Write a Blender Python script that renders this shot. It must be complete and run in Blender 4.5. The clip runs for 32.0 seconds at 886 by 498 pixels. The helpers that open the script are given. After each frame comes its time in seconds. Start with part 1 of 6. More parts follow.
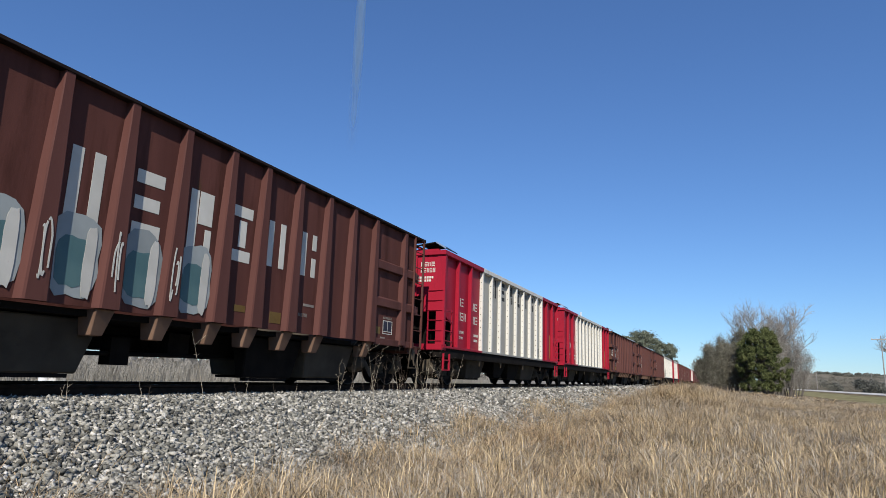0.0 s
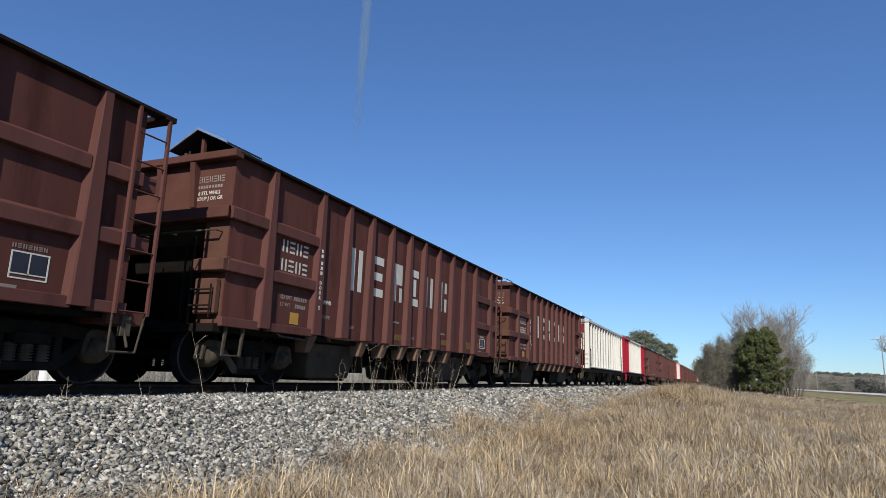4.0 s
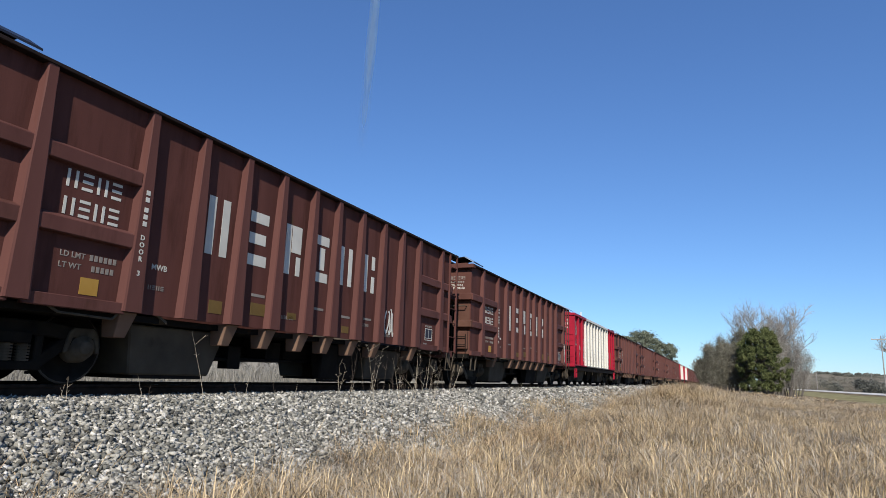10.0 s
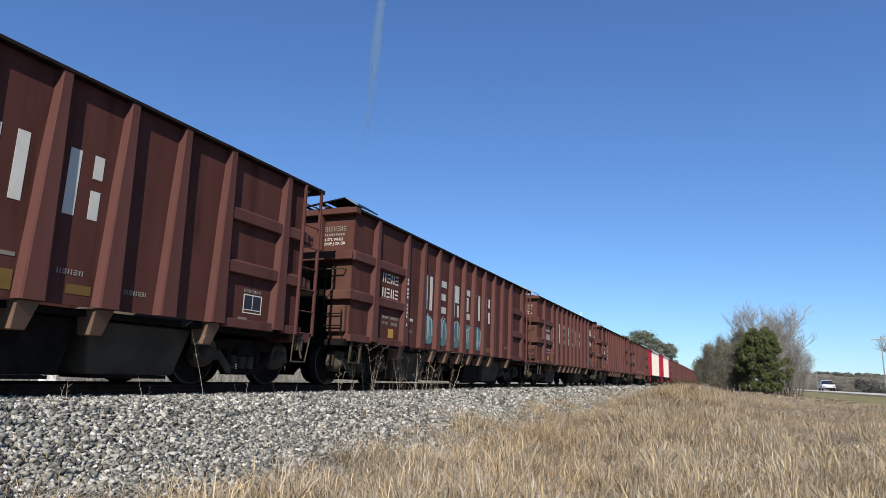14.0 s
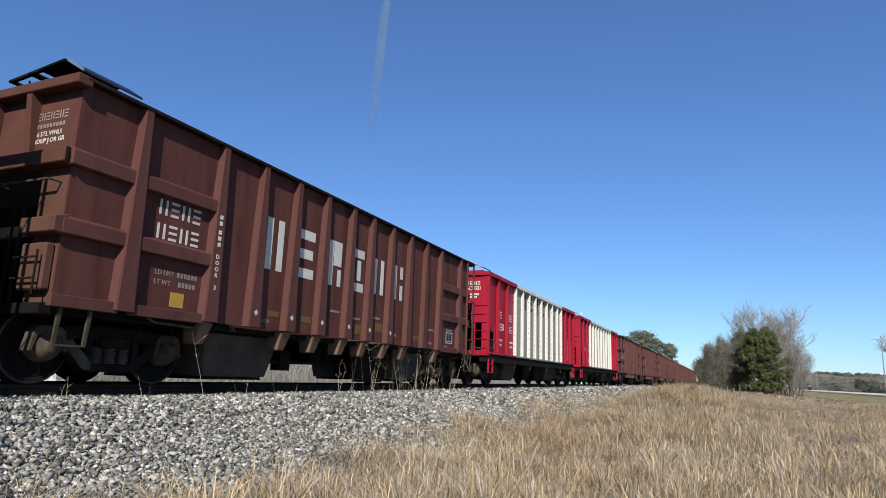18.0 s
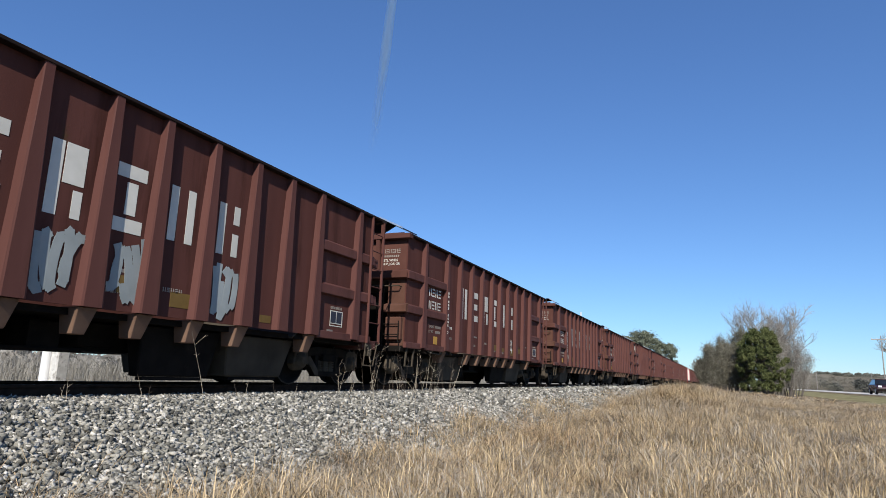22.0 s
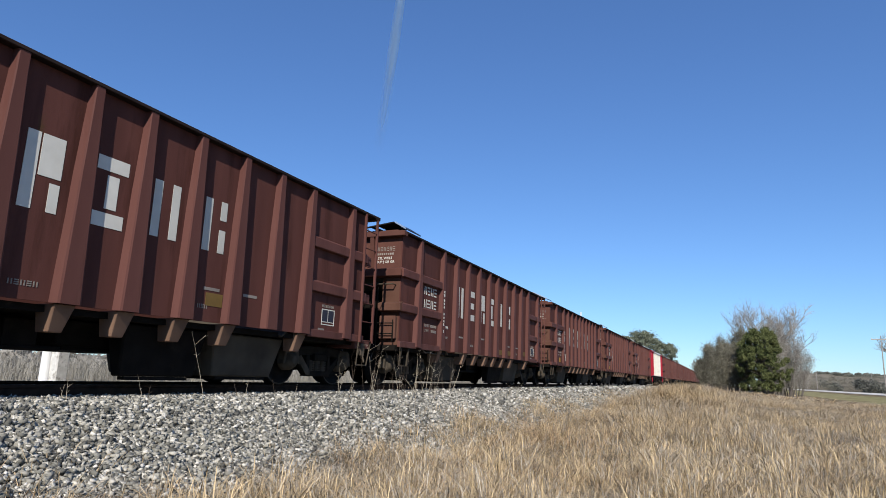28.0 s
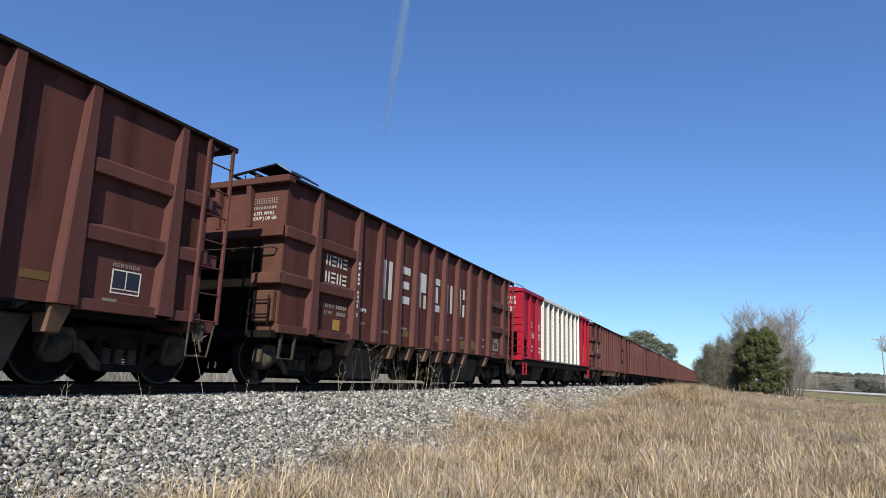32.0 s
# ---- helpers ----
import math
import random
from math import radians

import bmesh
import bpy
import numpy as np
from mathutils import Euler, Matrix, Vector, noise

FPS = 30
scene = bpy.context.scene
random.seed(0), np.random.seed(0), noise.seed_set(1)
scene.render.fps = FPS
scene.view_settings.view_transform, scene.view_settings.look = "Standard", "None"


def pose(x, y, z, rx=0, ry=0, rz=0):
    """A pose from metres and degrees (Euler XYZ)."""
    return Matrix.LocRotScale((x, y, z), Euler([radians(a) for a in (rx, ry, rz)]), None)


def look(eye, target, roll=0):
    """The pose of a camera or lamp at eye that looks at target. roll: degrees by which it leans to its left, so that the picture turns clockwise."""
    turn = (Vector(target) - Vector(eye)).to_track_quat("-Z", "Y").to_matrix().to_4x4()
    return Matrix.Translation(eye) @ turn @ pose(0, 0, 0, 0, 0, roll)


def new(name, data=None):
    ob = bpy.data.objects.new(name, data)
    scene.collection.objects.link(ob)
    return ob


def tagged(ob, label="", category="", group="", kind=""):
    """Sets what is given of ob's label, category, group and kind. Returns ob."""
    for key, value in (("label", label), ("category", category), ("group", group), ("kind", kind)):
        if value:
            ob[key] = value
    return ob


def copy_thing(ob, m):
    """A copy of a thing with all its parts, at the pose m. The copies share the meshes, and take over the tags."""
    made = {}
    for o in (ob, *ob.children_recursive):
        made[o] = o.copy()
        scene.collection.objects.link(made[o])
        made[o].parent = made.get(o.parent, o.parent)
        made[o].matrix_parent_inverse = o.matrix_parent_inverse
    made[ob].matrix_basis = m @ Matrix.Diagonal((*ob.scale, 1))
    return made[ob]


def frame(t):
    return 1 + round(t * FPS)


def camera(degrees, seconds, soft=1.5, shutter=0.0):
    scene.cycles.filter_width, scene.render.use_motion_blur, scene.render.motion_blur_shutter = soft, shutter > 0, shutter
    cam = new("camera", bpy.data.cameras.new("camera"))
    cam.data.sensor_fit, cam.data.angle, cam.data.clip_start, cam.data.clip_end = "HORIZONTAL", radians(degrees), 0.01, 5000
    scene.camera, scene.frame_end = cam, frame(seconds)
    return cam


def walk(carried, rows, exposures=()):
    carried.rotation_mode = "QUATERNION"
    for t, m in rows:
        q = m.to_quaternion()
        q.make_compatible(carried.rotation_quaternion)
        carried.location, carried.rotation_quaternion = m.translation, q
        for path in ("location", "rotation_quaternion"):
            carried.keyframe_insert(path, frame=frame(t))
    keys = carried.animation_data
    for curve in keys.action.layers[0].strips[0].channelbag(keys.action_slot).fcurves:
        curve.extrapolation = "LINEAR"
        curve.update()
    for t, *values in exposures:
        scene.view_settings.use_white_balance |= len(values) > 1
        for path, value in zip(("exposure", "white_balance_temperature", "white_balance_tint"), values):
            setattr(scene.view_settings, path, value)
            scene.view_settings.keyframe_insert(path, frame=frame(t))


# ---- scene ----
cam = camera(70, 32.0, soft=0.9)
EYE = (0.0, 0.0, 0.26)                      # z = 0 is the top of the rails
AIM = (0.89715, 0.39559, 0.45655)
walk(cam, [(0.0, look(EYE, AIM, 1.89)), (32.0, look(EYE, AIM, 1.89))], exposures=[
    (0.0, 0.12), (1.0, 0.08), (2.0, 0.06), (3.0, 0.08), (5.5, 0.16), (6.0, 0.18), (7.0, -0.06), (8.0, 0.04), (8.6, 0.14), (9.0, 0.25), (18.0, 0.26), (19.0, 0.22),
    (21.0, 0.19), (22.0, 0.26), (23.0, 0.27), (28.0, 0.30), (32.0, 0.32)])

TRACK = 8.35        # the track's centre line, metres left of the camera
GROUND = -0.90
SUN = Vector((-2.35, -0.87, 1.74)).normalized()


# ---- light ----
def daylight():
    world = bpy.data.worlds.new("sky")
    scene.world = world
    world.use_nodes = True
    nt = world.node_tree
    sky = nt.nodes.new("ShaderNodeTexSky")
    sky.sky_type, sky.sun_disc = "NISHITA", False
    sky.sun_elevation = math.asin(SUN.z)
    sky.sun_rotation = math.atan2(SUN.x, SUN.y)
    sky.air_density, sky.dust_density, sky.ozone_density = 1.0, 0.0, 2.0
    clear = nt.nodes.new("ShaderNodeMixRGB")          # dry winter air: a deeper blue
    clear.blend_type, clear.inputs[0].default_value, clear.inputs[2].default_value = "MULTIPLY", 1.0, (0.62, 0.875, 1.21, 1)
    nt.links.new(sky.outputs[0], clear.inputs[1])
    even = nt.nodes.new("ShaderNodeMixRGB")           # and little haze towards the horizon
    even.inputs[0].default_value, even.inputs[2].default_value = 0.25, (0.66, 1.48, 3.9, 1)
    nt.links.new(clear.outputs[0], even.inputs[1])
    nt.links.new(even.outputs[0], nt.nodes["Background"].inputs[0])
    nt.nodes["Background"].inputs[1].default_value = 0.104
    lamp = bpy.data.lights.new("sun", "SUN")
    lamp.energy, lamp.angle, lamp.color = 5.0, radians(0.53), (1.0, 0.95, 0.87)
    sun = new("sun", lamp)
    sun.rotation_mode = "QUATERNION"
    sun.rotation_quaternion = SUN.to_track_quat("Z", "Y")
    sun.location = (0, 0, 60)


daylight()


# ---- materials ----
SHARE = 0.88        # scales every base colour down, which deepens the shaded parts


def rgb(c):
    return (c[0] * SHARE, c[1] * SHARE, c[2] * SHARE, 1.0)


def material(name, low, high, scale=3.0, rough=0.7, metal=0.0, bump=0.2, fine=60.0, vary=0.12, island=False,
             grime=None, grime_scale=1.2, grime_at=0.6, stretch=(1, 1, 1), spec=0.3, blot=None, matte=False):
    """A surface: two colours mixed by noise, a second stain layer, fine relief, a little change from piece to piece."""
    m = bpy.data.materials.new(name)
    m.use_nodes = True
    nt = m.node_tree
    b = nt.nodes["Principled BSDF"]
    tc = nt.nodes.new("ShaderNodeTexCoord")
    mp = nt.nodes.new("ShaderNodeMapping")
    mp.inputs["Scale"].default_value = stretch
    nt.links.new(tc.outputs["Object"], mp.inputs[0])
    n = nt.nodes.new("ShaderNodeTexNoise")
    n.inputs["Scale"].default_value, n.inputs["Detail"].default_value = scale, 6.0
    nt.links.new(mp.outputs[0], n.inputs["Vector"])
    ramp = nt.nodes.new("ShaderNodeValToRGB")
    ramp.color_ramp.elements[0].position, ramp.color_ramp.elements[1].position = 0.3, 0.7
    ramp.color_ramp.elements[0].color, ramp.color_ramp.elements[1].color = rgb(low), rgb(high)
    nt.links.new(n.outputs["Fac"], ramp.inputs[0])
    colour = ramp.outputs[0]
    if grime:
        g = nt.nodes.new("ShaderNodeTexNoise")
        g.inputs["Scale"].default_value, g.inputs["Detail"].default_value = grime_scale, 8.0
        g.inputs["Roughness"].default_value = 0.65
        nt.links.new(mp.outputs[0], g.inputs["Vector"])
        gr = nt.nodes.new("ShaderNodeValToRGB")
        gr.color_ramp.elements[0].position, gr.color_ramp.elements[1].position = grime_at, grime_at + 0.14
        nt.links.new(g.outputs["Fac"], gr.inputs[0])
        mix = nt.nodes.new("ShaderNodeMixRGB")
        nt.links.new(gr.outputs[0], mix.inputs[0])
        nt.links.new(colour, mix.inputs[1])
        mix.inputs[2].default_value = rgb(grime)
        colour = mix.outputs[0]
    if blot:
        g = nt.nodes.new("ShaderNodeTexNoise")
        g.inputs["Scale"].default_value, g.inputs["Detail"].default_value, g.inputs["Roughness"].default_value = blot[1], 9.0, 0.7
        shift = nt.nodes.new("ShaderNodeMapping")
        shift.inputs["Location"].default_value, shift.inputs["Scale"].default_value = (7.3, 2.1, 4.7), blot[3]
        nt.links.new(tc.outputs["Object"], shift.inputs[0])
        nt.links.new(shift.outputs[0], g.inputs["Vector"])
        gr = nt.nodes.new("ShaderNodeValToRGB")
        gr.color_ramp.elements[0].position, gr.color_ramp.elements[1].position = blot[2], blot[2] + 0.08
        nt.links.new(g.outputs["Fac"], gr.inputs[0])
        mix = nt.nodes.new("ShaderNodeMixRGB")
        nt.links.new(gr.outputs[0], mix.inputs[0])
        nt.links.new(colour, mix.inputs[1])
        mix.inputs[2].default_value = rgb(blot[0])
        colour = mix.outputs[0]
    if vary:
        if island:
            src = nt.nodes.new("ShaderNodeNewGeometry").outputs["Random Per Island"]
        else:
            src = nt.nodes.new("ShaderNodeObjectInfo").outputs["Random"]
        rng = nt.nodes.new("ShaderNodeMapRange")
        rng.inputs["To Min"].default_value, rng.inputs["To Max"].default_value = 1 - vary, 1 + vary
        nt.links.new(src, rng.inputs[0])
        hsv = nt.nodes.new("ShaderNodeHueSaturation")
        nt.links.new(rng.outputs[0], hsv.inputs["Value"])
        nt.links.new(colour, hsv.inputs["Color"])
        colour = hsv.outputs[0]
    nt.links.new(colour, b.inputs["Base Color"])
    b.inputs["Roughness"].default_value, b.inputs["Metallic"].default_value = rough, metal
    b.inputs["Specular IOR Level"].default_value = spec
    if matte:
        b.inputs["IOR"].default_value = 1.0
    if bump:
        f = nt.nodes.new("ShaderNodeTexNoise")
        f.inputs["Scale"].default_value, f.inputs["Detail"].default_value = fine, 5.0
        nt.links.new(tc.outputs["Object"], f.inputs["Vector"])
        bp = nt.nodes.new("ShaderNodeBump")
        bp.inputs["Strength"].default_value, bp.inputs["Distance"].default_value = bump, 0.01
        nt.links.new(f.outputs["Fac"], bp.inputs["Height"])
        nt.links.new(bp.outputs[0], b.inputs["Normal"])
    return m


BROWN = material("oxide_brown_paint", (0.097, 0.040, 0.0335), (0.127, 0.0545, 0.0455), 1.6, 0.62, grime=(0.066, 0.029, 0.021),
                 grime_scale=0.9, grime_at=0.56, stretch=(1.6, 1, 0.35), bump=0.12, vary=0.07, blot=((0.05, 0.024, 0.018), 3.0, 0.66, (1, 1, 0.6)), spec=0.06)
BROWN_SHEET = material("dirty_oxide_brown_sheet", (0.086, 0.0345, 0.0280), (0.117, 0.047, 0.0380), 1.3, 0.66, grime=(0.062, 0.0245, 0.0185), grime_scale=1.0, grime_at=0.54,
                       stretch=(2.2, 1, 0.3), bump=0.16, vary=0.09, blot=((0.085, 0.048, 0.024), 1.3, 0.65, (1.4, 1, 0.7)), spec=0.05)
BROWN_END = material("dusty_brown_paint", (0.088, 0.0385, 0.030), (0.120, 0.053, 0.0405), 2.0, 0.75, grime=(0.060, 0.028, 0.021),
                     grime_scale=1.1, bump=0.15, vary=0.06, spec=0.05)
TAN = material("dusty_tan_steel", (0.15, 0.092, 0.065), (0.21, 0.13, 0.09), 3.0, 0.85, grime=(0.09, 0.05, 0.035), bump=0.2, spec=0.05)
TAN_END = material("tan_dusted_end_paint", (0.094, 0.046, 0.033), (0.128, 0.064, 0.046), 2.5, 0.85, grime=(0.066, 0.032, 0.024), grime_scale=1.6, bump=0.2, vary=0.05, spec=0.05)
RIM_DARK = material("dark_worn_rim_steel", (0.016, 0.012, 0.011), (0.034, 0.023, 0.020), 3.0, 0.7, bump=0.2, vary=0.1, spec=0.05)
RED = material("bright_red_paint", (0.30, 0.010, 0.026), (0.36, 0.014, 0.034), 1.5, 0.5, blot=((0.17, 0.022, 0.020), 1.1, 0.62, (1.2, 1, 0.5)), grime=(0.20, 0.010, 0.021),
               grime_scale=1.3, grime_at=0.6, stretch=(1.5, 1, 0.4), bump=0.08, vary=0.05, spec=0.14)
PANEL_PALE = material("dull_white_sheet_paint", (0.47, 0.46, 0.43), (0.56, 0.55, 0.52), 1.5, 0.6, grime=(0.38, 0.36, 0.32), grime_scale=1.1, grime_at=0.58,
                      stretch=(2.5, 1, 0.35), bump=0.1, vary=0.06, blot=((0.27, 0.22, 0.15), 1.8, 0.70, (2, 1, 0.3)))
# Sheets between white posts: darker than the posts, with streaked stains.
PANEL_MID = material("mid_cream_sheet_paint", (0.335, 0.32, 0.275), (0.41, 0.395, 0.345), 1.5, 0.6, blot=((0.19, 0.155, 0.11), 1.8, 0.67, (2.4, 1, 0.25)), grime=(0.28, 0.255, 0.21), grime_scale=1.2, grime_at=0.58,
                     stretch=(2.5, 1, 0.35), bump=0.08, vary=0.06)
PANEL = material("grey_white_sheet_paint", (0.255, 0.24, 0.205), (0.315, 0.30, 0.26), 1.5, 0.6, blot=((0.16, 0.13, 0.09), 1.8, 0.68, (2, 1, 0.3)), grime=(0.21, 0.19, 0.155), grime_scale=1.2, grime_at=0.58,
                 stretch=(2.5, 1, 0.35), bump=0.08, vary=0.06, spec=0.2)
WHITE = material("off_white_paint", (0.65, 0.625, 0.55), (0.74, 0.715, 0.64), 1.8, 0.55, grime=(0.46, 0.43, 0.37),
                 grime_scale=1.6, grime_at=0.6, stretch=(2.2, 1, 0.4), bump=0.08, vary=0.04)
# Near-black: also carries the deep shade under and between the cars.
BLACK = material("black_paint_and_shade", (0.008, 0.007, 0.006), (0.016, 0.013, 0.011), 4.0, 0.9, spec=0.08, grime=(0.026, 0.020, 0.015),
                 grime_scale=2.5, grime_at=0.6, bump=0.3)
# Dark warm tone holds the undercar shade and the light bounced off the ballast.
CHUTE = material("shade_toned_hopper_steel", (0.050, 0.041, 0.031), (0.086, 0.071, 0.053), 2.2, 0.9, spec=0.1, grime=(0.036, 0.029, 0.022),
                 grime_scale=1.5, bump=0.2)
# Truck steel taken down to near black for the shade it stands in.
CAST = material("shade_darkened_cast_steel", (0.008, 0.007, 0.006), (0.020, 0.016, 0.012), 5.0, 0.9, spec=0.1, grime=(0.012, 0.010, 0.009),
                grime_scale=3.0, bump=0.4)
CAP = material("pale_dusty_bearing", (0.056, 0.046, 0.034), (0.105, 0.085, 0.063), 7.0, 0.85, grime=(0.10, 0.085, 0.07), bump=0.3, spec=0.05)
# Wheel faces likewise have the undercar shade in their base colour.
WHEEL = material("shade_darkened_wheel_steel", (0.010, 0.009, 0.008), (0.020, 0.018, 0.016), 6.0, 0.8, metal=0.1, bump=0.2, spec=0.05)
TREAD = material("worn_rim_steel", (0.045, 0.040, 0.035), (0.085, 0.078, 0.070), 8.0, 0.6, metal=0.4, bump=0.05)
RAILTOP = material("worn_rail_head_steel", (0.06, 0.05, 0.042), (0.11, 0.095, 0.08), 6.0, 0.6, metal=0.4, bump=0.1, spec=0.05)
RAILSIDE = material("rusty_rail_steel", (0.030, 0.020, 0.015), (0.060, 0.038, 0.027), 9.0, 0.9, bump=0.4, spec=0.03)
WOOD = material("weathered_tie_timber", (0.05, 0.042, 0.035), (0.10, 0.085, 0.07), 5.0, 0.95, stretch=(6, 1, 6), bump=0.5, spec=0.05)
STENCIL = material("white_stencil_paint", (0.55, 0.53, 0.465), (0.66, 0.635, 0.565), 3.0, 0.6, grime=(0.42, 0.34, 0.29), grime_scale=3.0,
                   grime_at=0.63, bump=0.05)
MAROON = material("faded_maroon_paint", (0.098, 0.028, 0.031), (0.135, 0.040, 0.043), 1.6, 0.6, grime=(0.07, 0.024, 0.024), grime_scale=1.2, grime_at=0.56, stretch=(1.6, 1, 0.4), bump=0.1, spec=0.1)
# Worn side stencils; on the end it also paints the solar rack's shadow.
STENCIL_DIM = material("worn_and_shaded_grey_stencil", (0.20, 0.17, 0.145), (0.30, 0.265, 0.23), 3.0, 0.7, grime=(0.11, 0.07, 0.055), grime_scale=4.0, grime_at=0.55, bump=0.05)
OCHRE = material("dull_ochre_reflector", (0.125, 0.075, 0.018), (0.18, 0.11, 0.03), 4.0, 0.7, grime=(0.09, 0.045, 0.02), grime_scale=3.0, grime_at=0.52, bump=0.05)
LETTER_DARK = material("black_stencil_paint", (0.016, 0.017, 0.018), (0.030, 0.030, 0.030), 3.0, 0.6, bump=0.05, spec=0.1)
FRAMEMETAL = material("bare_aluminium", (0.6, 0.6, 0.6), (0.75, 0.75, 0.75), 8.0, 0.35, metal=0.9, bump=0.05)
CELL = material("dark_solar_glass", (0.012, 0.014, 0.022), (0.02, 0.022, 0.034), 4.0, 0.45, bump=0.0, spec=0.3)
YELLOW = material("faded_yellow_paint", (0.40, 0.22, 0.035), (0.48, 0.28, 0.06), 4.0, 0.7, grime=(0.2, 0.1, 0.04), bump=0.1)
STAIN = material("pale_yellow_stain", (0.42, 0.40, 0.22), (0.48, 0.45, 0.27), 3.0, 0.7, bump=0.05)
GRAF_PALE = material("pale_blue_grey_spray_paint", (0.25, 0.28, 0.275), (0.36, 0.385, 0.375), 2.0, 0.6, bump=0.05)
GRAF_TEAL = material("dull_teal_spray_paint", (0.07, 0.15, 0.16), (0.11, 0.20, 0.20), 2.0, 0.6, bump=0.05)
GRAF_DARK = material("dark_spray_paint", (0.02, 0.022, 0.035), (0.035, 0.035, 0.05), 2.0, 0.6, bump=0.05)


def stone_material(name, island):
    """Crushed stone: most chips mid to dark grey, a few nearly white, each with its own speckle."""
    m = material(name, (0.75, 0.73, 0.70), (1.0, 0.985, 0.96), 22.0, 0.9, vary=0, bump=0.5, fine=90)
    nt = m.node_tree
    b = nt.nodes["Principled BSDF"]
    speckle = b.inputs["Base Color"].links[0].from_socket
    src = nt.nodes.new("ShaderNodeNewGeometry").outputs["Random Per Island"] if island else nt.nodes.new("ShaderNodeObjectInfo").outputs["Random"]
    ramp = nt.nodes.new("ShaderNodeValToRGB")
    e = ramp.color_ramp.elements
    e[0].position, e[0].color = 0.0, (0.075, 0.073, 0.065, 1)
    e[1].position, e[1].color = 1.0, (0.80, 0.77, 0.71, 1)
    for at, c in ((0.33, (0.235, 0.230, 0.203, 1)), (0.70, (0.42, 0.404, 0.355, 1)), (0.89, (0.58, 0.556, 0.495, 1)), (0.96, (0.76, 0.73, 0.67, 1))):
        k = e.new(at)
        k.color = c
    nt.links.new(src, ramp.inputs[0])
    mix = nt.nodes.new("ShaderNodeMixRGB")
    mix.blend_type, mix.inputs[0].default_value = "MULTIPLY", 1.0
    nt.links.new(speckle, mix.inputs[1])
    nt.links.new(ramp.outputs[0], mix.inputs[2])
    nt.links.new(mix.outputs[0], b.inputs["Base Color"])
    return m


STONE_M, STONE_P = stone_material("crushed_granite", True), stone_material("crushed_granite_piece", False)
BED = material("ballast_fines", (0.04, 0.038, 0.034), (0.11, 0.105, 0.096), 14.0, 0.95, vary=0, bump=1.0, fine=30)
SOIL = material("dry_grass_litter", (0.135, 0.106, 0.068), (0.25, 0.20, 0.13), 1.2, 0.95, grime=(0.16, 0.135, 0.085), grime_scale=0.15,
                grime_at=0.58, vary=0, bump=1.0, fine=18, matte=True)
STRAW = material("dry_grass_straw", (0.440, 0.318, 0.178), (0.625, 0.480, 0.286), 0.6, 0.7, grime=(0.30, 0.21, 0.11), grime_scale=0.35,
                 grime_at=0.55, vary=0.55, island=True, bump=0, spec=0.15)
GREYGRASS = material("grey_winter_grass", (0.25, 0.232, 0.195), (0.34, 0.318, 0.27), 0.5, 0.85, vary=0.14, island=True, bump=0)
FIELD = material("grey_winter_field", (0.22, 0.20, 0.165), (0.33, 0.305, 0.26), 0.4, 0.95, vary=0, bump=0.8, fine=12, matte=True)
RUSSET = material("russet_dry_grass", (0.38, 0.245, 0.13), (0.53, 0.36, 0.20), 0.7, 0.8, vary=0.5, island=True, bump=0)
ASH = material("ash_grey_dry_grass", (0.33, 0.288, 0.225), (0.50, 0.44, 0.355), 0.7, 0.85, vary=0.5, island=True, bump=0)
DULL = material("dull_brown_straw", (0.25, 0.195, 0.13), (0.40, 0.32, 0.225), 0.8, 0.85, grime=(0.14, 0.115, 0.07), grime_scale=0.5, grime_at=0.55, vary=0.45, island=True, bump=0)
WEED = material("dry_weed_stem", (0.30, 0.25, 0.18), (0.52, 0.45, 0.34), 5.0, 0.9, vary=0.2, island=True, bump=0)
WEED_DARK = material("dark_weed_stem", (0.06, 0.045, 0.035), (0.12, 0.09, 0.065), 5.0, 0.9, vary=0.2, island=True, bump=0)
BARK = material("grey_bark", (0.11, 0.095, 0.080), (0.20, 0.175, 0.15), 6.0, 0.95, stretch=(1, 1, 0.3), bump=0.6)
TWIG = material("bare_grey_twigs", (0.235, 0.215, 0.19), (0.375, 0.345, 0.305), 2.0, 0.95, vary=0.15, island=True, bump=0, spec=0.05)
BRUSH = material("dark_grey_green_brush", (0.145, 0.136, 0.102), (0.245, 0.228, 0.178), 1.2, 0.95, vary=0.3, island=True, bump=0, spec=0.05)
CEDAR = material("juniper_foliage", (0.064, 0.080, 0.031), (0.138, 0.150, 0.060), 1.5, 0.8, vary=0.35, island=True, bump=0, spec=0.05)
# Leaf colour lightened and greyed to paint the haze of distance.
OAKLEAF = material("haze_paled_oak_foliage", (0.150, 0.166, 0.118), (0.205, 0.222, 0.160), 0.4, 0.85, vary=0.15, island=True, bump=0, spec=0.05)
SCRUB = material("grey_brown_scrub_slope", (0.165, 0.146, 0.112), (0.235, 0.208, 0.162), 0.05, 0.95, grime=(0.10, 0.098, 0.078), grime_scale=0.09, grime_at=0.52, vary=0, bump=1.0, fine=0.8, spec=0.03, matte=True)
FARTREES = material("far_dark_treeline", (0.125, 0.126, 0.105), (0.185, 0.183, 0.155), 0.08, 0.95, vary=0.2, island=True, bump=0, spec=0.03)
BRUSHFAR = material("grey_brown_far_brush", (0.175, 0.158, 0.125), (0.235, 0.213, 0.172), 0.06, 0.95, vary=0.12, island=True, bump=0, spec=0.03)
# Paler, even base colour that stands in for haze over the woods.
FARWOOD = material("haze_paled_woodland", (0.225, 0.205, 0.178), (0.305, 0.282, 0.248), 0.06, 0.95, vary=0.14, island=True, bump=0, spec=0.03)
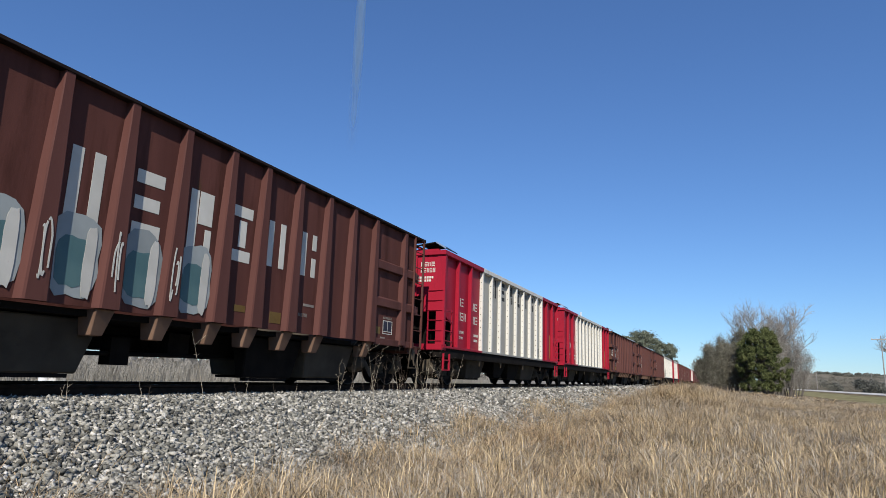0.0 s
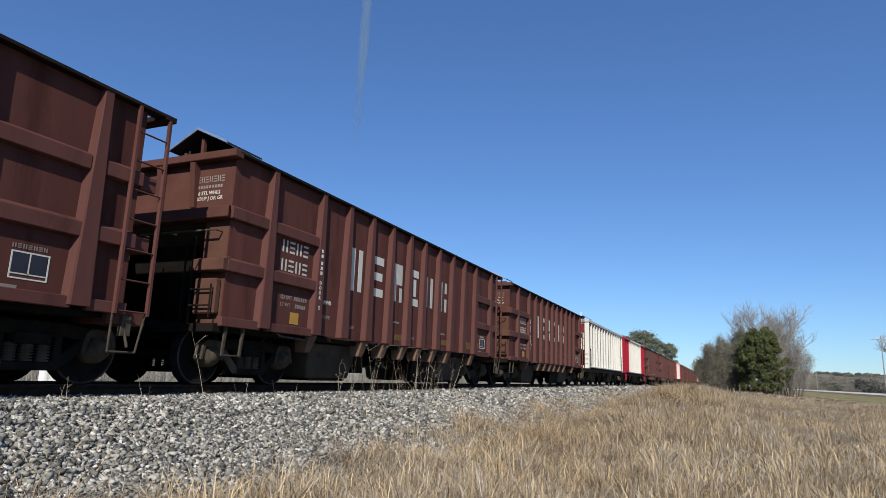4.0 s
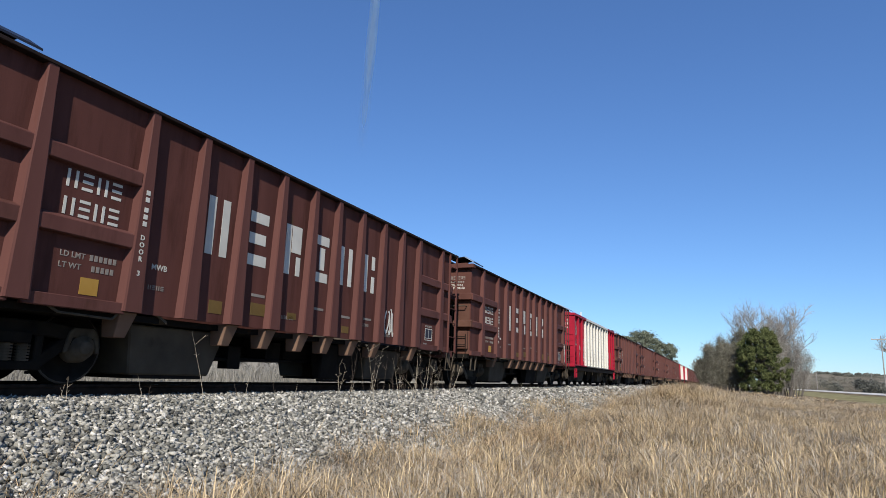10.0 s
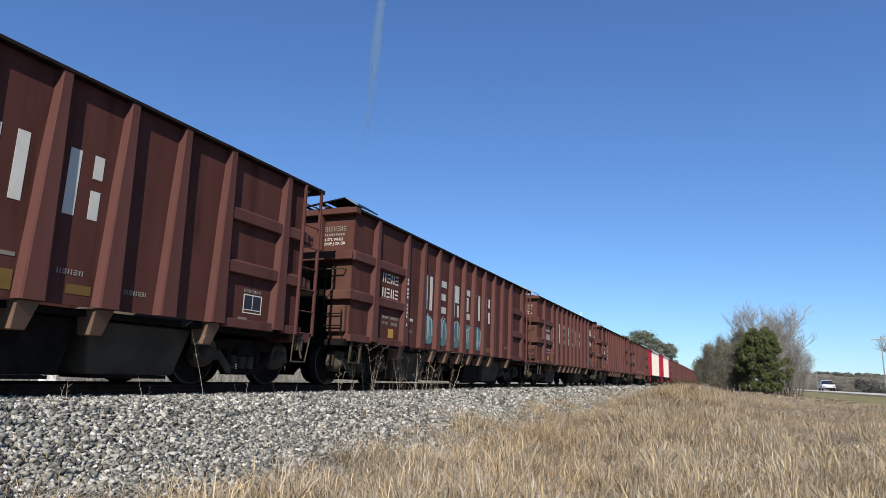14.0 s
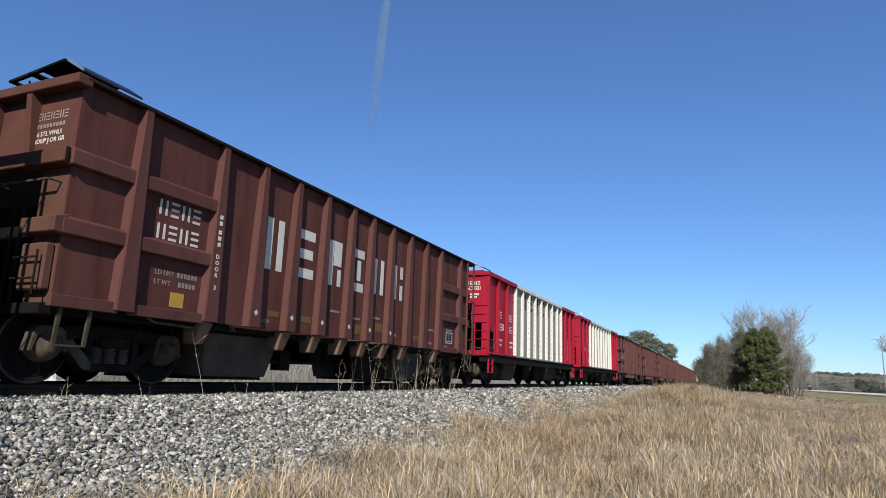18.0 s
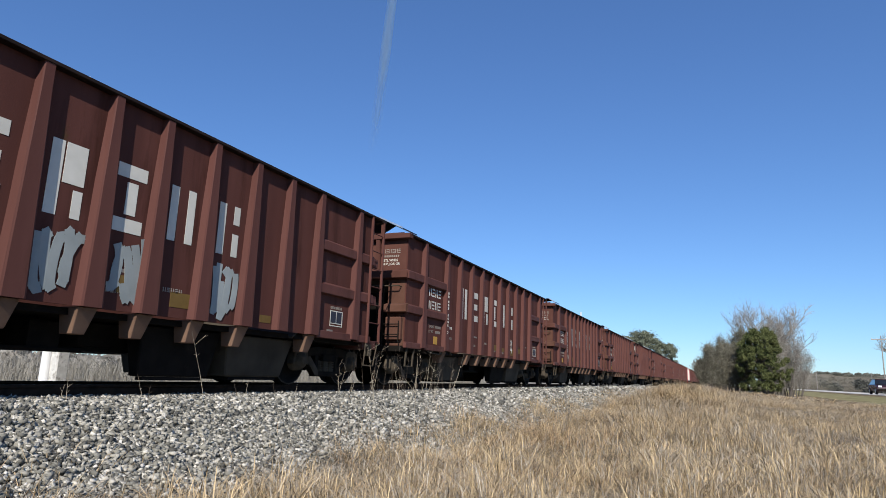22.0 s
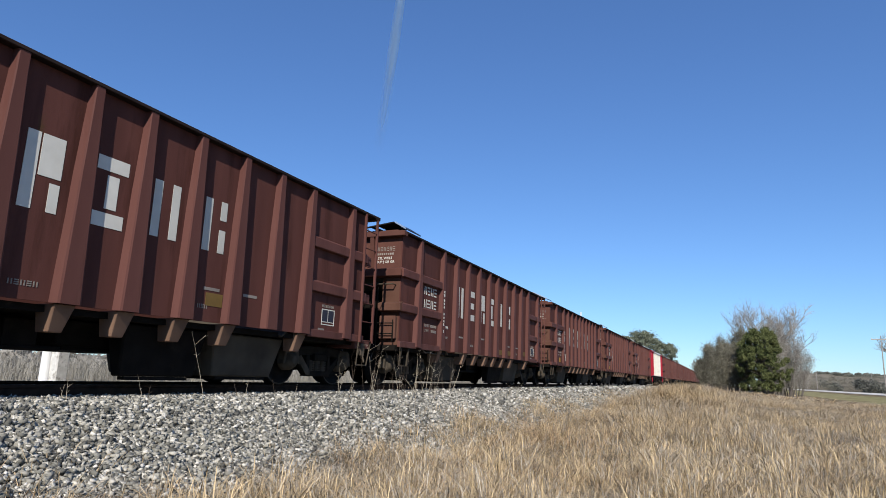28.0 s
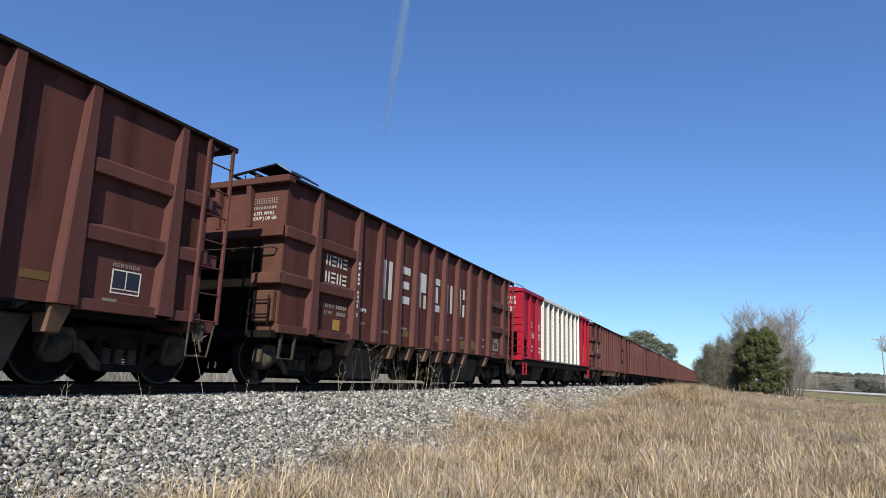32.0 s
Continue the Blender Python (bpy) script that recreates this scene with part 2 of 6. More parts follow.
ROADM = material("pale_worn_asphalt", (0.52, 0.50, 0.455), (0.64, 0.61, 0.56), 0.8, 0.95, vary=0, bump=0.4, fine=50, spec=0.03, matte=True)
GRAVEL = material("pale_gravel_lane", (0.30, 0.285, 0.26), (0.42, 0.40, 0.37), 1.5, 0.95, vary=0, bump=0.8, fine=30, matte=True)
VERGE = material("winter_green_verge", (0.21, 0.195, 0.095), (0.31, 0.275, 0.155), 0.7, 0.95, vary=0, bump=0.6, fine=20, matte=True)
POLEWHITE = material("white_painted_steel", (0.72, 0.73, 0.74), (0.80, 0.81, 0.82), 2.0, 0.4, bump=0.03)
CONCRETE = material("rough_whitewashed_concrete", (0.55, 0.54, 0.51), (0.72, 0.71, 0.68), 9.0, 0.9, grime=(0.30, 0.285, 0.26), grime_scale=7, grime_at=0.52, bump=0.9, fine=25)
TIMBERPOLE = material("weathered_pole_timber", (0.24, 0.22, 0.20), (0.34, 0.31, 0.28), 4.0, 0.95, stretch=(1, 1, 0.2), bump=0.4)
CARWHITE = material("white_car_paint", (0.70, 0.71, 0.72), (0.76, 0.77, 0.78), 1.0, 0.25, vary=0, bump=0, spec=0.5)
CARDARK = material("dark_car_paint", (0.040, 0.014, 0.018), (0.055, 0.018, 0.023), 1.0, 0.2, vary=0, bump=0, spec=0.5)
GLASSDARK = material("tinted_car_glass", (0.012, 0.014, 0.016), (0.02, 0.022, 0.024), 1.0, 0.08, vary=0, bump=0, spec=0.6)
RUBBER = material("black_rubber", (0.015, 0.015, 0.015), (0.028, 0.027, 0.026), 9.0, 0.9, bump=0.2)


def vapour():
    """Thin white ice cloud, let through by most light and softly ragged at its edges."""
    m = bpy.data.materials.new("contrail_vapour")
    m.use_nodes = True
    nt = m.node_tree
    nt.nodes.remove(nt.nodes["Principled BSDF"])
    out = nt.nodes["Material Output"]
    tc = nt.nodes.new("ShaderNodeTexCoord")
    sep = nt.nodes.new("ShaderNodeSeparateXYZ")
    nt.links.new(tc.outputs["Generated"], sep.inputs[0])

    def math_node(op, a, b=None):
        k = nt.nodes.new("ShaderNodeMath")
        k.operation = op
        for i, v in enumerate((a, b)):
            if v is None:
                continue
            if isinstance(v, (int, float)):
                k.inputs[i].default_value = v
            else:
                nt.links.new(v, k.inputs[i])
        return k.outputs[0]

    across = math_node("SUBTRACT", 1.0, math_node("MULTIPLY", math_node("ABSOLUTE", math_node("SUBTRACT", sep.outputs["X"], 0.5)), 2.0))
    across = math_node("POWER", across, 1.25)

    def fade(a, b):
        k = nt.nodes.new("ShaderNodeMapRange")
        k.interpolation_type = "SMOOTHSTEP"
        k.inputs["From Min"].default_value, k.inputs["From Max"].default_value = a, b
        nt.links.new(sep.outputs["Y"], k.inputs[0])
        return k.outputs[0]

    along = math_node("ADD", math_node("MULTIPLY", fade(0.02, 0.35), 0.30), math_node("MULTIPLY", fade(0.36, 0.66), 0.62))
    n = nt.nodes.new("ShaderNodeTexNoise")
    mp = nt.nodes.new("ShaderNodeMapping")
    mp.inputs["Scale"].default_value = (1.0, 3.0, 1.0)
    nt.links.new(tc.outputs["Generated"], mp.inputs[0])
    nt.links.new(mp.outputs[0], n.inputs["Vector"])
    n.inputs["Scale"].default_value, n.inputs["Detail"].default_value = 1.5, 5.0
    soft = math_node("MULTIPLY", math_node("MULTIPLY", across, along), math_node("ADD", 0.45, math_node("MULTIPLY", n.outputs["Fac"], 2.1)))
    clear, white, mix = nt.nodes.new("ShaderNodeBsdfTransparent"), nt.nodes.new("ShaderNodeBsdfTranslucent"), nt.nodes.new("ShaderNodeMixShader")
    white.inputs[0].default_value = (0.95, 0.95, 0.95, 1)
    nt.links.new(soft, mix.inputs[0])
    nt.links.new(clear.outputs[0], mix.inputs[1])
    nt.links.new(white.outputs[0], mix.inputs[2])
    nt.links.new(mix.outputs[0], out.inputs[0])
    return m


VAPOUR = vapour()


# ---- mesh tools ----
def mesh_of(name, verts, faces, mat, smooth=False):
    me = bpy.data.meshes.new(name)
    me.from_pydata([tuple(v) for v in verts], [], faces)
    me.materials.append(mat)
    if smooth:
        me.polygons.foreach_set("use_smooth", [True] * len(me.polygons))
    me.update()
    return me


BOXF = [(0, 3, 2, 1), (4, 5, 6, 7), (0, 1, 5, 4), (1, 2, 6, 5), (2, 3, 7, 6), (3, 0, 4, 7)]


class Build:
    """Gathers solids into one mesh."""

    def __init__(self):
        self.v, self.f = [], []

    def hexa(self, low, high):
        """A solid between two four-cornered rings."""
        k = len(self.v)
        self.v += list(low) + list(high)
        self.f += [tuple(i + k for i in q) for q in BOXF]
        return self

    def box(self, x0, x1, y0, y1, z0, z1):
        return self.hexa([(x0, y0, z0), (x1, y0, z0), (x1, y1, z0), (x0, y1, z0)], [(x0, y0, z1), (x1, y0, z1), (x1, y1, z1), (x0, y1, z1)])

    def prism(self, outline, axis, a, b):
        """An outline pushed along an axis from a to b."""
        k, n = len(self.v), len(outline)
        for d in (a, b):
            for p, q in outline:
                self.v.append({"x": (d, p, q), "y": (p, d, q), "z": (p, q, d)}[axis])
        self.f.append(tuple(range(k + n - 1, k - 1, -1)))
        self.f.append(tuple(range(k + n, k + 2 * n)))
        for i in range(n):
            j = (i + 1) % n
            self.f.append((k + i, k + j, k + n + j, k + n + i))
        return self

    def rod(self, p, q, r0, r1=None, n=8):
        r1 = r0 if r1 is None else r1
        p, q = Vector(p), Vector(q)
        m = (q - p).to_track_quat("Z", "Y").to_matrix()
        k = len(self.v)
        for c, r in ((p, r0), (q, r1)):
            for i in range(n):
                a = 2 * math.pi * i / n
                self.v.append(tuple(c + m @ Vector((r * math.cos(a), r * math.sin(a), 0))))
        self.f.append(tuple(range(k + n - 1, k - 1, -1)))
        self.f.append(tuple(range(k + n, k + 2 * n)))
        for i in range(n):
            j = (i + 1) % n
            self.f.append((k + i, k + j, k + n + j, k + n + i))
        return self

    def turned(self, profile, centre, n=28):
        """A ring profile of (radius, y) turned round the y axis through centre."""
        k, m = len(self.v), len(profile)
        for i in range(n):
            a = 2 * math.pi * i / n
            for r, y in profile:
                self.v.append((centre[0] + r * math.cos(a), centre[1] + y, centre[2] + r * math.sin(a)))
        for i in range(n):
            j = (i + 1) % n
            for p in range(m - 1):
                self.f.append((k + i * m + p, k + i * m + p + 1, k + j * m + p + 1, k + j * m + p))
        return self

    def mesh(self, name, mat, bevel=0.0, smooth=False):
        if not bevel:
            bm = bmesh.new()
            me = mesh_of(name, self.v, self.f, mat)
            bm.from_mesh(me)
            bmesh.ops.recalc_face_normals(bm, faces=bm.faces)
            bm.to_mesh(me)
            bm.free()
            if smooth:
                me.polygons.foreach_set("use_smooth", [True] * len(me.polygons))
            return me
        me = mesh_of(name, self.v, self.f, mat)
        bm = bmesh.new()
        bm.from_mesh(me)
        bmesh.ops.recalc_face_normals(bm, faces=bm.faces)
        bmesh.ops.bevel(bm, geom=list(bm.edges), offset=bevel, segments=1, affect="EDGES", clamp_overlap=True)
        bm.to_mesh(me)
        bm.free()
        return me


def part(name, me, parent, label="", at=None):
    ob = new(name, me)
    ob.parent = parent
    if at is not None:
        ob.matrix_basis = at
    if label:
        tagged(ob, label)
    return ob


def thing(name, label, category, group="", kind="", at=None):
    ob = tagged(new(name), label, category, group, kind)
    ob.empty_display_size = 0.2
    if at is not None:
        ob.matrix_basis = at
    return ob


def words(text, size, mat, bold=0.0):
    """A word as a thin mesh in its own xy plane."""
    c = bpy.data.curves.new("words", "FONT")
    c.body, c.size, c.align_x, c.align_y, c.extrude, c.offset = text, size, "CENTER", "CENTER", 0.003, bold
    c.resolution_u = 2
    o = bpy.data.objects.new("words", c)
    scene.collection.objects.link(o)
    me = bpy.data.meshes.new_from_object(o)
    bpy.data.objects.remove(o)
    bpy.data.curves.remove(c)
    me.materials.clear()
    me.materials.append(mat)
    return me


SIDE = Matrix(((1, 0, 0, 0), (0, 0, -1, 0), (0, 1, 0, 0), (0, 0, 0, 1)))       # xy plane turned to face the camera's side (-y)
FRONT = Matrix(((0, 0, -1, 0), (-1, 0, 0, 0), (0, 1, 0, 0), (0, 0, 0, 1)))     # xy plane turned to face the leading end (-x)


# ---- the train ----
AXLES = (0.40, 2.18, 11.02, 12.80)      # axle places behind a car's leading corner
WHEEL_R = 0.457
CAR_LONG, PITCH = 13.08, 14.386
HALF = 1.60                             # half a car's width over the posts
WALL = 1.495                            # half the width over the side sheets
RIM = 3.62
FOOT = 0.92                             # bottom of the side sheets


def wheel_meshes():
    """One wheel for each side, with its bright outer rim, and the axle between them."""
    pair = []
    for s in (-1, 1):
        w = Build().turned([(0.05, s * 0.70), (0.14, s * 0.69), (0.33, s * 0.735), (0.375, s * 0.685), (WHEEL_R + 0.022, s * 0.690), (WHEEL_R + 0.026, s * 0.715), (WHEEL_R + 0.002, s * 0.735),
                            (WHEEL_R - 0.006, s * 0.825), (0.425, s * 0.829), (0.385, s * 0.828), (0.345, s * 0.775), (0.15, s * 0.80), (0.12, s * 0.83), (0.05, s * 0.83)], (0, 0, 0), 24)
        me = w.mesh("wheel", WHEEL, smooth=True)
        me.materials.append(TREAD)
        for q in me.polygons:
            r = math.hypot(q.center.x, q.center.z)
            if r > 0.41 and abs(q.center.y) > 0.80:
                q.material_index = 1
        pair.append(me)
    return pair, Build().rod((0, -1.02, 0), (0, 1.02, 0), 0.075, n=12).mesh("axle", CAST, smooth=True)


WHEELSET = wheel_meshes()


def truck_meshes():
    """The parts of one two-axle truck, centred on its bolster, for the side s."""
    half = 0.89
    out = []
    for s in (-1, 1):
        y0, y1 = sorted((s * 0.93, s * 1.07))
        frame_ = Build()
        upper = [(-half - 0.17, 0.58), (-half - 0.13, 0.66), (-0.42, 0.74), (0.42, 0.74), (half + 0.13, 0.66), (half + 0.17, 0.58), (half + 0.13, 0.50),
                 (0.44, 0.57), (-0.44, 0.57), (-half - 0.13, 0.50)]
        frame_.prism(upper, "y", y0, y1)
        for d in (-1, 1):
            frame_.prism([(d * 0.62, 0.545), (d * 0.82, 0.535), (d * 0.40, 0.20), (d * 0.26, 0.26)], "y", y0, y1)
            frame_.box(*sorted((d * 0.30, d * 0.40)), y0, y1, 0.24, 0.58)
        frame_.prism([(-0.42, 0.17), (0.42, 0.17), (0.36, 0.27), (-0.36, 0.27)], "y", y0, y1)
        springs = []
        for i in (-0.2, -0.0, 0.2):
            sp = Build()
            for k in range(6):
                z = 0.275 + k * 0.033
                sp.rod((i, s * 1.0, z), (i, s * 1.0, z + 0.020), 0.082, n=12)
            sp.rod((i, s * 1.0, 0.27), (i, s * 1.0, 0.48), 0.055, n=10)
            springs.append(sp.mesh("spring", CAP))
        out.append((frame_.mesh("side_frame", CAST, bevel=0.012), springs))
    bolster = Build().box(-0.22, 0.22, -1.12, 1.12, 0.47, 0.60).box(-0.25, 0.25, -0.5, 0.5, 0.60, 0.78)
    caps = []
    for s in (-1, 1):
        c = Build().turned([(0.0, s * 1.17), (0.07, s * 1.17), (0.09, s * 1.155), (0.10, s * 1.12), (0.145, s * 1.115), (0.155, s * 1.04), (0.185, s * 1.03), (0.19, s * 0.9)],
                           (0, 0, WHEEL_R), 18)
        adapter = Build().prism([(-0.25, WHEEL_R - 0.07), (-0.20, WHEEL_R + 0.18), (-0.13, WHEEL_R + 0.24), (0.13, WHEEL_R + 0.24), (0.20, WHEEL_R + 0.18), (0.25, WHEEL_R - 0.07),
                                 (0.195, WHEEL_R - 0.07), (0.14, WHEEL_R + 0.12), (-0.14, WHEEL_R + 0.12), (-0.195, WHEEL_R - 0.07)], "y", *sorted((s * 0.93, s * 1.09)))
        caps.append((c.mesh("bearing_cap", CAP, smooth=True), adapter.mesh("bearing_adapter", CAP, bevel=0.01)))
    # Pale strap over the side frame's diagonal leg, painting the sun on it.
    arm = Build().prism([(-0.74, 0.52), (-0.60, 0.56), (-0.30, 0.28), (-0.30, 0.18), (-0.42, 0.20)], "y", -1.085, -1.072).mesh("frame_arm", CAP, bevel=0.005)
    shoe = Build().prism([(-0.40, 0.28), (-0.32, 0.30), (-0.33, 0.60), (-0.39, 0.62)], "y", -0.84, -0.70).rod((-0.4, -0.8, 0.40), (0.4, -0.8, 0.40), 0.04)
    return out, bolster.mesh("bolster", CAST, bevel=0.01), caps, shoe.mesh("brake_beam", CAST), arm


TRUCK = truck_meshes()


def running_gear(car):
    """Two trucks, four wheelsets and both couplers under a car."""
    frames, bolster, caps, shoe, arm = TRUCK
    for c in ((AXLES[0] + AXLES[1]) / 2, (AXLES[2] + AXLES[3]) / 2):
        at = pose(c, 0, 0)
        b = part("truck_bolster", bolster, car, "", at)
        for (fr, springs), cp in zip(frames, caps):
            sf = part("truck_side_frame", fr, car, "cast steel side frame, darkened for undercar shade", at)
            for sp in springs:
                part("spring", sp, sf)
            for d in (-0.89, 0.89):
                part("bearing_adapter", cp[1], sf, "", pose(d, 0, 0))
                part("bearing_cap", cp[0], sf, "pale dusty bearing cap", pose(d, 0, 0))
        part("brake_beam", shoe, car, "", at)
        part("frame_arm", arm, car, "pale strap for the sunlit side frame leg", at)
    for a in AXLES:
        w = part("wheelset", WHEELSET[1], car, "dark steel wheelset", pose(a, 0, WHEEL_R))
        for me in WHEELSET[0]:
            part("wheel", me, w, "dark steel wheel with a worn rim")
    for x, d in ((0.0, -1), (CAR_LONG, 1)):
        part("coupler", COUPLER, car, "rusty cast steel coupler", pose(x, 0, 0, rz=0 if d < 0 else 180))
        part("air_hose", HOSE, car, "black rubber air hose", pose(x, 0, 0, rz=0 if d < 0 else 180))


def coupler_meshes():
    c = Build().box(-0.35, 0.6, -0.09, 0.09, 0.75, 0.93)
    c.prism([(-0.60, -0.16), (-0.66, 0.02), (-0.60, 0.16), (-0.42, 0.17), (-0.33, 0.09), (-0.33, -0.09), (-0.45, -0.04), (-0.50, -0.13)], "z", 0.70, 0.98)
    h = Build()
    pts = [(-0.02, 0.30, 0.80), (-0.20, 0.32, 0.72), (-0.34, 0.26, 0.52), (-0.48, 0.14, 0.40), (-0.63, 0.05, 0.38)]
    for p, q in zip(pts, pts[1:]):
        h.rod(p, q, 0.028)
    return c.mesh("coupler", CAST, bevel=0.015), h.mesh("air_hose", RUBBER)


COUPLER, HOSE = coupler_meshes()


def solar_rack(car, kind, paint, RIM):
    """The small raised solar rack on the leading end; kind 0 is closed like a gable, kind 1 has one side folded open."""
    m = Build().box(0.05, 0.13, -1.36, -0.24, RIM, RIM + 0.06).box(0.62, 0.70, -1.36, -0.24, RIM, RIM + 0.06)
    for y in (-1.2, -0.75, -0.4):
        m.box(0.06, 0.12, y - 0.03, y + 0.03, RIM - 0.12, RIM + 0.02 + (0.30 if kind == 0 else 0.10) * max(0, 1 - abs(y + 0.75) / 0.5))
    rack = part("solar_rack", m.mesh("solar_rack", paint), car, "steel rack with small solar panels")

    def slab(a, b, mat, name, x0=-0.06, x1=0.80, t=0.03):
        (ya, za), (yb, zb) = a, b
        return Build().prism([(ya, za), (yb, zb), (yb, zb + t), (ya, za + t)], "x", x0, x1).mesh(name, mat)

    ridge, near, far = ((-0.74, RIM + 0.42), (-1.36, RIM + 0.13), (-0.16, RIM + 0.12)) if kind == 0 else ((-1.32, RIM + 0.20), (-1.60, RIM + 0.03), (0, 0))
    p = part("solar_panel", slab(ridge, near, CELL, "solar_panel"), rack, "dark glass solar panel")
    part("panel_edge", Build().prism([(ridge[0], ridge[1] + 0.004), (near[0] - 0.02, near[1] - 0.004), (near[0] - 0.02, near[1] + 0.04), (ridge[0], ridge[1] + 0.045)], "x", -0.075, -0.055).mesh("panel_edge", FRAMEMETAL), rack)
    if kind == 0:
        part("solar_panel", slab(far, (ridge[0] + 0.002, ridge[1]), CELL, "solar_panel"), rack, "dark glass solar panel")
        part("panel_edge", Build().prism([(far[0] + 0.02, far[1] - 0.004), (ridge[0] + 0.002, ridge[1] + 0.004), (ridge[0] + 0.002, ridge[1] + 0.045), (far[0] + 0.02, far[1] + 0.04)], "x", -0.075, -0.055).mesh("panel_edge", FRAMEMETAL), rack)
    else:
        fold = Build()
        y0, y1, z = -0.30, -1.30, RIM + 0.04
        for a, b in ((y0, y0 - 0.05), (-0.66, -0.74), (-0.86, y1)):
            fold.hexa([(-0.1, b, z + 0.12 * (-b)), (0.7, b, z + 0.12 * (-b)), (0.7, a, z + 0.12 * (-a)), (-0.1, a, z + 0.12 * (-a))],
                      [(-0.1, b, z + 0.03 + 0.12 * (-b)), (0.7, b, z + 0.03 + 0.12 * (-b)), (0.7, a, z + 0.03 + 0.12 * (-a)), (-0.1, a, z + 0.03 + 0.12 * (-a))])
        for x0 in (-0.1, 0.65):
            fold.hexa([(x0, y1, z + 0.156), (x0 + 0.05, y1, z + 0.156), (x0 + 0.05, y0, z + 0.036), (x0, y0, z + 0.036)],
                      [(x0, y1, z + 0.187), (x0 + 0.05, y1, z + 0.187), (x0 + 0.05, y0, z + 0.067), (x0, y0, z + 0.067)])
        part("folded_frame", fold.mesh("folded_frame", BLACK), rack, "empty dark panel frame folded open")
    w = Build()
    pts = [(0.0, -0.55, RIM + 0.1), (-0.03, -0.62, RIM - 0.1), (-0.03, -0.75, RIM - 0.25), (-0.02, -0.70, RIM - 0.36)]
    for a, b in zip(pts, pts[1:]):
        w.rod(a, b, 0.012, n=6)
    part("cable", w.mesh("cable", RUBBER), rack)


BROWN_RIBS = (0.96, 2.42, 3.37, 4.30, 5.22, 6.155, 6.975, 7.89, 8.835, 9.74, 10.67, 12.07)
TAIL = 12.72                             # where the side sheets of a brown car stop
BROWN_FEET = (1, 3, 4, 5, 6, 7, 8, 10)


def brown_rib(s):
    """A hollow-pressed post that widens downwards, on the side s."""
    top = RIM - 0.05
    rows = [(top, 0.064, 0.076), (3.30, 0.066, 0.086), (2.45, 0.096, 0.132), (1.95, 0.108, 0.146), (1.5, 0.124, 0.166), (FOOT, 0.142, 0.190)]
    verts, faces = [], []
    for z, o, i in rows:
        for x, d in ((-i, WALL - 0.005), (-o * 1.04, HALF - 0.014), (-o * 0.86, HALF), (o * 0.86, HALF), (o * 1.04, HALF - 0.014), (i, WALL - 0.005)):
            verts.append((x, s * d, z))
    for r in range(len(rows) - 1):
        for c in range(5):
            faces.append((r * 6 + c, r * 6 + c + 1, r * 6 + c + 7, r * 6 + c + 6))
    faces += [tuple(range(6)), tuple(range(len(verts) - 6, len(verts)))]
    me = mesh_of("side_post", verts, faces, BROWN)
    bm = bmesh.new()
    bm.from_mesh(me)
    bmesh.ops.recalc_face_normals(bm, faces=bm.faces)
    bm.to_mesh(me)
    bm.free()
    foot = Build().hexa([(-0.09, s * 1.20, 0.60), (-0.085, s * 1.41, 0.60), (0.085, s * 1.41, 0.60), (0.09, s * 1.20, 0.60)],
                        [(-0.135, s * 1.20, FOOT - 0.004), (-0.13, s * 1.53, FOOT - 0.004), (0.13, s * 1.53, FOOT - 0.004), (0.135, s * 1.20, FOOT - 0.004)])
    return me, foot.mesh("post_foot", TAN, bevel=0.008)


def hopper_chutes(car, spans, dark):
    """Discharge chutes under the car: x range, slope of the ends, paint, bottom, and the range across."""
    for (x0, x1, slope, mat, z0, y0, y1) in spans:
        m = Build().hexa([(x0 + slope, y0 + 0.12, z0), (x1 - slope, y0 + 0.12, z0), (x1 - slope, y1 - 0.06, z0), (x0 + slope, y1 - 0.06, z0)],
                         [(x0, y0, 0.80), (x1, y0, 0.80), (x1, y1, 0.80), (x0, y1, 0.80)])
        part("hopper_chute", m.mesh("hopper_chute", mat, bevel=0.02), car, "steel discharge chute in dark undercar shade tones")
        g = Build().box(x0 + slope + 0.1, x1 - slope - 0.1, y0 + 0.14, y1 - 0.08, z0 - 0.05, z0 - 0.003)
        part("chute_gate", g.mesh("chute_gate", dark), car)


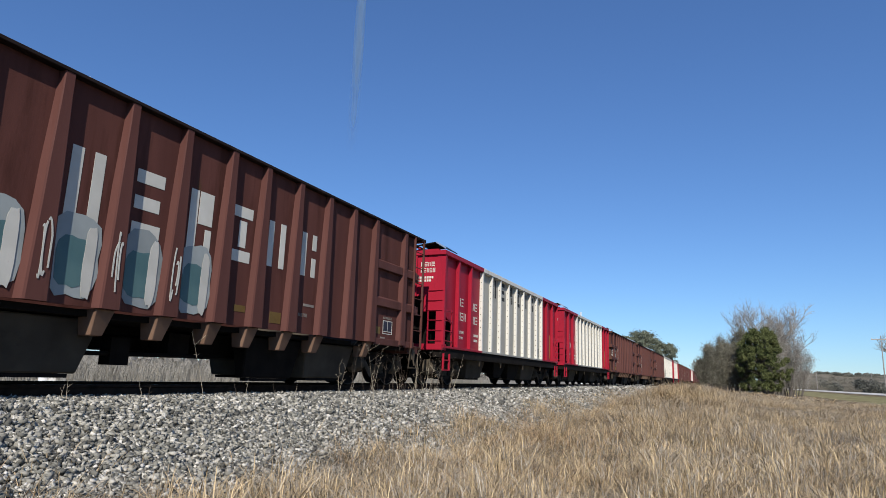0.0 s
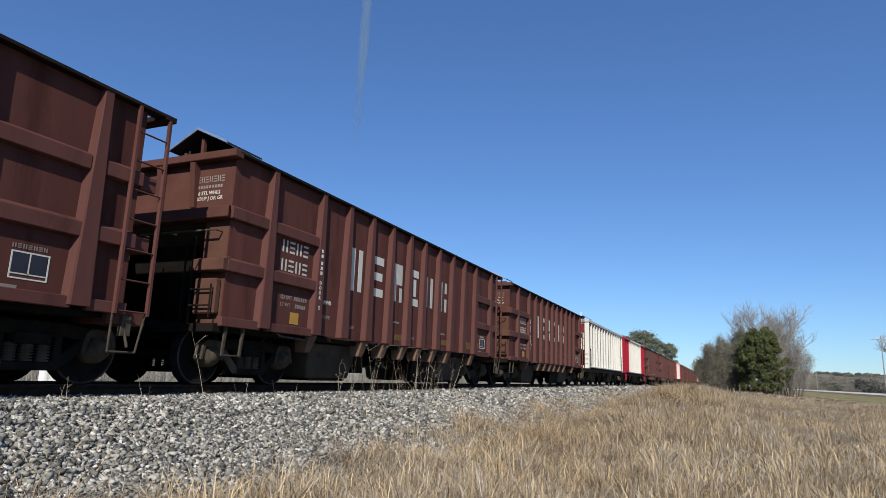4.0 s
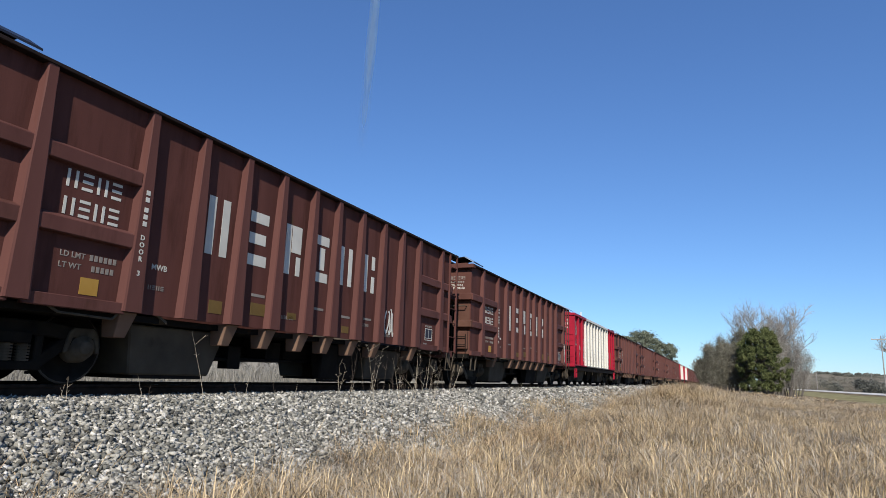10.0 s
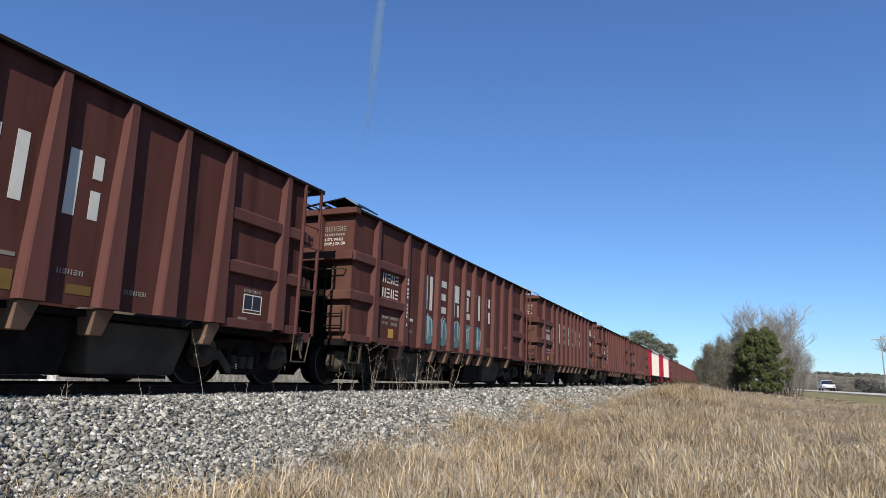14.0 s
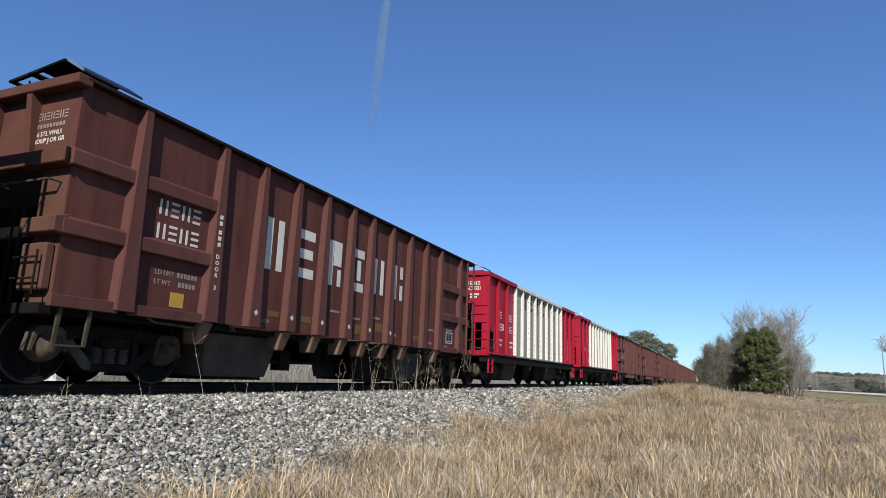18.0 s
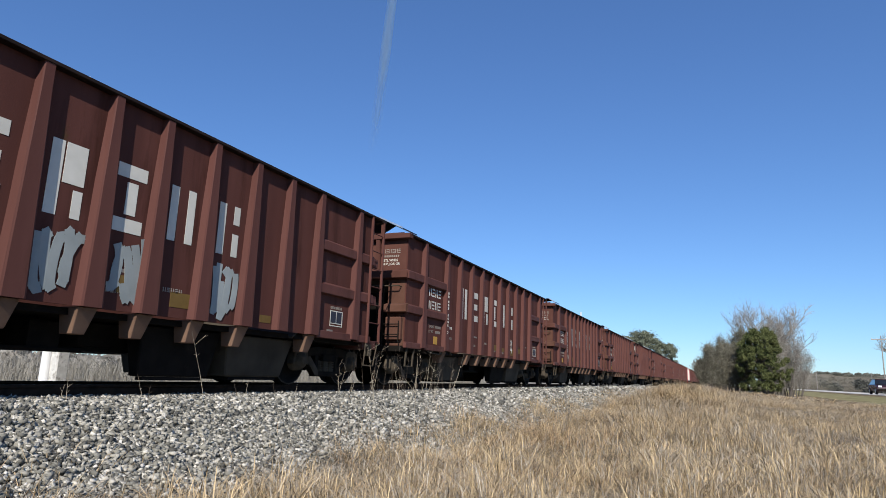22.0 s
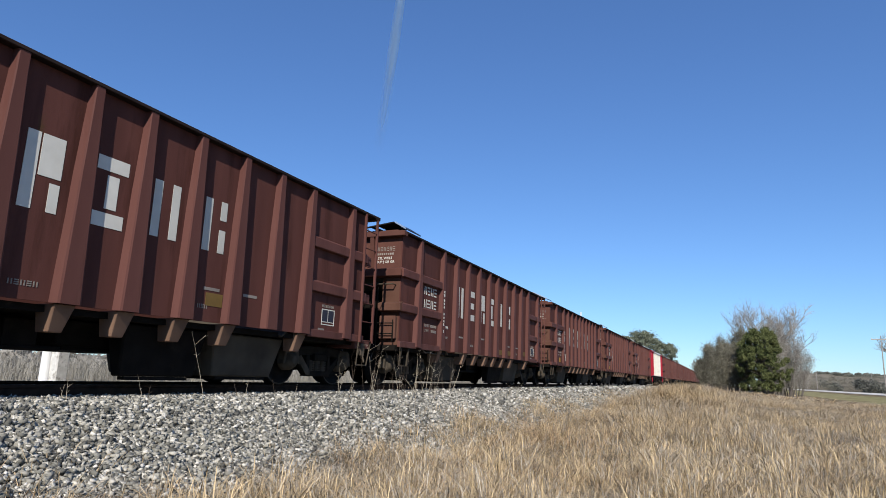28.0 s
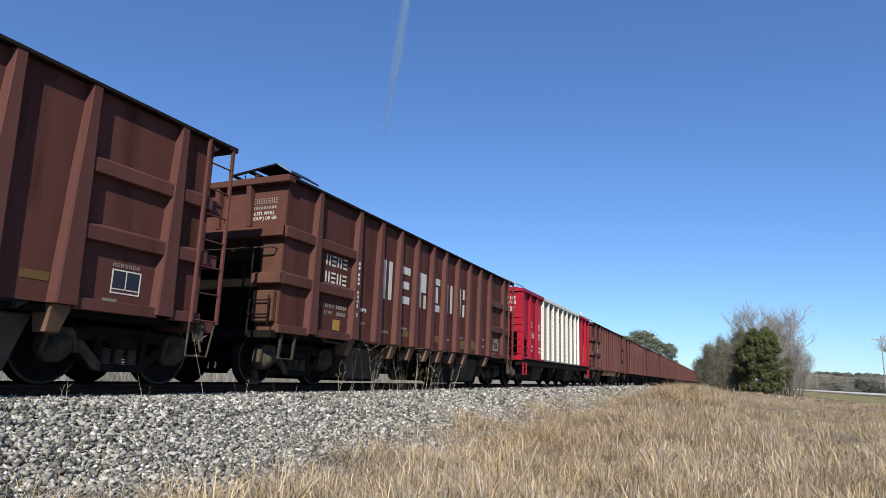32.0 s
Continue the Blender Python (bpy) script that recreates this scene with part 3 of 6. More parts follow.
def brown_body(solar):
    car = thing("hopper_car", "reddish-brown steel ballast hopper car with tapered posts on rails", "hopper car", "cars of the ballast train")
    end = TAIL
    for s in (-1, 1):
        sheet = Build()
        y0, y1 = sorted((s * WALL, s * (WALL - 0.03)))
        sheet.box(0.06, end, y0, y1, FOOT, RIM - 0.05)
        part("side_sheet", sheet.mesh("side_sheet", BROWN_SHEET), car)
        y0, y1 = sorted((s * (HALF + 0.012), s * (WALL - 0.08)))
        part("top_rim", Build().box(0.02, CAR_LONG, y0, y1, RIM - 0.05, RIM).mesh("top_rim", RIM_DARK, bevel=0.008), car, "thin dark steel top rim")
        rib, foot = brown_rib(s)
        for i, x in enumerate(BROWN_RIBS):
            r = part("side_post", rib, car, "", pose(x, 0, 0))
            if i in BROWN_FEET:
                part("post_foot", foot, r, "dusty tan post foot")
        # belts in the end bays
        for x0, x1 in ((0.0, BROWN_RIBS[0] - 0.08), (BROWN_RIBS[0] + 0.08, BROWN_RIBS[1] - 0.10), (BROWN_RIBS[10] + 0.10, BROWN_RIBS[11] - 0.10), (BROWN_RIBS[11] + 0.10, end)):
            for z in (2.52, 1.70):
                ya, yb = s * (HALF - 0.015), s * (WALL - 0.004)
                belt = Build().hexa([(x0, yb, z), (x1, yb, z), (x1, ya, z + 0.015), (x0, ya, z + 0.015)], [(x0, yb, z + 0.24), (x1, yb, z + 0.24), (x1, ya, z + 0.19), (x0, ya, z + 0.19)])
                part("side_belt", belt.mesh("side_belt", BROWN, bevel=0.008), car)
            ya, yb = sorted((s * (HALF - 0.03), s * (WALL - 0.004)))
            part("bottom_rail", Build().box(x0, x1, ya, yb, FOOT - 0.04, FOOT + 0.10).mesh("bottom_rail", BROWN, bevel=0.008), car)
    # the leading end: a full sheet above, boxed corners below it, a sloping black bulkhead behind them for the shade
    part("end_sheet", Build().box(0.06, 0.09, -WALL + 0.032, WALL - 0.032, 2.51, RIM - 0.05).mesh("end_sheet", BROWN_END), car, "dusty brown end sheet")
    for s in (-1, 1):
        for z0, z1 in ((FOOT, 1.70), (1.69, 2.52)):
            y0, y1 = sorted((s * (WALL - 0.032), s * 1.0))
            part("corner_sheet", Build().box(0.06, 0.42, y0, y1, z0, z1 - 0.002).mesh("corner_sheet", TAN_END, bevel=0.012), car, "dusty tan boxed corner")
        y0, y1 = sorted((s * (HALF - 0.02), s * 0.98))
        belt = Build().hexa([(-0.10, y0, 1.715), (0.057, y0, 1.70), (0.057, y1, 1.70), (-0.10, y1, 1.715)], [(-0.10, y0, 1.89), (0.057, y0, 1.94), (0.057, y1, 1.94), (-0.10, y1, 1.89)])
        part("corner_belt", belt.mesh("corner_belt", TAN_END, bevel=0.01), car, "dusty tan corner belt")
    ya, z = HALF - 0.02, 2.52
    belt = Build().hexa([(-0.10, -ya, z + 0.015), (0.058, -WALL, z), (0.058, WALL, z), (-0.10, ya, z + 0.015)], [(-0.10, -ya, z + 0.19), (0.058, -WALL, z + 0.24), (0.058, WALL, z + 0.24), (-0.10, ya, z + 0.19)])
    part("end_belt", belt.mesh("end_belt", BROWN_END, bevel=0.01), car, "dusty brown end belt")
    # Added black sheet that stands for the deep shade between the corners.
    part("end_bulkhead", Build().prism([(0.44, 2.50), (0.47, 2.50), (0.98, FOOT), (0.95, FOOT)], "y", -1.44, 1.44).mesh("end_bulkhead", BLACK), car, "added black sloping bulkhead for the shade behind the end")
    part("end_rim", Build().box(-0.10, 0.10, -HALF - 0.01, HALF + 0.01, RIM - 0.12, RIM + 0.004).mesh("end_rim", BROWN_END, bevel=0.01), car)
    for y in (-0.72, 0.0, 0.72):
        w = 0.05
        p = Build().hexa([(0.058, y - w, 2.76), (0.058, y + w, 2.76), (0.0, y + w, 2.76), (0.0, y - w, 2.76)], [(0.058, y - w, RIM - 0.121), (0.058, y + w, RIM - 0.121), (-0.08, y + w, RIM - 0.121), (-0.08, y - w, RIM - 0.121)])
        part("end_post", p.mesh("end_post", BROWN_END), car)
    # tool box and rails at the leading corner
    part("corner_box", Build().box(-0.06, 0.057, -1.44, -1.02, 1.06, 1.60).mesh("corner_box", TAN_END, bevel=0.02), car, "dusty brown corner box")
    stand = Build().rod((-0.05, -0.94, FOOT), (-0.05, -0.94, 2.40), 0.02).rod((-0.05, -0.78, FOOT), (-0.05, -0.78, 2.20), 0.016)
    part("hand_pole", stand.mesh("hand_pole", CAST), car, "dark upright hand pole")
    # This sill is black for the shade on it; the trailing one is brown.
    part("end_sill", Build().box(-0.06, 0.30, -1.46, 1.46, FOOT - 0.13, FOOT - 0.004).mesh("end_sill", BLACK, bevel=0.01), car)
    g = Build().rod((-0.10, -1.36, 2.34), (-0.10, 0.2, 2.34), 0.016).rod((-0.10, -1.36, 2.34), (0.06, -1.36, 2.34), 0.014).rod((-0.10, -0.4, 2.34), (0.06, -0.4, 2.34), 0.014).rod((-0.10, 0.2, 2.34), (0.06, 0.2, 2.34), 0.014)
    part("grab_iron", g.mesh("grab_iron", CAP), car, "pale dusty grab iron")
    g = Build().rod((-0.13, -1.42, 1.42), (-0.13, -1.02, 1.42), 0.013).rod((-0.13, -1.42, 1.18), (-0.13, -1.02, 1.18), 0.013).rod((-0.13, -1.42, 1.0), (-0.13, -1.42, 1.5), 0.013)
    part("grab_iron", g.mesh("grab_iron", CAST), car)
    step = Build()
    for x in (0.14, 0.52):
        step.hexa([(x, -1.50, 0.47), (x + 0.04, -1.50, 0.47), (x + 0.04, -1.47, 0.47), (x, -1.47, 0.47)], [(x, -1.54, FOOT), (x + 0.05, -1.54, FOOT), (x + 0.05, -1.50, FOOT), (x, -1.50, FOOT)])
    step.box(0.14, 0.56, -1.50, -1.47, 0.45, 0.47)
    part("step", step.mesh("step", CAP), car, "dusty pale steel sill step")
    # the trailing end
    part("end_sheet", Build().box(end - 0.03, end, -WALL + 0.032, WALL - 0.032, FOOT, RIM - 0.05).mesh("end_sheet", BROWN), car)
    part("end_rim", Build().box(CAR_LONG - 0.16, CAR_LONG + 0.03, -HALF - 0.01, HALF + 0.01, RIM - 0.075, RIM + 0.004).mesh("end_rim", RIM_DARK, bevel=0.008), car)
    for z in (2.52, 1.70):
        part("end_belt", Build().box(end + 0.002, CAR_LONG - 0.08, -HALF + 0.1, HALF - 0.1, z, z + 0.2).mesh("end_belt", BROWN, bevel=0.01), car)
    part("end_sill", Build().box(end - 0.2, CAR_LONG, -1.5, 1.5, FOOT - 0.16, FOOT + 0.02).mesh("end_sill", BROWN, bevel=0.01), car)
    for s in (-1, 1):
        lad = part("ladder", Build().box(12.505, 12.54, *sorted((s * 1.625, s * 1.575)), 0.88, RIM - 0.052).box(12.99, 13.025, *sorted((s * 1.625, s * 1.575)), 0.88, RIM - 0.078).mesh("ladder", BROWN), car, "narrow brown steel ladder")
        if s > 0:
            continue
        rung = Build().rod((12.545, s * 1.60, 0), (12.985, s * 1.60, 0), 0.012, n=6).mesh("rung", BROWN)
        for k in range(7):
            part("rung", rung, lad, "", pose(0, 0, 0.92 + 0.385 * k))
        st = Build().rod((12.52, s * 1.58, 0.90), (12.56, s * 1.52, 0.42), 0.014).rod((12.56, s * 1.52, 0.42), (12.96, s * 1.52, 0.42), 0.014).rod((12.96, s * 1.52, 0.42), (13.0, s * 1.58, 0.90), 0.014)
        part("stirrup", st.mesh("stirrup", CAP), car, "thin dusty stirrup step")
        cut = Build().rod((12.74, s * 1.50, 0.80), (12.80, s * 1.56, 0.48), 0.018).box(12.70, 12.84, *sorted((s * 1.48, s * 1.54)), 0.62, 0.86)
        part("cut_lever", cut.mesh("cut_lever", CAP), car, "dusty pale uncoupling lever")
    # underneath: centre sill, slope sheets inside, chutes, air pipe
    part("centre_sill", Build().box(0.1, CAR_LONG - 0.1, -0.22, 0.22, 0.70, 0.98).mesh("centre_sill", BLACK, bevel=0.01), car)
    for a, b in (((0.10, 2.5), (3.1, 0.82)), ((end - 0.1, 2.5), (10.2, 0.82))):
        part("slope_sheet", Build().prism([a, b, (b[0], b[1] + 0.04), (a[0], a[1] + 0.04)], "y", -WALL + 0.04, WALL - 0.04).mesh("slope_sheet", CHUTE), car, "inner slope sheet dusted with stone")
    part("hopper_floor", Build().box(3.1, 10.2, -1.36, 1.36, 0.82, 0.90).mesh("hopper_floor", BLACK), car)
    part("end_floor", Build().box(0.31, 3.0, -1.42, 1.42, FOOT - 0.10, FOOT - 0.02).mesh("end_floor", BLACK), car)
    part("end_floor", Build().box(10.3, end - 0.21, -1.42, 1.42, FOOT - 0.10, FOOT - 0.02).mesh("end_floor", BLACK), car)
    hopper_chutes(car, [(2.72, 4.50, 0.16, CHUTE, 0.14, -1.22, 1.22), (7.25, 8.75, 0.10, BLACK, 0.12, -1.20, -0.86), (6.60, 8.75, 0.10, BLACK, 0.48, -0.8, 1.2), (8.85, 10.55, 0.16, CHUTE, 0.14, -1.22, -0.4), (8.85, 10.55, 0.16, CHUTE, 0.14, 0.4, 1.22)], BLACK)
    pipe = Build().rod((4.4, -0.9, 0.40), (6.6, -0.9, 0.43), 0.03).rod((4.4, 0.5, 0.52), (6.6, 0.5, 0.52), 0.04).box(4.9, 5.2, -0.95, -0.75, 0.26, 0.62).box(5.9, 6.3, -0.9, -0.5, 0.45, 0.75)
    part("air_pipe", pipe.mesh("air_pipe", BLACK), car)
    part("cross_bearer", Build().box(4.42, 7.20, 0.25, 0.95, 0.50, 0.816).mesh("cross_bearer", BLACK, bevel=0.02), car)
    hook = Build()
    pts = [(1.35, -1.50, FOOT - 0.02), (1.5, -1.50, FOOT - 0.09), (2.2, -1.50, FOOT - 0.11), (2.3, -1.5, FOOT - 0.02)]
    for p, q in zip(pts, pts[1:]):
        hook.rod(p, q, 0.016, n=6)
    part("pull_rod", hook.mesh("pull_rod", CAP), car)
    running_gear(car)
    solar_rack(car, solar, BROWN_END, RIM)
    return car


WHITE_RIBS = (0.95, 1.78, 2.61, 3.53, 4.47, 5.44, 6.43, 7.42, 8.40, 9.35, 10.24, 11.11, 11.90)
RED_RIBS = (1.04, 2.03, 3.02, 3.92, 4.80, 5.72, 6.64, 7.55, 8.48, 9.44, 10.22, 11.10, 12.06)


TALL = 3.65


def red_body(main, mid, mid_from, mid_to, solar, label, end_paint=None, rim_paint=None, pale=None, ribs=RED_RIBS):
    """A ballast hopper with narrow riveted posts; the bays from mid_from to mid_to have the second colour."""
    car = thing("hopper_car", label, "hopper car", "cars of the ballast train")
    L, low, cut = CAR_LONG - 0.14, 1.05, 2.02
    end_paint = end_paint or main
    RIM = TALL
    rails = main if main is RED else BLACK

    def paint(x):
        return mid if mid_from - 0.01 <= x <= mid_to + 0.01 else main

    xs = (0.0,) + ribs + (L,)
    posts = {}
    for s in (-1, 1):
        y0, y1 = sorted((s * 1.46, s * 1.49))
        for x0, x1 in zip(xs, xs[1:]):
            m = Build()
            if x0 == 0.0 or x1 == L:        # end bay: cut away below, along the slope of the hopper
                a, b = (x0, x1) if x0 == 0.0 else (x1, x0)
                m.prism([(a, RIM - 0.15), (b, RIM - 0.15), (b, low), (b + (0.10 if a > b else -0.10), low + 0.10), (a + (b - a) * 0.80, 1.65), (a, cut)], "y", y0, y1)
            else:
                m.box(x0, x1, y0, y1, low, RIM - 0.15)
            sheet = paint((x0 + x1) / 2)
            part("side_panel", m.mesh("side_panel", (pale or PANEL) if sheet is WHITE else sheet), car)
        for i, x in enumerate(xs):
            if x == L:
                continue
            key = (paint(x).name, s, x == 0.0)
            if key not in posts:
                w, d = (0.05, 0.05) if x else (0.05, 0.05)
                rows = Build().box(-w, w, *sorted((s * 1.49, s * HALF)), low, RIM - 0.15)
                bolts = Build()
                for k in range(12):
                    z = low + 0.12 + k * 0.2
                    bolts.rod((-w - 0.012, s * 1.545, z), (-w + 0.002, s * 1.545, z), 0.011 if paint(x) is RED else 0.012, n=6)
                posts[key] = rows.mesh("side_post", paint(x), bevel=0.006), bolts.mesh("rivet_seam", RED if paint(x) is RED else RAILSIDE)
            p = part("side_post", posts[key][0], car, "", pose(x + (0.052 if x == 0.0 else 0), 0, 0))
            tagged(part("rivet_seam", posts[key][1], p), kind="stuff")
        for a, b in ((0.0, mid_from), (mid_from, mid_to), (mid_to, L)):
            if b - a < 0.02:
                continue
            mat = rim_paint or paint((a + b) / 2)
            y0, y1 = sorted((s * 1.40, s * (HALF + 0.02)))
            part("top_chord", Build().box(a, b, y0, y1, RIM - 0.15, RIM - 0.02).mesh("top_chord", mat, bevel=0.008), car)
            y0, y1 = sorted((s * 1.30, s * (HALF + 0.01)))
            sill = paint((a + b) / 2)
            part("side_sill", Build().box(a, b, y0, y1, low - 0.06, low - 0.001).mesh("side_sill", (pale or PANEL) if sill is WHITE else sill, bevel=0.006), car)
        y0, y1 = sorted((s * 1.30, s * 1.56))
        part("side_sill_web", Build().box(0.0, L, y0, y1, low - 0.30, low - 0.062).mesh("side_sill_web", BLACK), car, "black side sill web")
        for x, d in ((0.0, 1), (L, -1)):
            lad = Build()
            for k in range(4):
                lad.rod((x + d * 0.11, s * 1.60, 1.18 + 0.27 * k), (x + d * 0.58, s * 1.60, 1.18 + 0.27 * k), 0.012, n=6)
            lad.box(*sorted((x + d * 0.56, x + d * 0.60)), *sorted((s * 1.56, s * 1.60)), low, 2.04)
            part("side_ladder", lad.mesh("side_ladder", rails), car, "short ladder of thin rungs")
            st = Build().box(*sorted((x + d * 0.06, x + d * 0.10)), *sorted((s * 1.55, s * 1.60)), 0.42, low - 0.2).box(*sorted((x + d * 0.46, x + d * 0.50)), *sorted((s * 1.55, s * 1.60)), 0.42, low - 0.2)
            st.box(*sorted((x + d * 0.06, x + d * 0.50)), *sorted((s * 1.54, s * 1.60)), 0.40, 0.43).box(*sorted((x + d * 0.06, x + d * 0.50)), *sorted((s * 1.56, s * 1.59)), 0.66, 0.69)
            part("step", st.mesh("step", rails), car)
            el = Build()
            for k in range(6 if main is RED else 3):
                yy = s * 1.54
                el.rod((x - d * 0.03, yy, 1.18 + 0.27 * k), (x - d * 0.03, yy - s * 0.42, 1.18 + 0.27 * k), 0.012, n=6)
            el.box(*sorted((x - d * 0.02, x + d * 0.02)), *sorted((s * 1.10, s * 1.14)), low, 2.0)
            part("end_ladder", el.mesh("end_ladder", rails), car)
    for x, d in ((0.0, 1), (L, -1)):
        # End sheets stop where the neighbour's shadow begins; the black behind stands for it.
        part("end_sheet", Build().box(*sorted((x + d * 0.001, x + d * 0.03)), -1.459, 1.459, 2.38, RIM - 0.15).mesh("end_sheet", end_paint), car, "flat painted end sheet")
        for s in (-1, 1):
            part("corner_sheet", Build().box(*sorted((x + d * 0.001, x + d * 0.03)), *sorted((s * 0.98, s * 1.459)), cut - 0.06, 2.379).mesh("corner_sheet", end_paint), car)
            part("corner_flange", Build().box(*sorted((x - d * 0.012, x + d * 0.0)), *sorted((s * 1.36, s * HALF)), low, RIM - 0.15).mesh("corner_flange", main), car)
            part("end_rib", Build().box(*sorted((x - d * 0.05, x - d * 0.0)), *sorted((s * 0.66, s * 0.76)), 2.38, RIM - 0.15).mesh("end_rib", end_paint), car)
        part("end_chord", Build().box(*sorted((x - d * 0.07, x + d * 0.12)), -HALF - 0.018, HALF + 0.018, RIM - 0.149, RIM - 0.016).mesh("end_chord", rim_paint or main, bevel=0.01), car)
        part("end_sill", Build().box(*sorted((x - d * 0.08, x + d * 0.25)), -1.58, 1.58, low - 0.12, low + 0.04).mesh("end_sill", main, bevel=0.01), car)
        part("end_platform", Build().box(*sorted((x + d * 0.26, x + d * 1.9)), -1.28, 1.28, low - 0.16, low - 0.08).mesh("end_platform", BLACK), car)
        # Black sheets that give the shadowed part of the end its darkness.
        part("slope_sheet", Build().prism([(x + d * 0.035, 2.36), (x + d * 2.4, 0.95), (x + d * 2.4, 0.99), (x + d * 0.035, 2.41)], "y", -1.415, 1.415).mesh("slope_sheet", BLACK), car, "inner slope sheet, black for the shadow on the end")
        part("end_bulkhead", Build().box(*sorted((x + d * 1.0, x + d * 1.03)), -1.41, 1.41, 0.90, 1.74).mesh("end_bulkhead", BLACK), car, "added black bulkhead for the shade under the slope sheet")
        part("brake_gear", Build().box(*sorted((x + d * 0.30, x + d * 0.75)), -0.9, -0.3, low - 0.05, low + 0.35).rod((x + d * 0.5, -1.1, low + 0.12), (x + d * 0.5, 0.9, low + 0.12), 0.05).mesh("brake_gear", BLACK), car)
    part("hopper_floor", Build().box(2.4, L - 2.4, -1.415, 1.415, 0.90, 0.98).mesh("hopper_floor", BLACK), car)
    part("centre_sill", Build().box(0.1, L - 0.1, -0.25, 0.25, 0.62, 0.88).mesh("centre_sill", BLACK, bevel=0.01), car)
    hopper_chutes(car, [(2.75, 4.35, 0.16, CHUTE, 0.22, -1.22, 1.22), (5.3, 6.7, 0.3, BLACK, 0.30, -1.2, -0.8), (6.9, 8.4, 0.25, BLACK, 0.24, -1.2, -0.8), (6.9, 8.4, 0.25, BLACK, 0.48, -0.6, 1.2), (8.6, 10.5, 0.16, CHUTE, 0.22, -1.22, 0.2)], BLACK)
    br = Build().prism([(0, 0.80), (0.12, 0.80), (0.06, 0.58)], "y", -1.54, -1.50).mesh("bracket", CAP)
    for x in (2.95, 5.0, 7.6, 10.1):
        part("bracket", br, car, "", pose(x, 0, 0))
    running_gear(car)
    if solar is not None:
        solar_rack(car, solar, main, TALL - 0.02)
    return car


# ---- lettering: plain bars that stand for the owner's name and the numbers ----
def bars(parent, boxes, x, y, z, mat, name="lettering", label="", s=SIDE):
    """Thin plain bars: boxes of x0, x1, z0, z1 about a point of the surface."""
    b = Build()
    for x0, x1, z0, z1 in boxes:
        b.box(x0, x1, z0, z1, 0.0, 0.004)
    ob = part(name, b.mesh(name, mat), parent, label, Matrix.Translation((x, y, z)) @ s)
    return tagged(ob, kind="stuff") if name == "painted_number" else ob


def glyphs(w, h):
    """Six plain blocks of bars with the weight of six tall letters."""
    t = w * 0.34
    u = h * 0.2
    return [[(-w, -w + 2 * t, 0, h), (w - 2 * t, w, 0, h)],
            [(-w, w, 0, u), (-w, w * 0.8, 0.4 * h, 0.4 * h + u), (-w, w, h - u, h)],
            [(-w, -w + 2 * t, 0, h), (-w + 2.3 * t, w, 0.45 * h, h), (w - 1.6 * t, w, 0, 0.38 * h)],
            [(-w, w, h - u, h), (-w * 0.3, w * 0.45, u * 1.3, h - u * 1.3), (-w, w, 0, u)],
            [(-w, -w + 1.8 * t, 0.06 * h, 0.94 * h), (w - 1.8 * t, w, 0.06 * h, 0.94 * h)],
            [(-w, -w + 1.9 * t, 0.05 * h, 0.95 * h), (w - 1.7 * t, w, 0.62 * h, 0.95 * h), (w - 1.7 * t, w, 0.05 * h, 0.45 * h)]]


def number_rows(chars, w, gap):
    return [(i * (w + gap), i * (w + gap) + w) for i in range(chars)]


def stroke_rows(chars, w, gap, h, s):
    """Plain bars with the weight of a row of thin-stroked characters: pairs of uprights and stacks of three."""
    out = []
    for i, (a, b) in enumerate(number_rows(chars, w, gap)):
        out += [(a, a + s, 0, h), (b - s, b, 0, h)] if i % 2 == 0 else [(a, b, 0, s), (a, b, (h - s) / 2, (h + s) / 2), (a, b, h - s, h)]
    return out


DOOR = {}


def door_words(parent, x, y, z, digit, size=0.092, mat=STENCIL):
    """The word DOOR and its number, one letter below the other, after bars for the car's number."""
    bars(parent, [(-0.03, 0.03, -k * 0.092, -k * 0.092 + 0.062) for k in (0, 1, 2.5, 3.5, 4.5)], x, y, z, mat, "painted_number", "small number bars in a column")
    key = (digit, mat.name)
    if key not in DOOR:
        DOOR[key] = words("D\nO\nO\nR\n\n" + digit, size, mat, 0.002)
    part("stencil_words", DOOR[key], parent, "small stencilled letters in a column", Matrix.Translation((x, y, z - 0.80)) @ SIDE)


def small_words(parent, text, x, y, z, size, s=SIDE, mat=None):
    key = (text, size, (mat or STENCIL).name)
    if key not in DOOR:
        DOOR[key] = words(text, size, mat or STENCIL, 0.001)
    part("stencil_words", DOOR[key], parent, "white stencilled words", Matrix.Translation((x, y, z)) @ s)


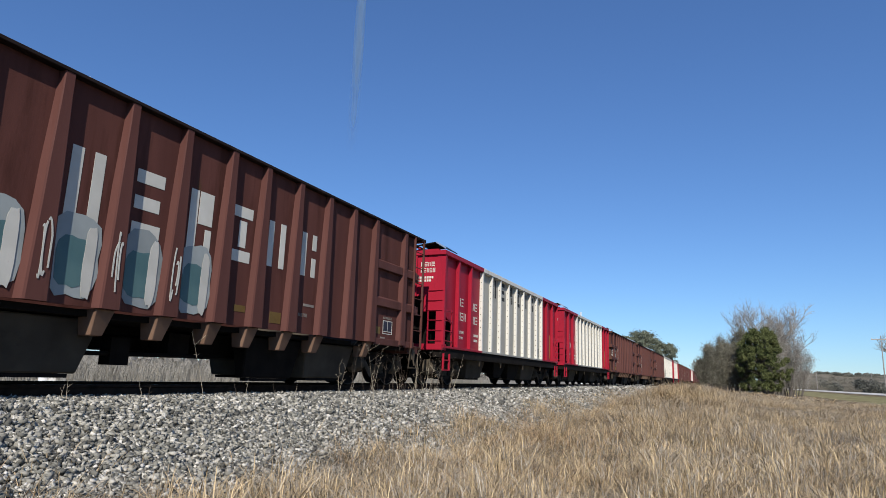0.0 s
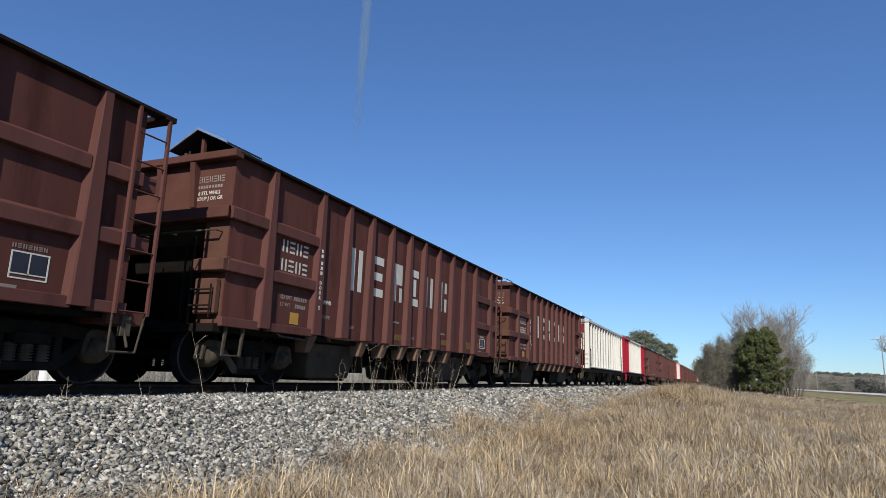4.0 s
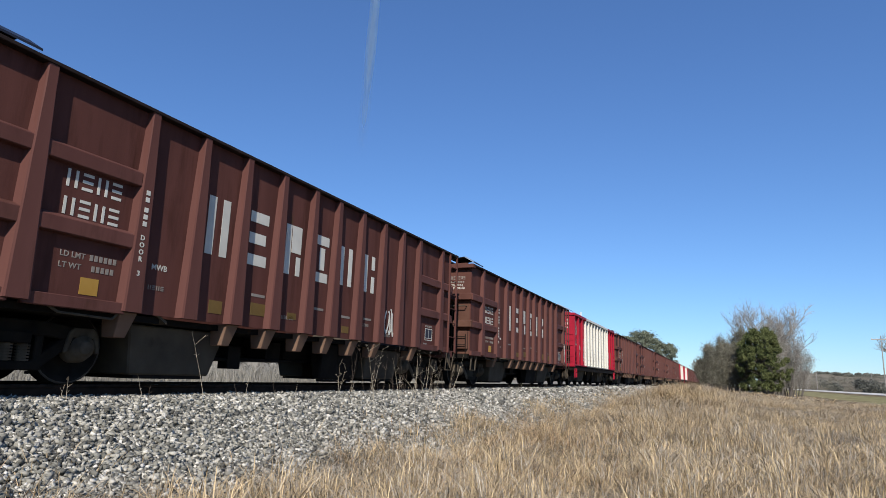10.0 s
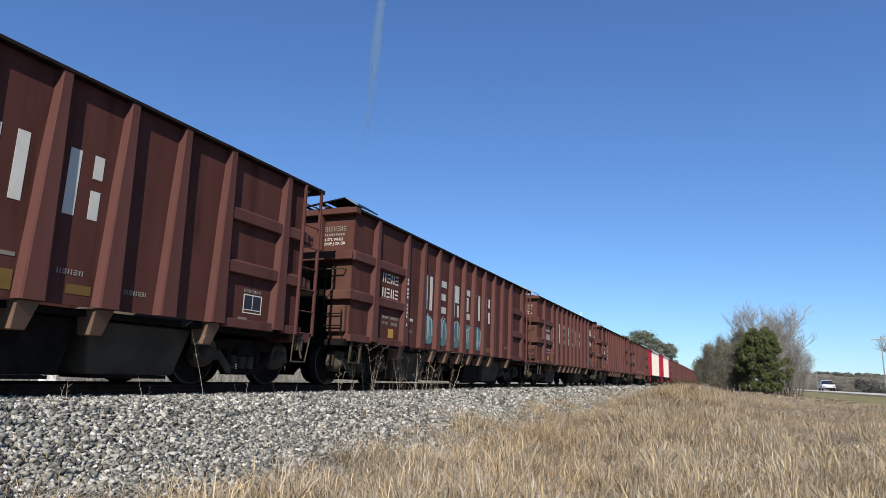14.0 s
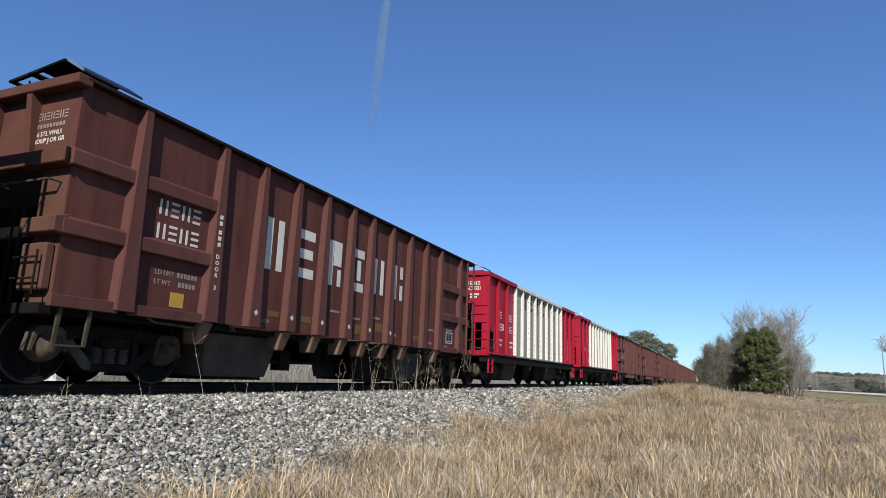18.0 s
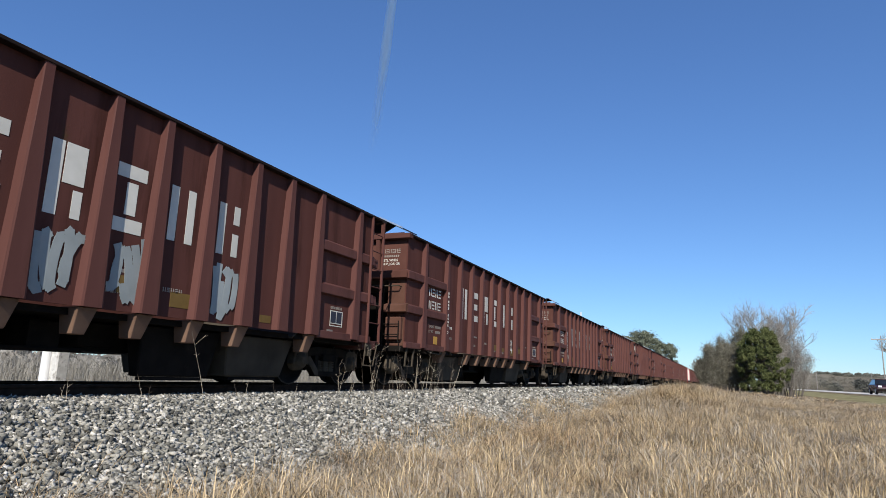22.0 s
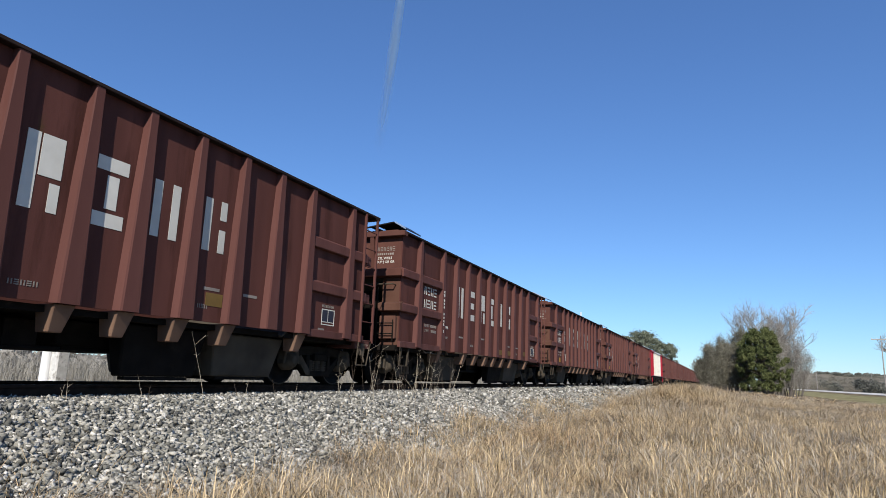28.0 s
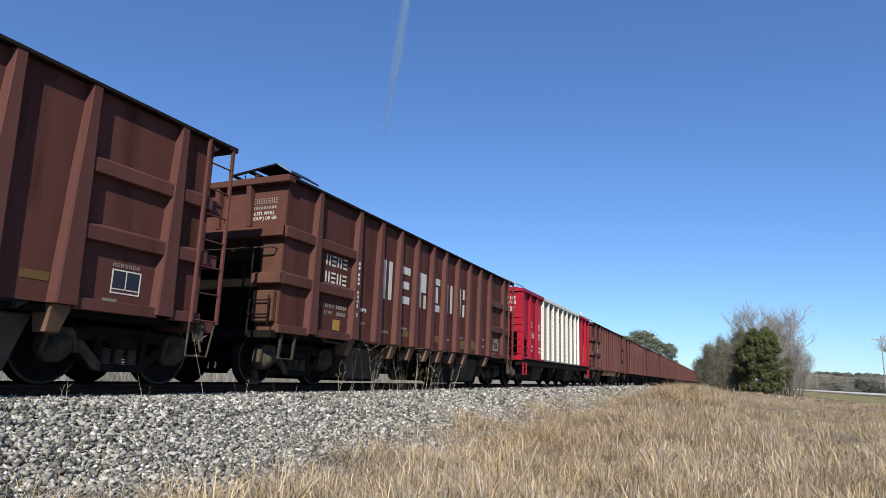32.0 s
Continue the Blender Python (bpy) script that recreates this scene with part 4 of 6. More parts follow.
def brown_letters(car, seed):
    r = random.Random(seed)
    y = -WALL - 0.001
    bays = [((p + q) / 2, q - p) for p, q in zip(BROWN_RIBS, BROWN_RIBS[1:])]
    for g, (x, _) in zip(glyphs(0.225, 0.88), bays[2:8]):
        bars(car, g, x - 0.02, y, 1.91, STENCIL, "name_block", "tall white painted block")
    for z, n in ((2.28, 4), (1.95, 4)):
        bars(car, stroke_rows(n, 0.14, 0.06, 0.21, 0.036), 1.37, y, z, STENCIL, "painted_number", "white painted number bars")
    door_words(car, BROWN_RIBS[1], -HALF - 0.001, 2.44, r.choice("23"))
    small_words(car, "LD LMT", 1.58, y, 1.50, 0.095, mat=STENCIL_DIM)
    small_words(car, "LT WT", 1.56, y, 1.37, 0.095, mat=STENCIL_DIM)
    bars(car, [(a, b, 0, 0.07) for a, b in number_rows(6, 0.042, 0.022)], 1.80, y, 1.47, STENCIL_DIM, "painted_number")
    bars(car, [(a, b, 0, 0.07) for a, b in number_rows(5, 0.042, 0.022)], 1.84, y, 1.34, STENCIL_DIM, "painted_number")
    if r.random() < 0.75:
        bars(car, [(0, 0.24, 0, 0.20)], 1.72, y, 1.06, YELLOW, "painted_square", "faded yellow painted square")
    # old dull reflector strips and dashes low on the bays
    for i in range(2, 10):
        x, w = bays[i]
        if r.random() < 0.45:
            k = r.uniform(0.2, 0.34)
            bars(car, [(-k * 0.2, k, 0, r.uniform(0.09, 0.24))], x, y, r.uniform(1.0, 1.16), OCHRE, "reflector_strip", "dull ochre reflector strip")
        if r.random() < 0.3:
            bars(car, [(-0.16, 0.16, 0, 0.045)], x + r.uniform(-0.05, 0.1), y, r.uniform(1.3, 1.42), STENCIL_DIM, "painted_dash", "short pale painted dash")
        if r.random() < 0.35:
            bars(car, stroke_rows(r.randrange(3, 6), 0.05, 0.02, 0.06, 0.014), x - 0.2, y, r.uniform(1.02, 1.3), STENCIL_DIM, "painted_number")
    xe = 0.058
    small_words(car, "36 STL WHLS", xe, -0.98, 2.99, 0.085, FRONT)
    small_words(car, "GROUP J OR GR", xe, -0.98, 2.90, 0.085, FRONT)
    # Upper rows take the dim paint to show the rack's shadow over them.
    bars(car, stroke_rows(8, 0.06, 0.022, 0.10, 0.016), xe, -0.66, 3.17, STENCIL_DIM, "painted_number", s=FRONT)
    bars(car, [(a, b, 0, 0.05) for a, b in number_rows(10, 0.038, 0.02)], xe, -0.70, 3.07, STENCIL_DIM, "painted_number", s=FRONT)
    if r.random() < 0.95:
        x = 11.27
        bars(car, [(0, 0.43, 0, 0.016), (0, 0.43, 0.284, 0.30), (0, 0.016, 0.016, 0.284), (0.414, 0.43, 0.016, 0.284), (0.20, 0.216, 0.05, 0.284), (0.016, 0.414, 0.05, 0.064)], x, y, 1.13, STENCIL, "data_panel", "white-outlined data panel")
        bars(car, [(0.02, 0.20, 0.07, 0.28), (0.225, 0.40, 0.07, 0.28)], x, y, 1.13, GRAF_DARK, "data_field", "dark data field")
        bars(car, stroke_rows(7, 0.04, 0.018, 0.05, 0.012), x, y, 1.46, STENCIL_DIM, "painted_number")
        bars(car, [(0, 0.2, 0, 0.06)], x - 0.09, y, 1.0, STENCIL_DIM, "painted_dash", "short pale painted dash")
    if r.random() < 0.5:
        bars(car, [(0, 0.34, 0, 0.15)], 10.82, y, 1.12, OCHRE, "reflector_strip", "dull ochre reflector strip")
    if r.random() < 0.6:
        small_words(car, "MWB", 2.83, y, 1.55, 0.11)
        bars(car, stroke_rows(4, 0.05, 0.02, 0.06, 0.014), 2.68, y, 1.25, STENCIL_DIM, "painted_number")
    if seed in (8, 16):
        for i in range(2, 8):
            bars(car, [(-0.035, 0.035, -0.035, 0.035)], BROWN_RIBS[i], -HALF - 0.001, 1.15, STENCIL, "marker", s=SIDE @ pose(0, 0, 0, rz=45))


def red_letters(car, seed, mid=True, ribs=RED_RIBS):
    r = random.Random(seed)
    y = -1.492
    dark = LETTER_DARK
    centres = [(ribs[i] + ribs[i + 1]) / 2 for i in range(3, 9)]
    for g, x in zip(glyphs(0.20, 0.60), centres):
        bars(car, g, x, y, 2.86, dark, "name_block", "tall black painted block")
    if mid:
        pale = STENCIL
        a, b = (ribs[0] + ribs[1]) / 2, (ribs[1] + ribs[2]) / 2
        for x, z in ((a - 0.2, 2.25), (a - 0.2, 1.84), (b - 0.05, 2.22), (b - 0.02, 1.82)):
            bars(car, stroke_rows(2 if z > 2 or x > 2 else 3, 0.14, 0.06, 0.23, 0.036), x - 0.05, y, z, pale, "painted_number", "white painted number bars")
        small_words(car, "LD LMT", a, y, 1.50, 0.11)
        small_words(car, "LT WT", a - 0.05, y, 1.34, 0.11)
        bars(car, [(p, q, 0, 0.07) for p, q in number_rows(6, 0.045, 0.018)], b, y, 1.45, pale, "painted_number")
        bars(car, [(p, q, 0, 0.07) for p, q in number_rows(5, 0.045, 0.018)], b + 0.02, y, 1.30, pale, "painted_number")
        door_words(car, ribs[2], -HALF - 0.001, 2.98, r.choice("23"))
        bars(car, [(0, 0.10, 0, 1.0)], 11.8, y, 1.15, YELLOW, "yellow_strip", "narrow yellow reflective strip")
    else:
        a, b = (ribs[2] + ribs[3]) / 2, (ribs[3] + ribs[4]) / 2
        for x in (a, b):
            bars(car, [(-0.27, 0.27, 0, 0.80)], x, y, 1.84, dark, "number_board", "black number board")
            for z in (2.29, 1.93):
                bars(car, [(p - 0.19, q - 0.19, u, v) for p, q, u, v in stroke_rows(2, 0.16, 0.05, 0.24, 0.042)], x, y - 0.005, z, STENCIL, "painted_number")
        door_words(car, ribs[2], -HALF - 0.001, 2.98, "3", mat=LETTER_DARK)
        small_words(car, "LD LMT", b - 0.02, y, 1.50, 0.10, mat=LETTER_DARK)
        small_words(car, "LT WT", b - 0.05, y, 1.36, 0.10, mat=LETTER_DARK)
    xe = -0.001
    bars(car, stroke_rows(4, 0.085, 0.025, 0.12, 0.024), xe, -0.86, 3.20, STENCIL, "painted_number", s=FRONT)
    bars(car, stroke_rows(5, 0.07, 0.02, 0.12, 0.022), xe, -0.86, 3.03, STENCIL, "painted_number", s=FRONT)
    bars(car, [(p, q, 0, 0.06) for p, q in number_rows(8, 0.05, 0.02)] + [(p, q, -0.085, -0.025) for p, q in number_rows(7, 0.05, 0.02)], xe, -0.70, 2.86, STENCIL, "painted_number", s=FRONT)
    x = 9.72 if mid else 10.3
    bars(car, [(0, 0.34, 0, 0.02), (0, 0.34, 0.28, 0.30), (0, 0.02, 0.02, 0.28), (0.32, 0.34, 0.02, 0.28), (0.16, 0.18, 0.02, 0.28)], x, y, 1.15, LETTER_DARK, "data_panel", "black-outlined data panel")


def scrawl(car, x, y, z, w, h, mat, seed, strokes=7, thick=0.035, label="loose spray-painted scrawl", s=SIDE):
    """A meaningless run of looped and hooked paint strokes."""
    r = random.Random(seed)
    b = Build()
    lift = 0.0
    for k in range(strokes):
        cx, reach = w * (k + 0.5) / strokes, w / strokes * r.uniform(0.25, 0.75)
        tall, mid = h * r.uniform(0.26, 0.48), h * r.uniform(0.42, 0.58)
        p0, turn, skew = r.uniform(0.9, 2.2), r.choice((-1, 1)) * r.uniform(2.2, 4.4), r.uniform(-1.1, 1.1)
        pts = []
        for j in range(9):
            a = p0 + turn * j / 8
            v = math.sin(a)
            pts.append((min(w, max(0.0, cx + reach * (math.cos(a) + skew * v))), min(h, max(0.0, mid + tall * v))))
        for (px, pz), (qx, qz) in zip(pts, pts[1:]):
            d = Vector((qx - px, qz - pz))
            if d.length < 0.004:
                continue
            n, e = Vector((-d.y, d.x)).normalized() * thick / 2, d.normalized() * thick * 0.3
            lift += 0.0001
            b.hexa([(px - n.x - e.x, pz - n.y - e.y, lift), (px + n.x - e.x, pz + n.y - e.y, lift), (qx + n.x + e.x, qz + n.y + e.y, lift), (qx - n.x + e.x, qz - n.y + e.y, lift)],
                   [(px - n.x - e.x, pz - n.y - e.y, lift + 0.004), (px + n.x - e.x, pz + n.y - e.y, lift + 0.004), (qx + n.x + e.x, qz + n.y + e.y, lift + 0.004), (qx - n.x + e.x, qz - n.y + e.y, lift + 0.004)])
    return part("graffiti", b.mesh("graffiti", mat), car, label, Matrix.Translation((x, y, z)) @ s)


def blob(car, x, y, z, w, h, mat, seed, label="patch of spray paint", lift=0.0):
    """A rounded patch of paint."""
    r = random.Random(seed)
    n = 18
    pts = []
    for i in range(n):
        a = 2 * math.pi * i / n
        c, d = math.cos(a), math.sin(a)
        k = (abs(c) ** 4 + abs(d) ** 4) ** -0.25 * (0.88 + 0.12 * r.random())
        pts.append((w / 2 * k * c, h / 2 * k * d))
    b = Build().prism(pts, "z", lift, lift + 0.003)
    return part("graffiti", b.mesh("graffiti", mat), car, label, Matrix.Translation((x, y, z)) @ SIDE)


def front_of(n, t):
    """Where the leading corner of car n stands at t seconds: the train slows a little."""
    return 1.078 + PITCH * n - 12.8925 * t + 0.01689 * t * t + SLACK.get(n, 0.0)


SLACK = {0: 0.03, 1: 0.07, 5: -0.17, 6: -0.12, 11: 0.07, 12: 0.04, 15: 0.04, 17: 0.08, 18: 0.10, 19: 0.06, 20: 0.05, 21: 0.28, 22: 0.30, 23: 0.20, 24: 0.13, 25: 0.12, 26: 0.10, 27: -0.06, 28: 0.04}      # play in the couplers


NEAR_CARS = range(0, 31)
FAR_CARS = range(31, 47)
RED_CARS = {1, 2, 7, 11, 17, 18, 29}
WHITE_CAR = 6
CLEAN_CARS = {1, 2, 7}
OPEN_RACKS = {1, 2, 3, 6, 9, 10, 12, 13, 15, 16, 21, 22, 25, 27, 28}
CARS = {}


def simple_far_car():
    """A car of the train's tail, which only shows far off: few joined pieces."""
    car = thing("hopper_car", "reddish-brown steel ballast hopper car far along the train", "hopper car", "cars of the ballast train")
    hull = Build()
    for s in (-1, 1):
        hull.box(0.06, TAIL, *sorted((s * WALL, s * (WALL - 0.03))), FOOT, RIM - 0.05)
    hull.box(0.0, 0.03, -WALL, WALL, FOOT, RIM - 0.05).box(TAIL - 0.1, TAIL - 0.07, -WALL + 0.04, WALL - 0.04, FOOT, RIM - 0.05)
    part("body", hull.mesh("body", BROWN_SHEET), car)
    rib = Build()
    for s in (-1, 1):
        ya, yb = s * HALF, s * (WALL - 0.005)
        for x in BROWN_RIBS:
            rib.hexa([(x - 0.23, yb, FOOT), (x - 0.16, ya, FOOT), (x + 0.16, ya, FOOT), (x + 0.23, yb, FOOT)], [(x - 0.085, yb, RIM - 0.052), (x - 0.055, ya, RIM - 0.052), (x + 0.055, ya, RIM - 0.052), (x + 0.085, yb, RIM - 0.052)])
    part("side_posts", rib.mesh("side_posts", BROWN), car)
    rim = Build()
    for s in (-1, 1):
        rim.box(0.0, CAR_LONG, *sorted((s * (HALF + 0.01), s * (WALL - 0.08))), RIM - 0.05, RIM)
    rim.box(-0.1, 0.0, -HALF, HALF, RIM - 0.1, RIM).box(CAR_LONG - 0.1, CAR_LONG + 0.02, -HALF + 0.2, HALF - 0.2, RIM - 0.05, RIM - 0.002)
    part("top_rim", rim.mesh("top_rim", BROWN), car)
    low = Build().box(0.1, CAR_LONG - 0.1, -1.2, 1.2, 0.70, FOOT - 0.003).box(2.7, 4.4, -1.1, 1.1, 0.16, 0.70).box(6.5, 10.5, -1.1, 1.1, 0.16, 0.70)
    low.box(-0.6, 0.1, -0.1, 0.1, 0.75, 0.9).box(CAR_LONG - 0.1, CAR_LONG + 0.6, -0.1, 0.1, 0.75, 0.9)
    part("underframe", low.mesh("underframe", BLACK), car)
    for a in AXLES:
        for me in WHEELSET[0]:
            part("wheel", me, car, "", pose(a, 0, WHEEL_R))
    for c in ((AXLES[0] + AXLES[1]) / 2, (AXLES[2] + AXLES[3]) / 2):
        for fr, _ in TRUCK[0]:
            part("truck_side_frame", fr, car, "", pose(c, 0, 0))
    part("name_blocks", Build().box(3.7, 3.75, -WALL - 0.004, -WALL, 1.96, 2.8).mesh("name_blocks", STENCIL), car)
    solar_rack(car, 0, BROWN_END, RIM)
    return car


def make_train():
    models = {"open": brown_body(1), "shut": brown_body(0),
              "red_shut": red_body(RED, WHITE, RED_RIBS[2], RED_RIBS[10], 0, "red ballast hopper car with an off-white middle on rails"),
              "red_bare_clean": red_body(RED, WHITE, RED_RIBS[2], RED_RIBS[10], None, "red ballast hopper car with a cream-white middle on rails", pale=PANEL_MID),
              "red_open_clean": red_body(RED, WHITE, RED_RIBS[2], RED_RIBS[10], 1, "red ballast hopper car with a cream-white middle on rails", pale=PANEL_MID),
              "far": simple_far_car()}
    used = set()
    for n in list(NEAR_CARS) + list(FAR_CARS):
        at = pose(front_of(n, 0.0), TRACK, 0)
        if n == WHITE_CAR:
            car = red_body(WHITE, WHITE, 0.0, 0.0, 1, "off-white ballast hopper car with brown end bays on rails", rim_paint=PANEL_PALE, pale=PANEL_PALE, ribs=WHITE_RIBS)
            car.matrix_basis = at
            ribs = WHITE_RIBS
            y = -1.492
            patch = Build().prism([(0.11, 2.42), (0.89, 1.92), (0.89, 3.40), (0.11, 3.46)], "y", y - 0.004, y)
            part("brown_patch", patch.mesh("brown_patch", MAROON), car, "large maroon painted patch with a slanting foot")
            bars(car, [(0.07, 0.70, 0, 1.34)], ribs[0], y, 2.02, MAROON, "brown_patch", "large maroon painted patch")
            bars(car, [(-1.35, 1.35, 0, 0.52)], -0.004, 0, 2.90, RED, "red_band", "red painted band on the end", s=FRONT)
            bars(car, [(0.06, 0.72, 0, 1.62)], ribs[11], y, 1.84, MAROON, "brown_patch", "large maroon painted patch")
            bars(car, [(0.06, 0.98, 0, 1.36)], ribs[12], y, 2.10, MAROON, "brown_patch", "large maroon painted patch")
            for x, z, h in ((ribs[1] - 0.15, 1.12, 0.95), (ribs[3] - 0.17, 1.14, 0.42), (ribs[8] + 0.62, 1.14, 0.55)):
                bars(car, [(0, 0.075, 0, h)], x, y, z, OCHRE, "reflector_strip", "ochre reflector strip")
            blob(car, 7.1, y - 0.001, 1.75, 0.62, 0.42, STAIN, 501)
            bars(car, [(0, 0.10, 0, 0.42)], 8.36, y, 1.16, YELLOW, "rust_streak", "orange rust streak")
            rr = random.Random(66)
            for i in range(2, 12):
                x0 = ribs[i] + 0.12
                marks = Build()
                for k in range(rr.randrange(6, 16)):
                    u, v = rr.uniform(0.05, 0.65), rr.uniform(1.2, 2.5)
                    marks.box(x0 + u, x0 + u + 0.022, y - 0.012, y, v, v + 0.030)
                tagged(part("bolt_heads", marks.mesh("bolt_heads", CAST), car, "scattered dark bolt heads"), kind="stuff")
                bars(car, [(0, 0.5, 0, 0.055)], x0, y, 1.08, STENCIL, "reflector_strip", "thin pale strip")
            bars(car, [(-1.35, -0.35, 0, 0.24)], -0.004, 0, 1.98, LETTER_DARK, "dark_board", "dark board on the end", s=FRONT)
            bars(car, [(0.0, 0.9, k * 0.11, k * 0.11 + 0.04) for k in range(5)], -0.004, -0.35, 2.30, DULL, "painted_notice", "rows of small faded print", s=FRONT)
            red_letters(car, n, False, ribs)
        else:
            key = "far" if n in FAR_CARS else ("red_" if n in RED_CARS else "") + ("open" if n in OPEN_RACKS else "bare" if n == 7 else "shut") + ("_clean" if n in CLEAN_CARS else "")
            car = models[key]
            if key in used:
                car = copy_thing(car, at)
            else:
                car.matrix_basis = at
                used.add(key)
        CARS[n] = car
    for n, car in CARS.items():
        if n in FAR_CARS or n == WHITE_CAR:
            continue
        (red_letters if n in RED_CARS else brown_letters)(car, n)
    tag_graffiti()


def tag_graffiti():
    y = -WALL - 0.006
    c = CARS[0]
    for k, (a, b) in enumerate(zip(BROWN_RIBS[1:5], BROWN_RIBS[2:6])):
        blob(c, (a + b) / 2 - 0.02, y, 1.50, 0.66, 1.05, GRAF_PALE, k)
        blob(c, (a + b) / 2 - 0.05, y - 0.004, 1.42, 0.46, 0.62, GRAF_TEAL, k + 20)
        blob(c, (a + b) / 2 + 0.16, y - 0.008, 1.45, 0.16, 0.92, STENCIL, k + 30)
        scrawl(c, a - 0.05, -HALF - 0.004, 1.1, 0.12, 0.8, STENCIL, k + 50, 3, 0.02)
    for k, text in enumerate(("CLASS", "WAR", "IS COMING")):
        part("graffiti", words(text, 0.17, STENCIL, 0.0), CARS[3], "grey handwritten graffiti words", Matrix.Translation((0.56, y, 2.36 - 0.17 * k)) @ SIDE @ pose(0, 0, 0, rz=-4))
    for k in (3, 4):
        scrawl(CARS[3], BROWN_RIBS[k] + 0.2, y, 1.05, 0.4, 0.5, STENCIL, 30 + k, 4, 0.03)
    scrawl(CARS[9], BROWN_RIBS[8] + 0.2, y, 1.1, 0.5, 0.6, STENCIL, 9, 6, 0.04)
    yr = -1.498
    r = CARS[11]
    for k, (z, h, n) in enumerate(((2.86, 0.46, 6), (2.46, 0.46, 6), (2.02, 0.44, 3))):
        scrawl(r, 0.16 + 0.05 * k, yr, z, 0.72, h, GRAF_PALE, 11 + 40 * k, n, 0.034)
    scrawl(r, 1.16, yr, 1.56, 0.6, 0.22, GRAF_PALE, 15, 5, 0.02)
    scrawl(r, 2.2, yr, 1.48, 0.6, 0.30, GRAF_PALE, 16, 6, 0.025)
    for k, (z, h, n) in enumerate(((1.72, 0.36, 5), (1.40, 0.30, 4), (1.16, 0.26, 3))):
        scrawl(r, 10.35, yr, z, 0.72, h, STENCIL, 12 + 40 * k, n, 0.042)
    scrawl(CARS[10], BROWN_RIBS[11] - 0.08, -HALF - 0.004, 1.05, 0.15, 0.85, STENCIL, 17, 2, 0.022)
    scrawl(CARS[10], BROWN_RIBS[11] - 0.08, -HALF - 0.004, 1.35, 0.15, 0.5, STENCIL, 18, 3, 0.022)
    for k in range(3, 7):
        a, b = RED_RIBS[k], RED_RIBS[k + 1]
        blob(r, (a + b) / 2, yr, 1.62, 0.72, 0.9, GRAF_DARK, 60 + k)
        blob(r, (a + b) / 2, yr - 0.004, 1.66, 0.50, 0.62, STENCIL, 70 + k)
        scrawl(r, (a + b) / 2 - 0.2, yr - 0.008, 1.45, 0.4, 0.42, GRAF_DARK, 80 + k, 3, 0.06)
    c = CARS[13]
    for k in range(2, 7):
        a, b = BROWN_RIBS[k], BROWN_RIBS[k + 1]
        blob(c, (a + b) / 2, y, 1.4, 0.6, 0.75, GRAF_TEAL, 90 + k)
        scrawl(c, (a + b) / 2 - 0.25, y - 0.004, 1.1, 0.5, 0.7, GRAF_PALE, 95 + k, 4, 0.05)
    scrawl(CARS[14], 11.1, y, 2.0, 0.6, 1.2, STENCIL, 14, 9, 0.045)
    c = CARS[19]
    for k in (4, 5, 7):
        a, b = BROWN_RIBS[k], BROWN_RIBS[k + 1]
        scrawl(c, a + 0.22, y, 1.0, 0.5, 0.85, GRAF_PALE, 120 + k, 5, 0.12, "bold pale spray-painted strokes")
    scrawl(CARS[20], BROWN_RIBS[7] + 0.15, y, 1.05, 0.45, 0.6, STENCIL, 131, 6, 0.03)
    scrawl(CARS[21], BROWN_RIBS[1] + 0.3, y, 1.05, 0.4, 0.4, STENCIL, 132, 4, 0.03)
    scrawl(CARS[21], 11.15, y, 1.62, 0.95, 0.24, STENCIL, 160, 9, 0.03)
    scrawl(CARS[23], 0.3, y, 2.85, 0.5, 0.55, STENCIL, 133, 7, 0.04)
    for k in (8, 9):
        scrawl(CARS[26], BROWN_RIBS[k - 2] + 0.2, y, 1.05, 0.4, 0.45, STENCIL, 134 + k, 4, 0.03)
    scrawl(CARS[26], BROWN_RIBS[1] + 0.25, y, 1.1, 0.45, 0.4, STENCIL, 150, 6, 0.03)
    scrawl(CARS[27], 2.9, y, 1.6, 0.4, 0.5, STENCIL, 151, 3, 0.05)


def motions():
    """The train rolls past, its wheels turn; the contrail drifts; two vehicles drive along the road."""
    for n, car in CARS.items():
        walk(car, [(t, pose(front_of(n, t), TRACK, 0)) for t in range(0, 33, 2)])
        ticks = [k for k in range(0, 961) if -15.0 < front_of(n, k / 30) < 34.0]
        if n in FAR_CARS or not ticks:
            continue
        wheels = [o for o in car.children if o.name.startswith("wheelset")]
        for w in wheels:
            x = w.matrix_basis.translation.x
            rows, turn = [], 0.0
            base = front_of(n, ticks[0] / 30)
            if ticks[0] > 0:
                rows.append((0.0, pose(x, 0, WHEEL_R)))
            for k in ticks:
                turn = -math.degrees((base - front_of(n, k / 30)) / WHEEL_R)
                rows.append((k / 30, pose(x, 0, WHEEL_R, ry=turn)))
            if ticks[-1] < 960:
                rows.append((32.0, pose(x, 0, WHEEL_R, ry=turn)))
            walk(w, rows)
    walk(TRAIL, [(t, trail_pose(t)) for t in (0.0, 8.0, 16.0, 24.0, 32.0)])
    drive(PICKUP, -17.4, lambda t: 137.0 + 21.5 * (t - 14.0), 180)
    drive(SEDAN, -14.9, lambda t: 112.8 - 17.2 * (t - 20.0), 0)


def drive(car, y, where, heading):
    walk(car, [(t, pose(where(t), y, ROAD_Z, rz=heading)) for t in range(0, 33, 4)])


# ---- the track ----
ROAD_Z = -0.16
RNG = np.random.default_rng(7)


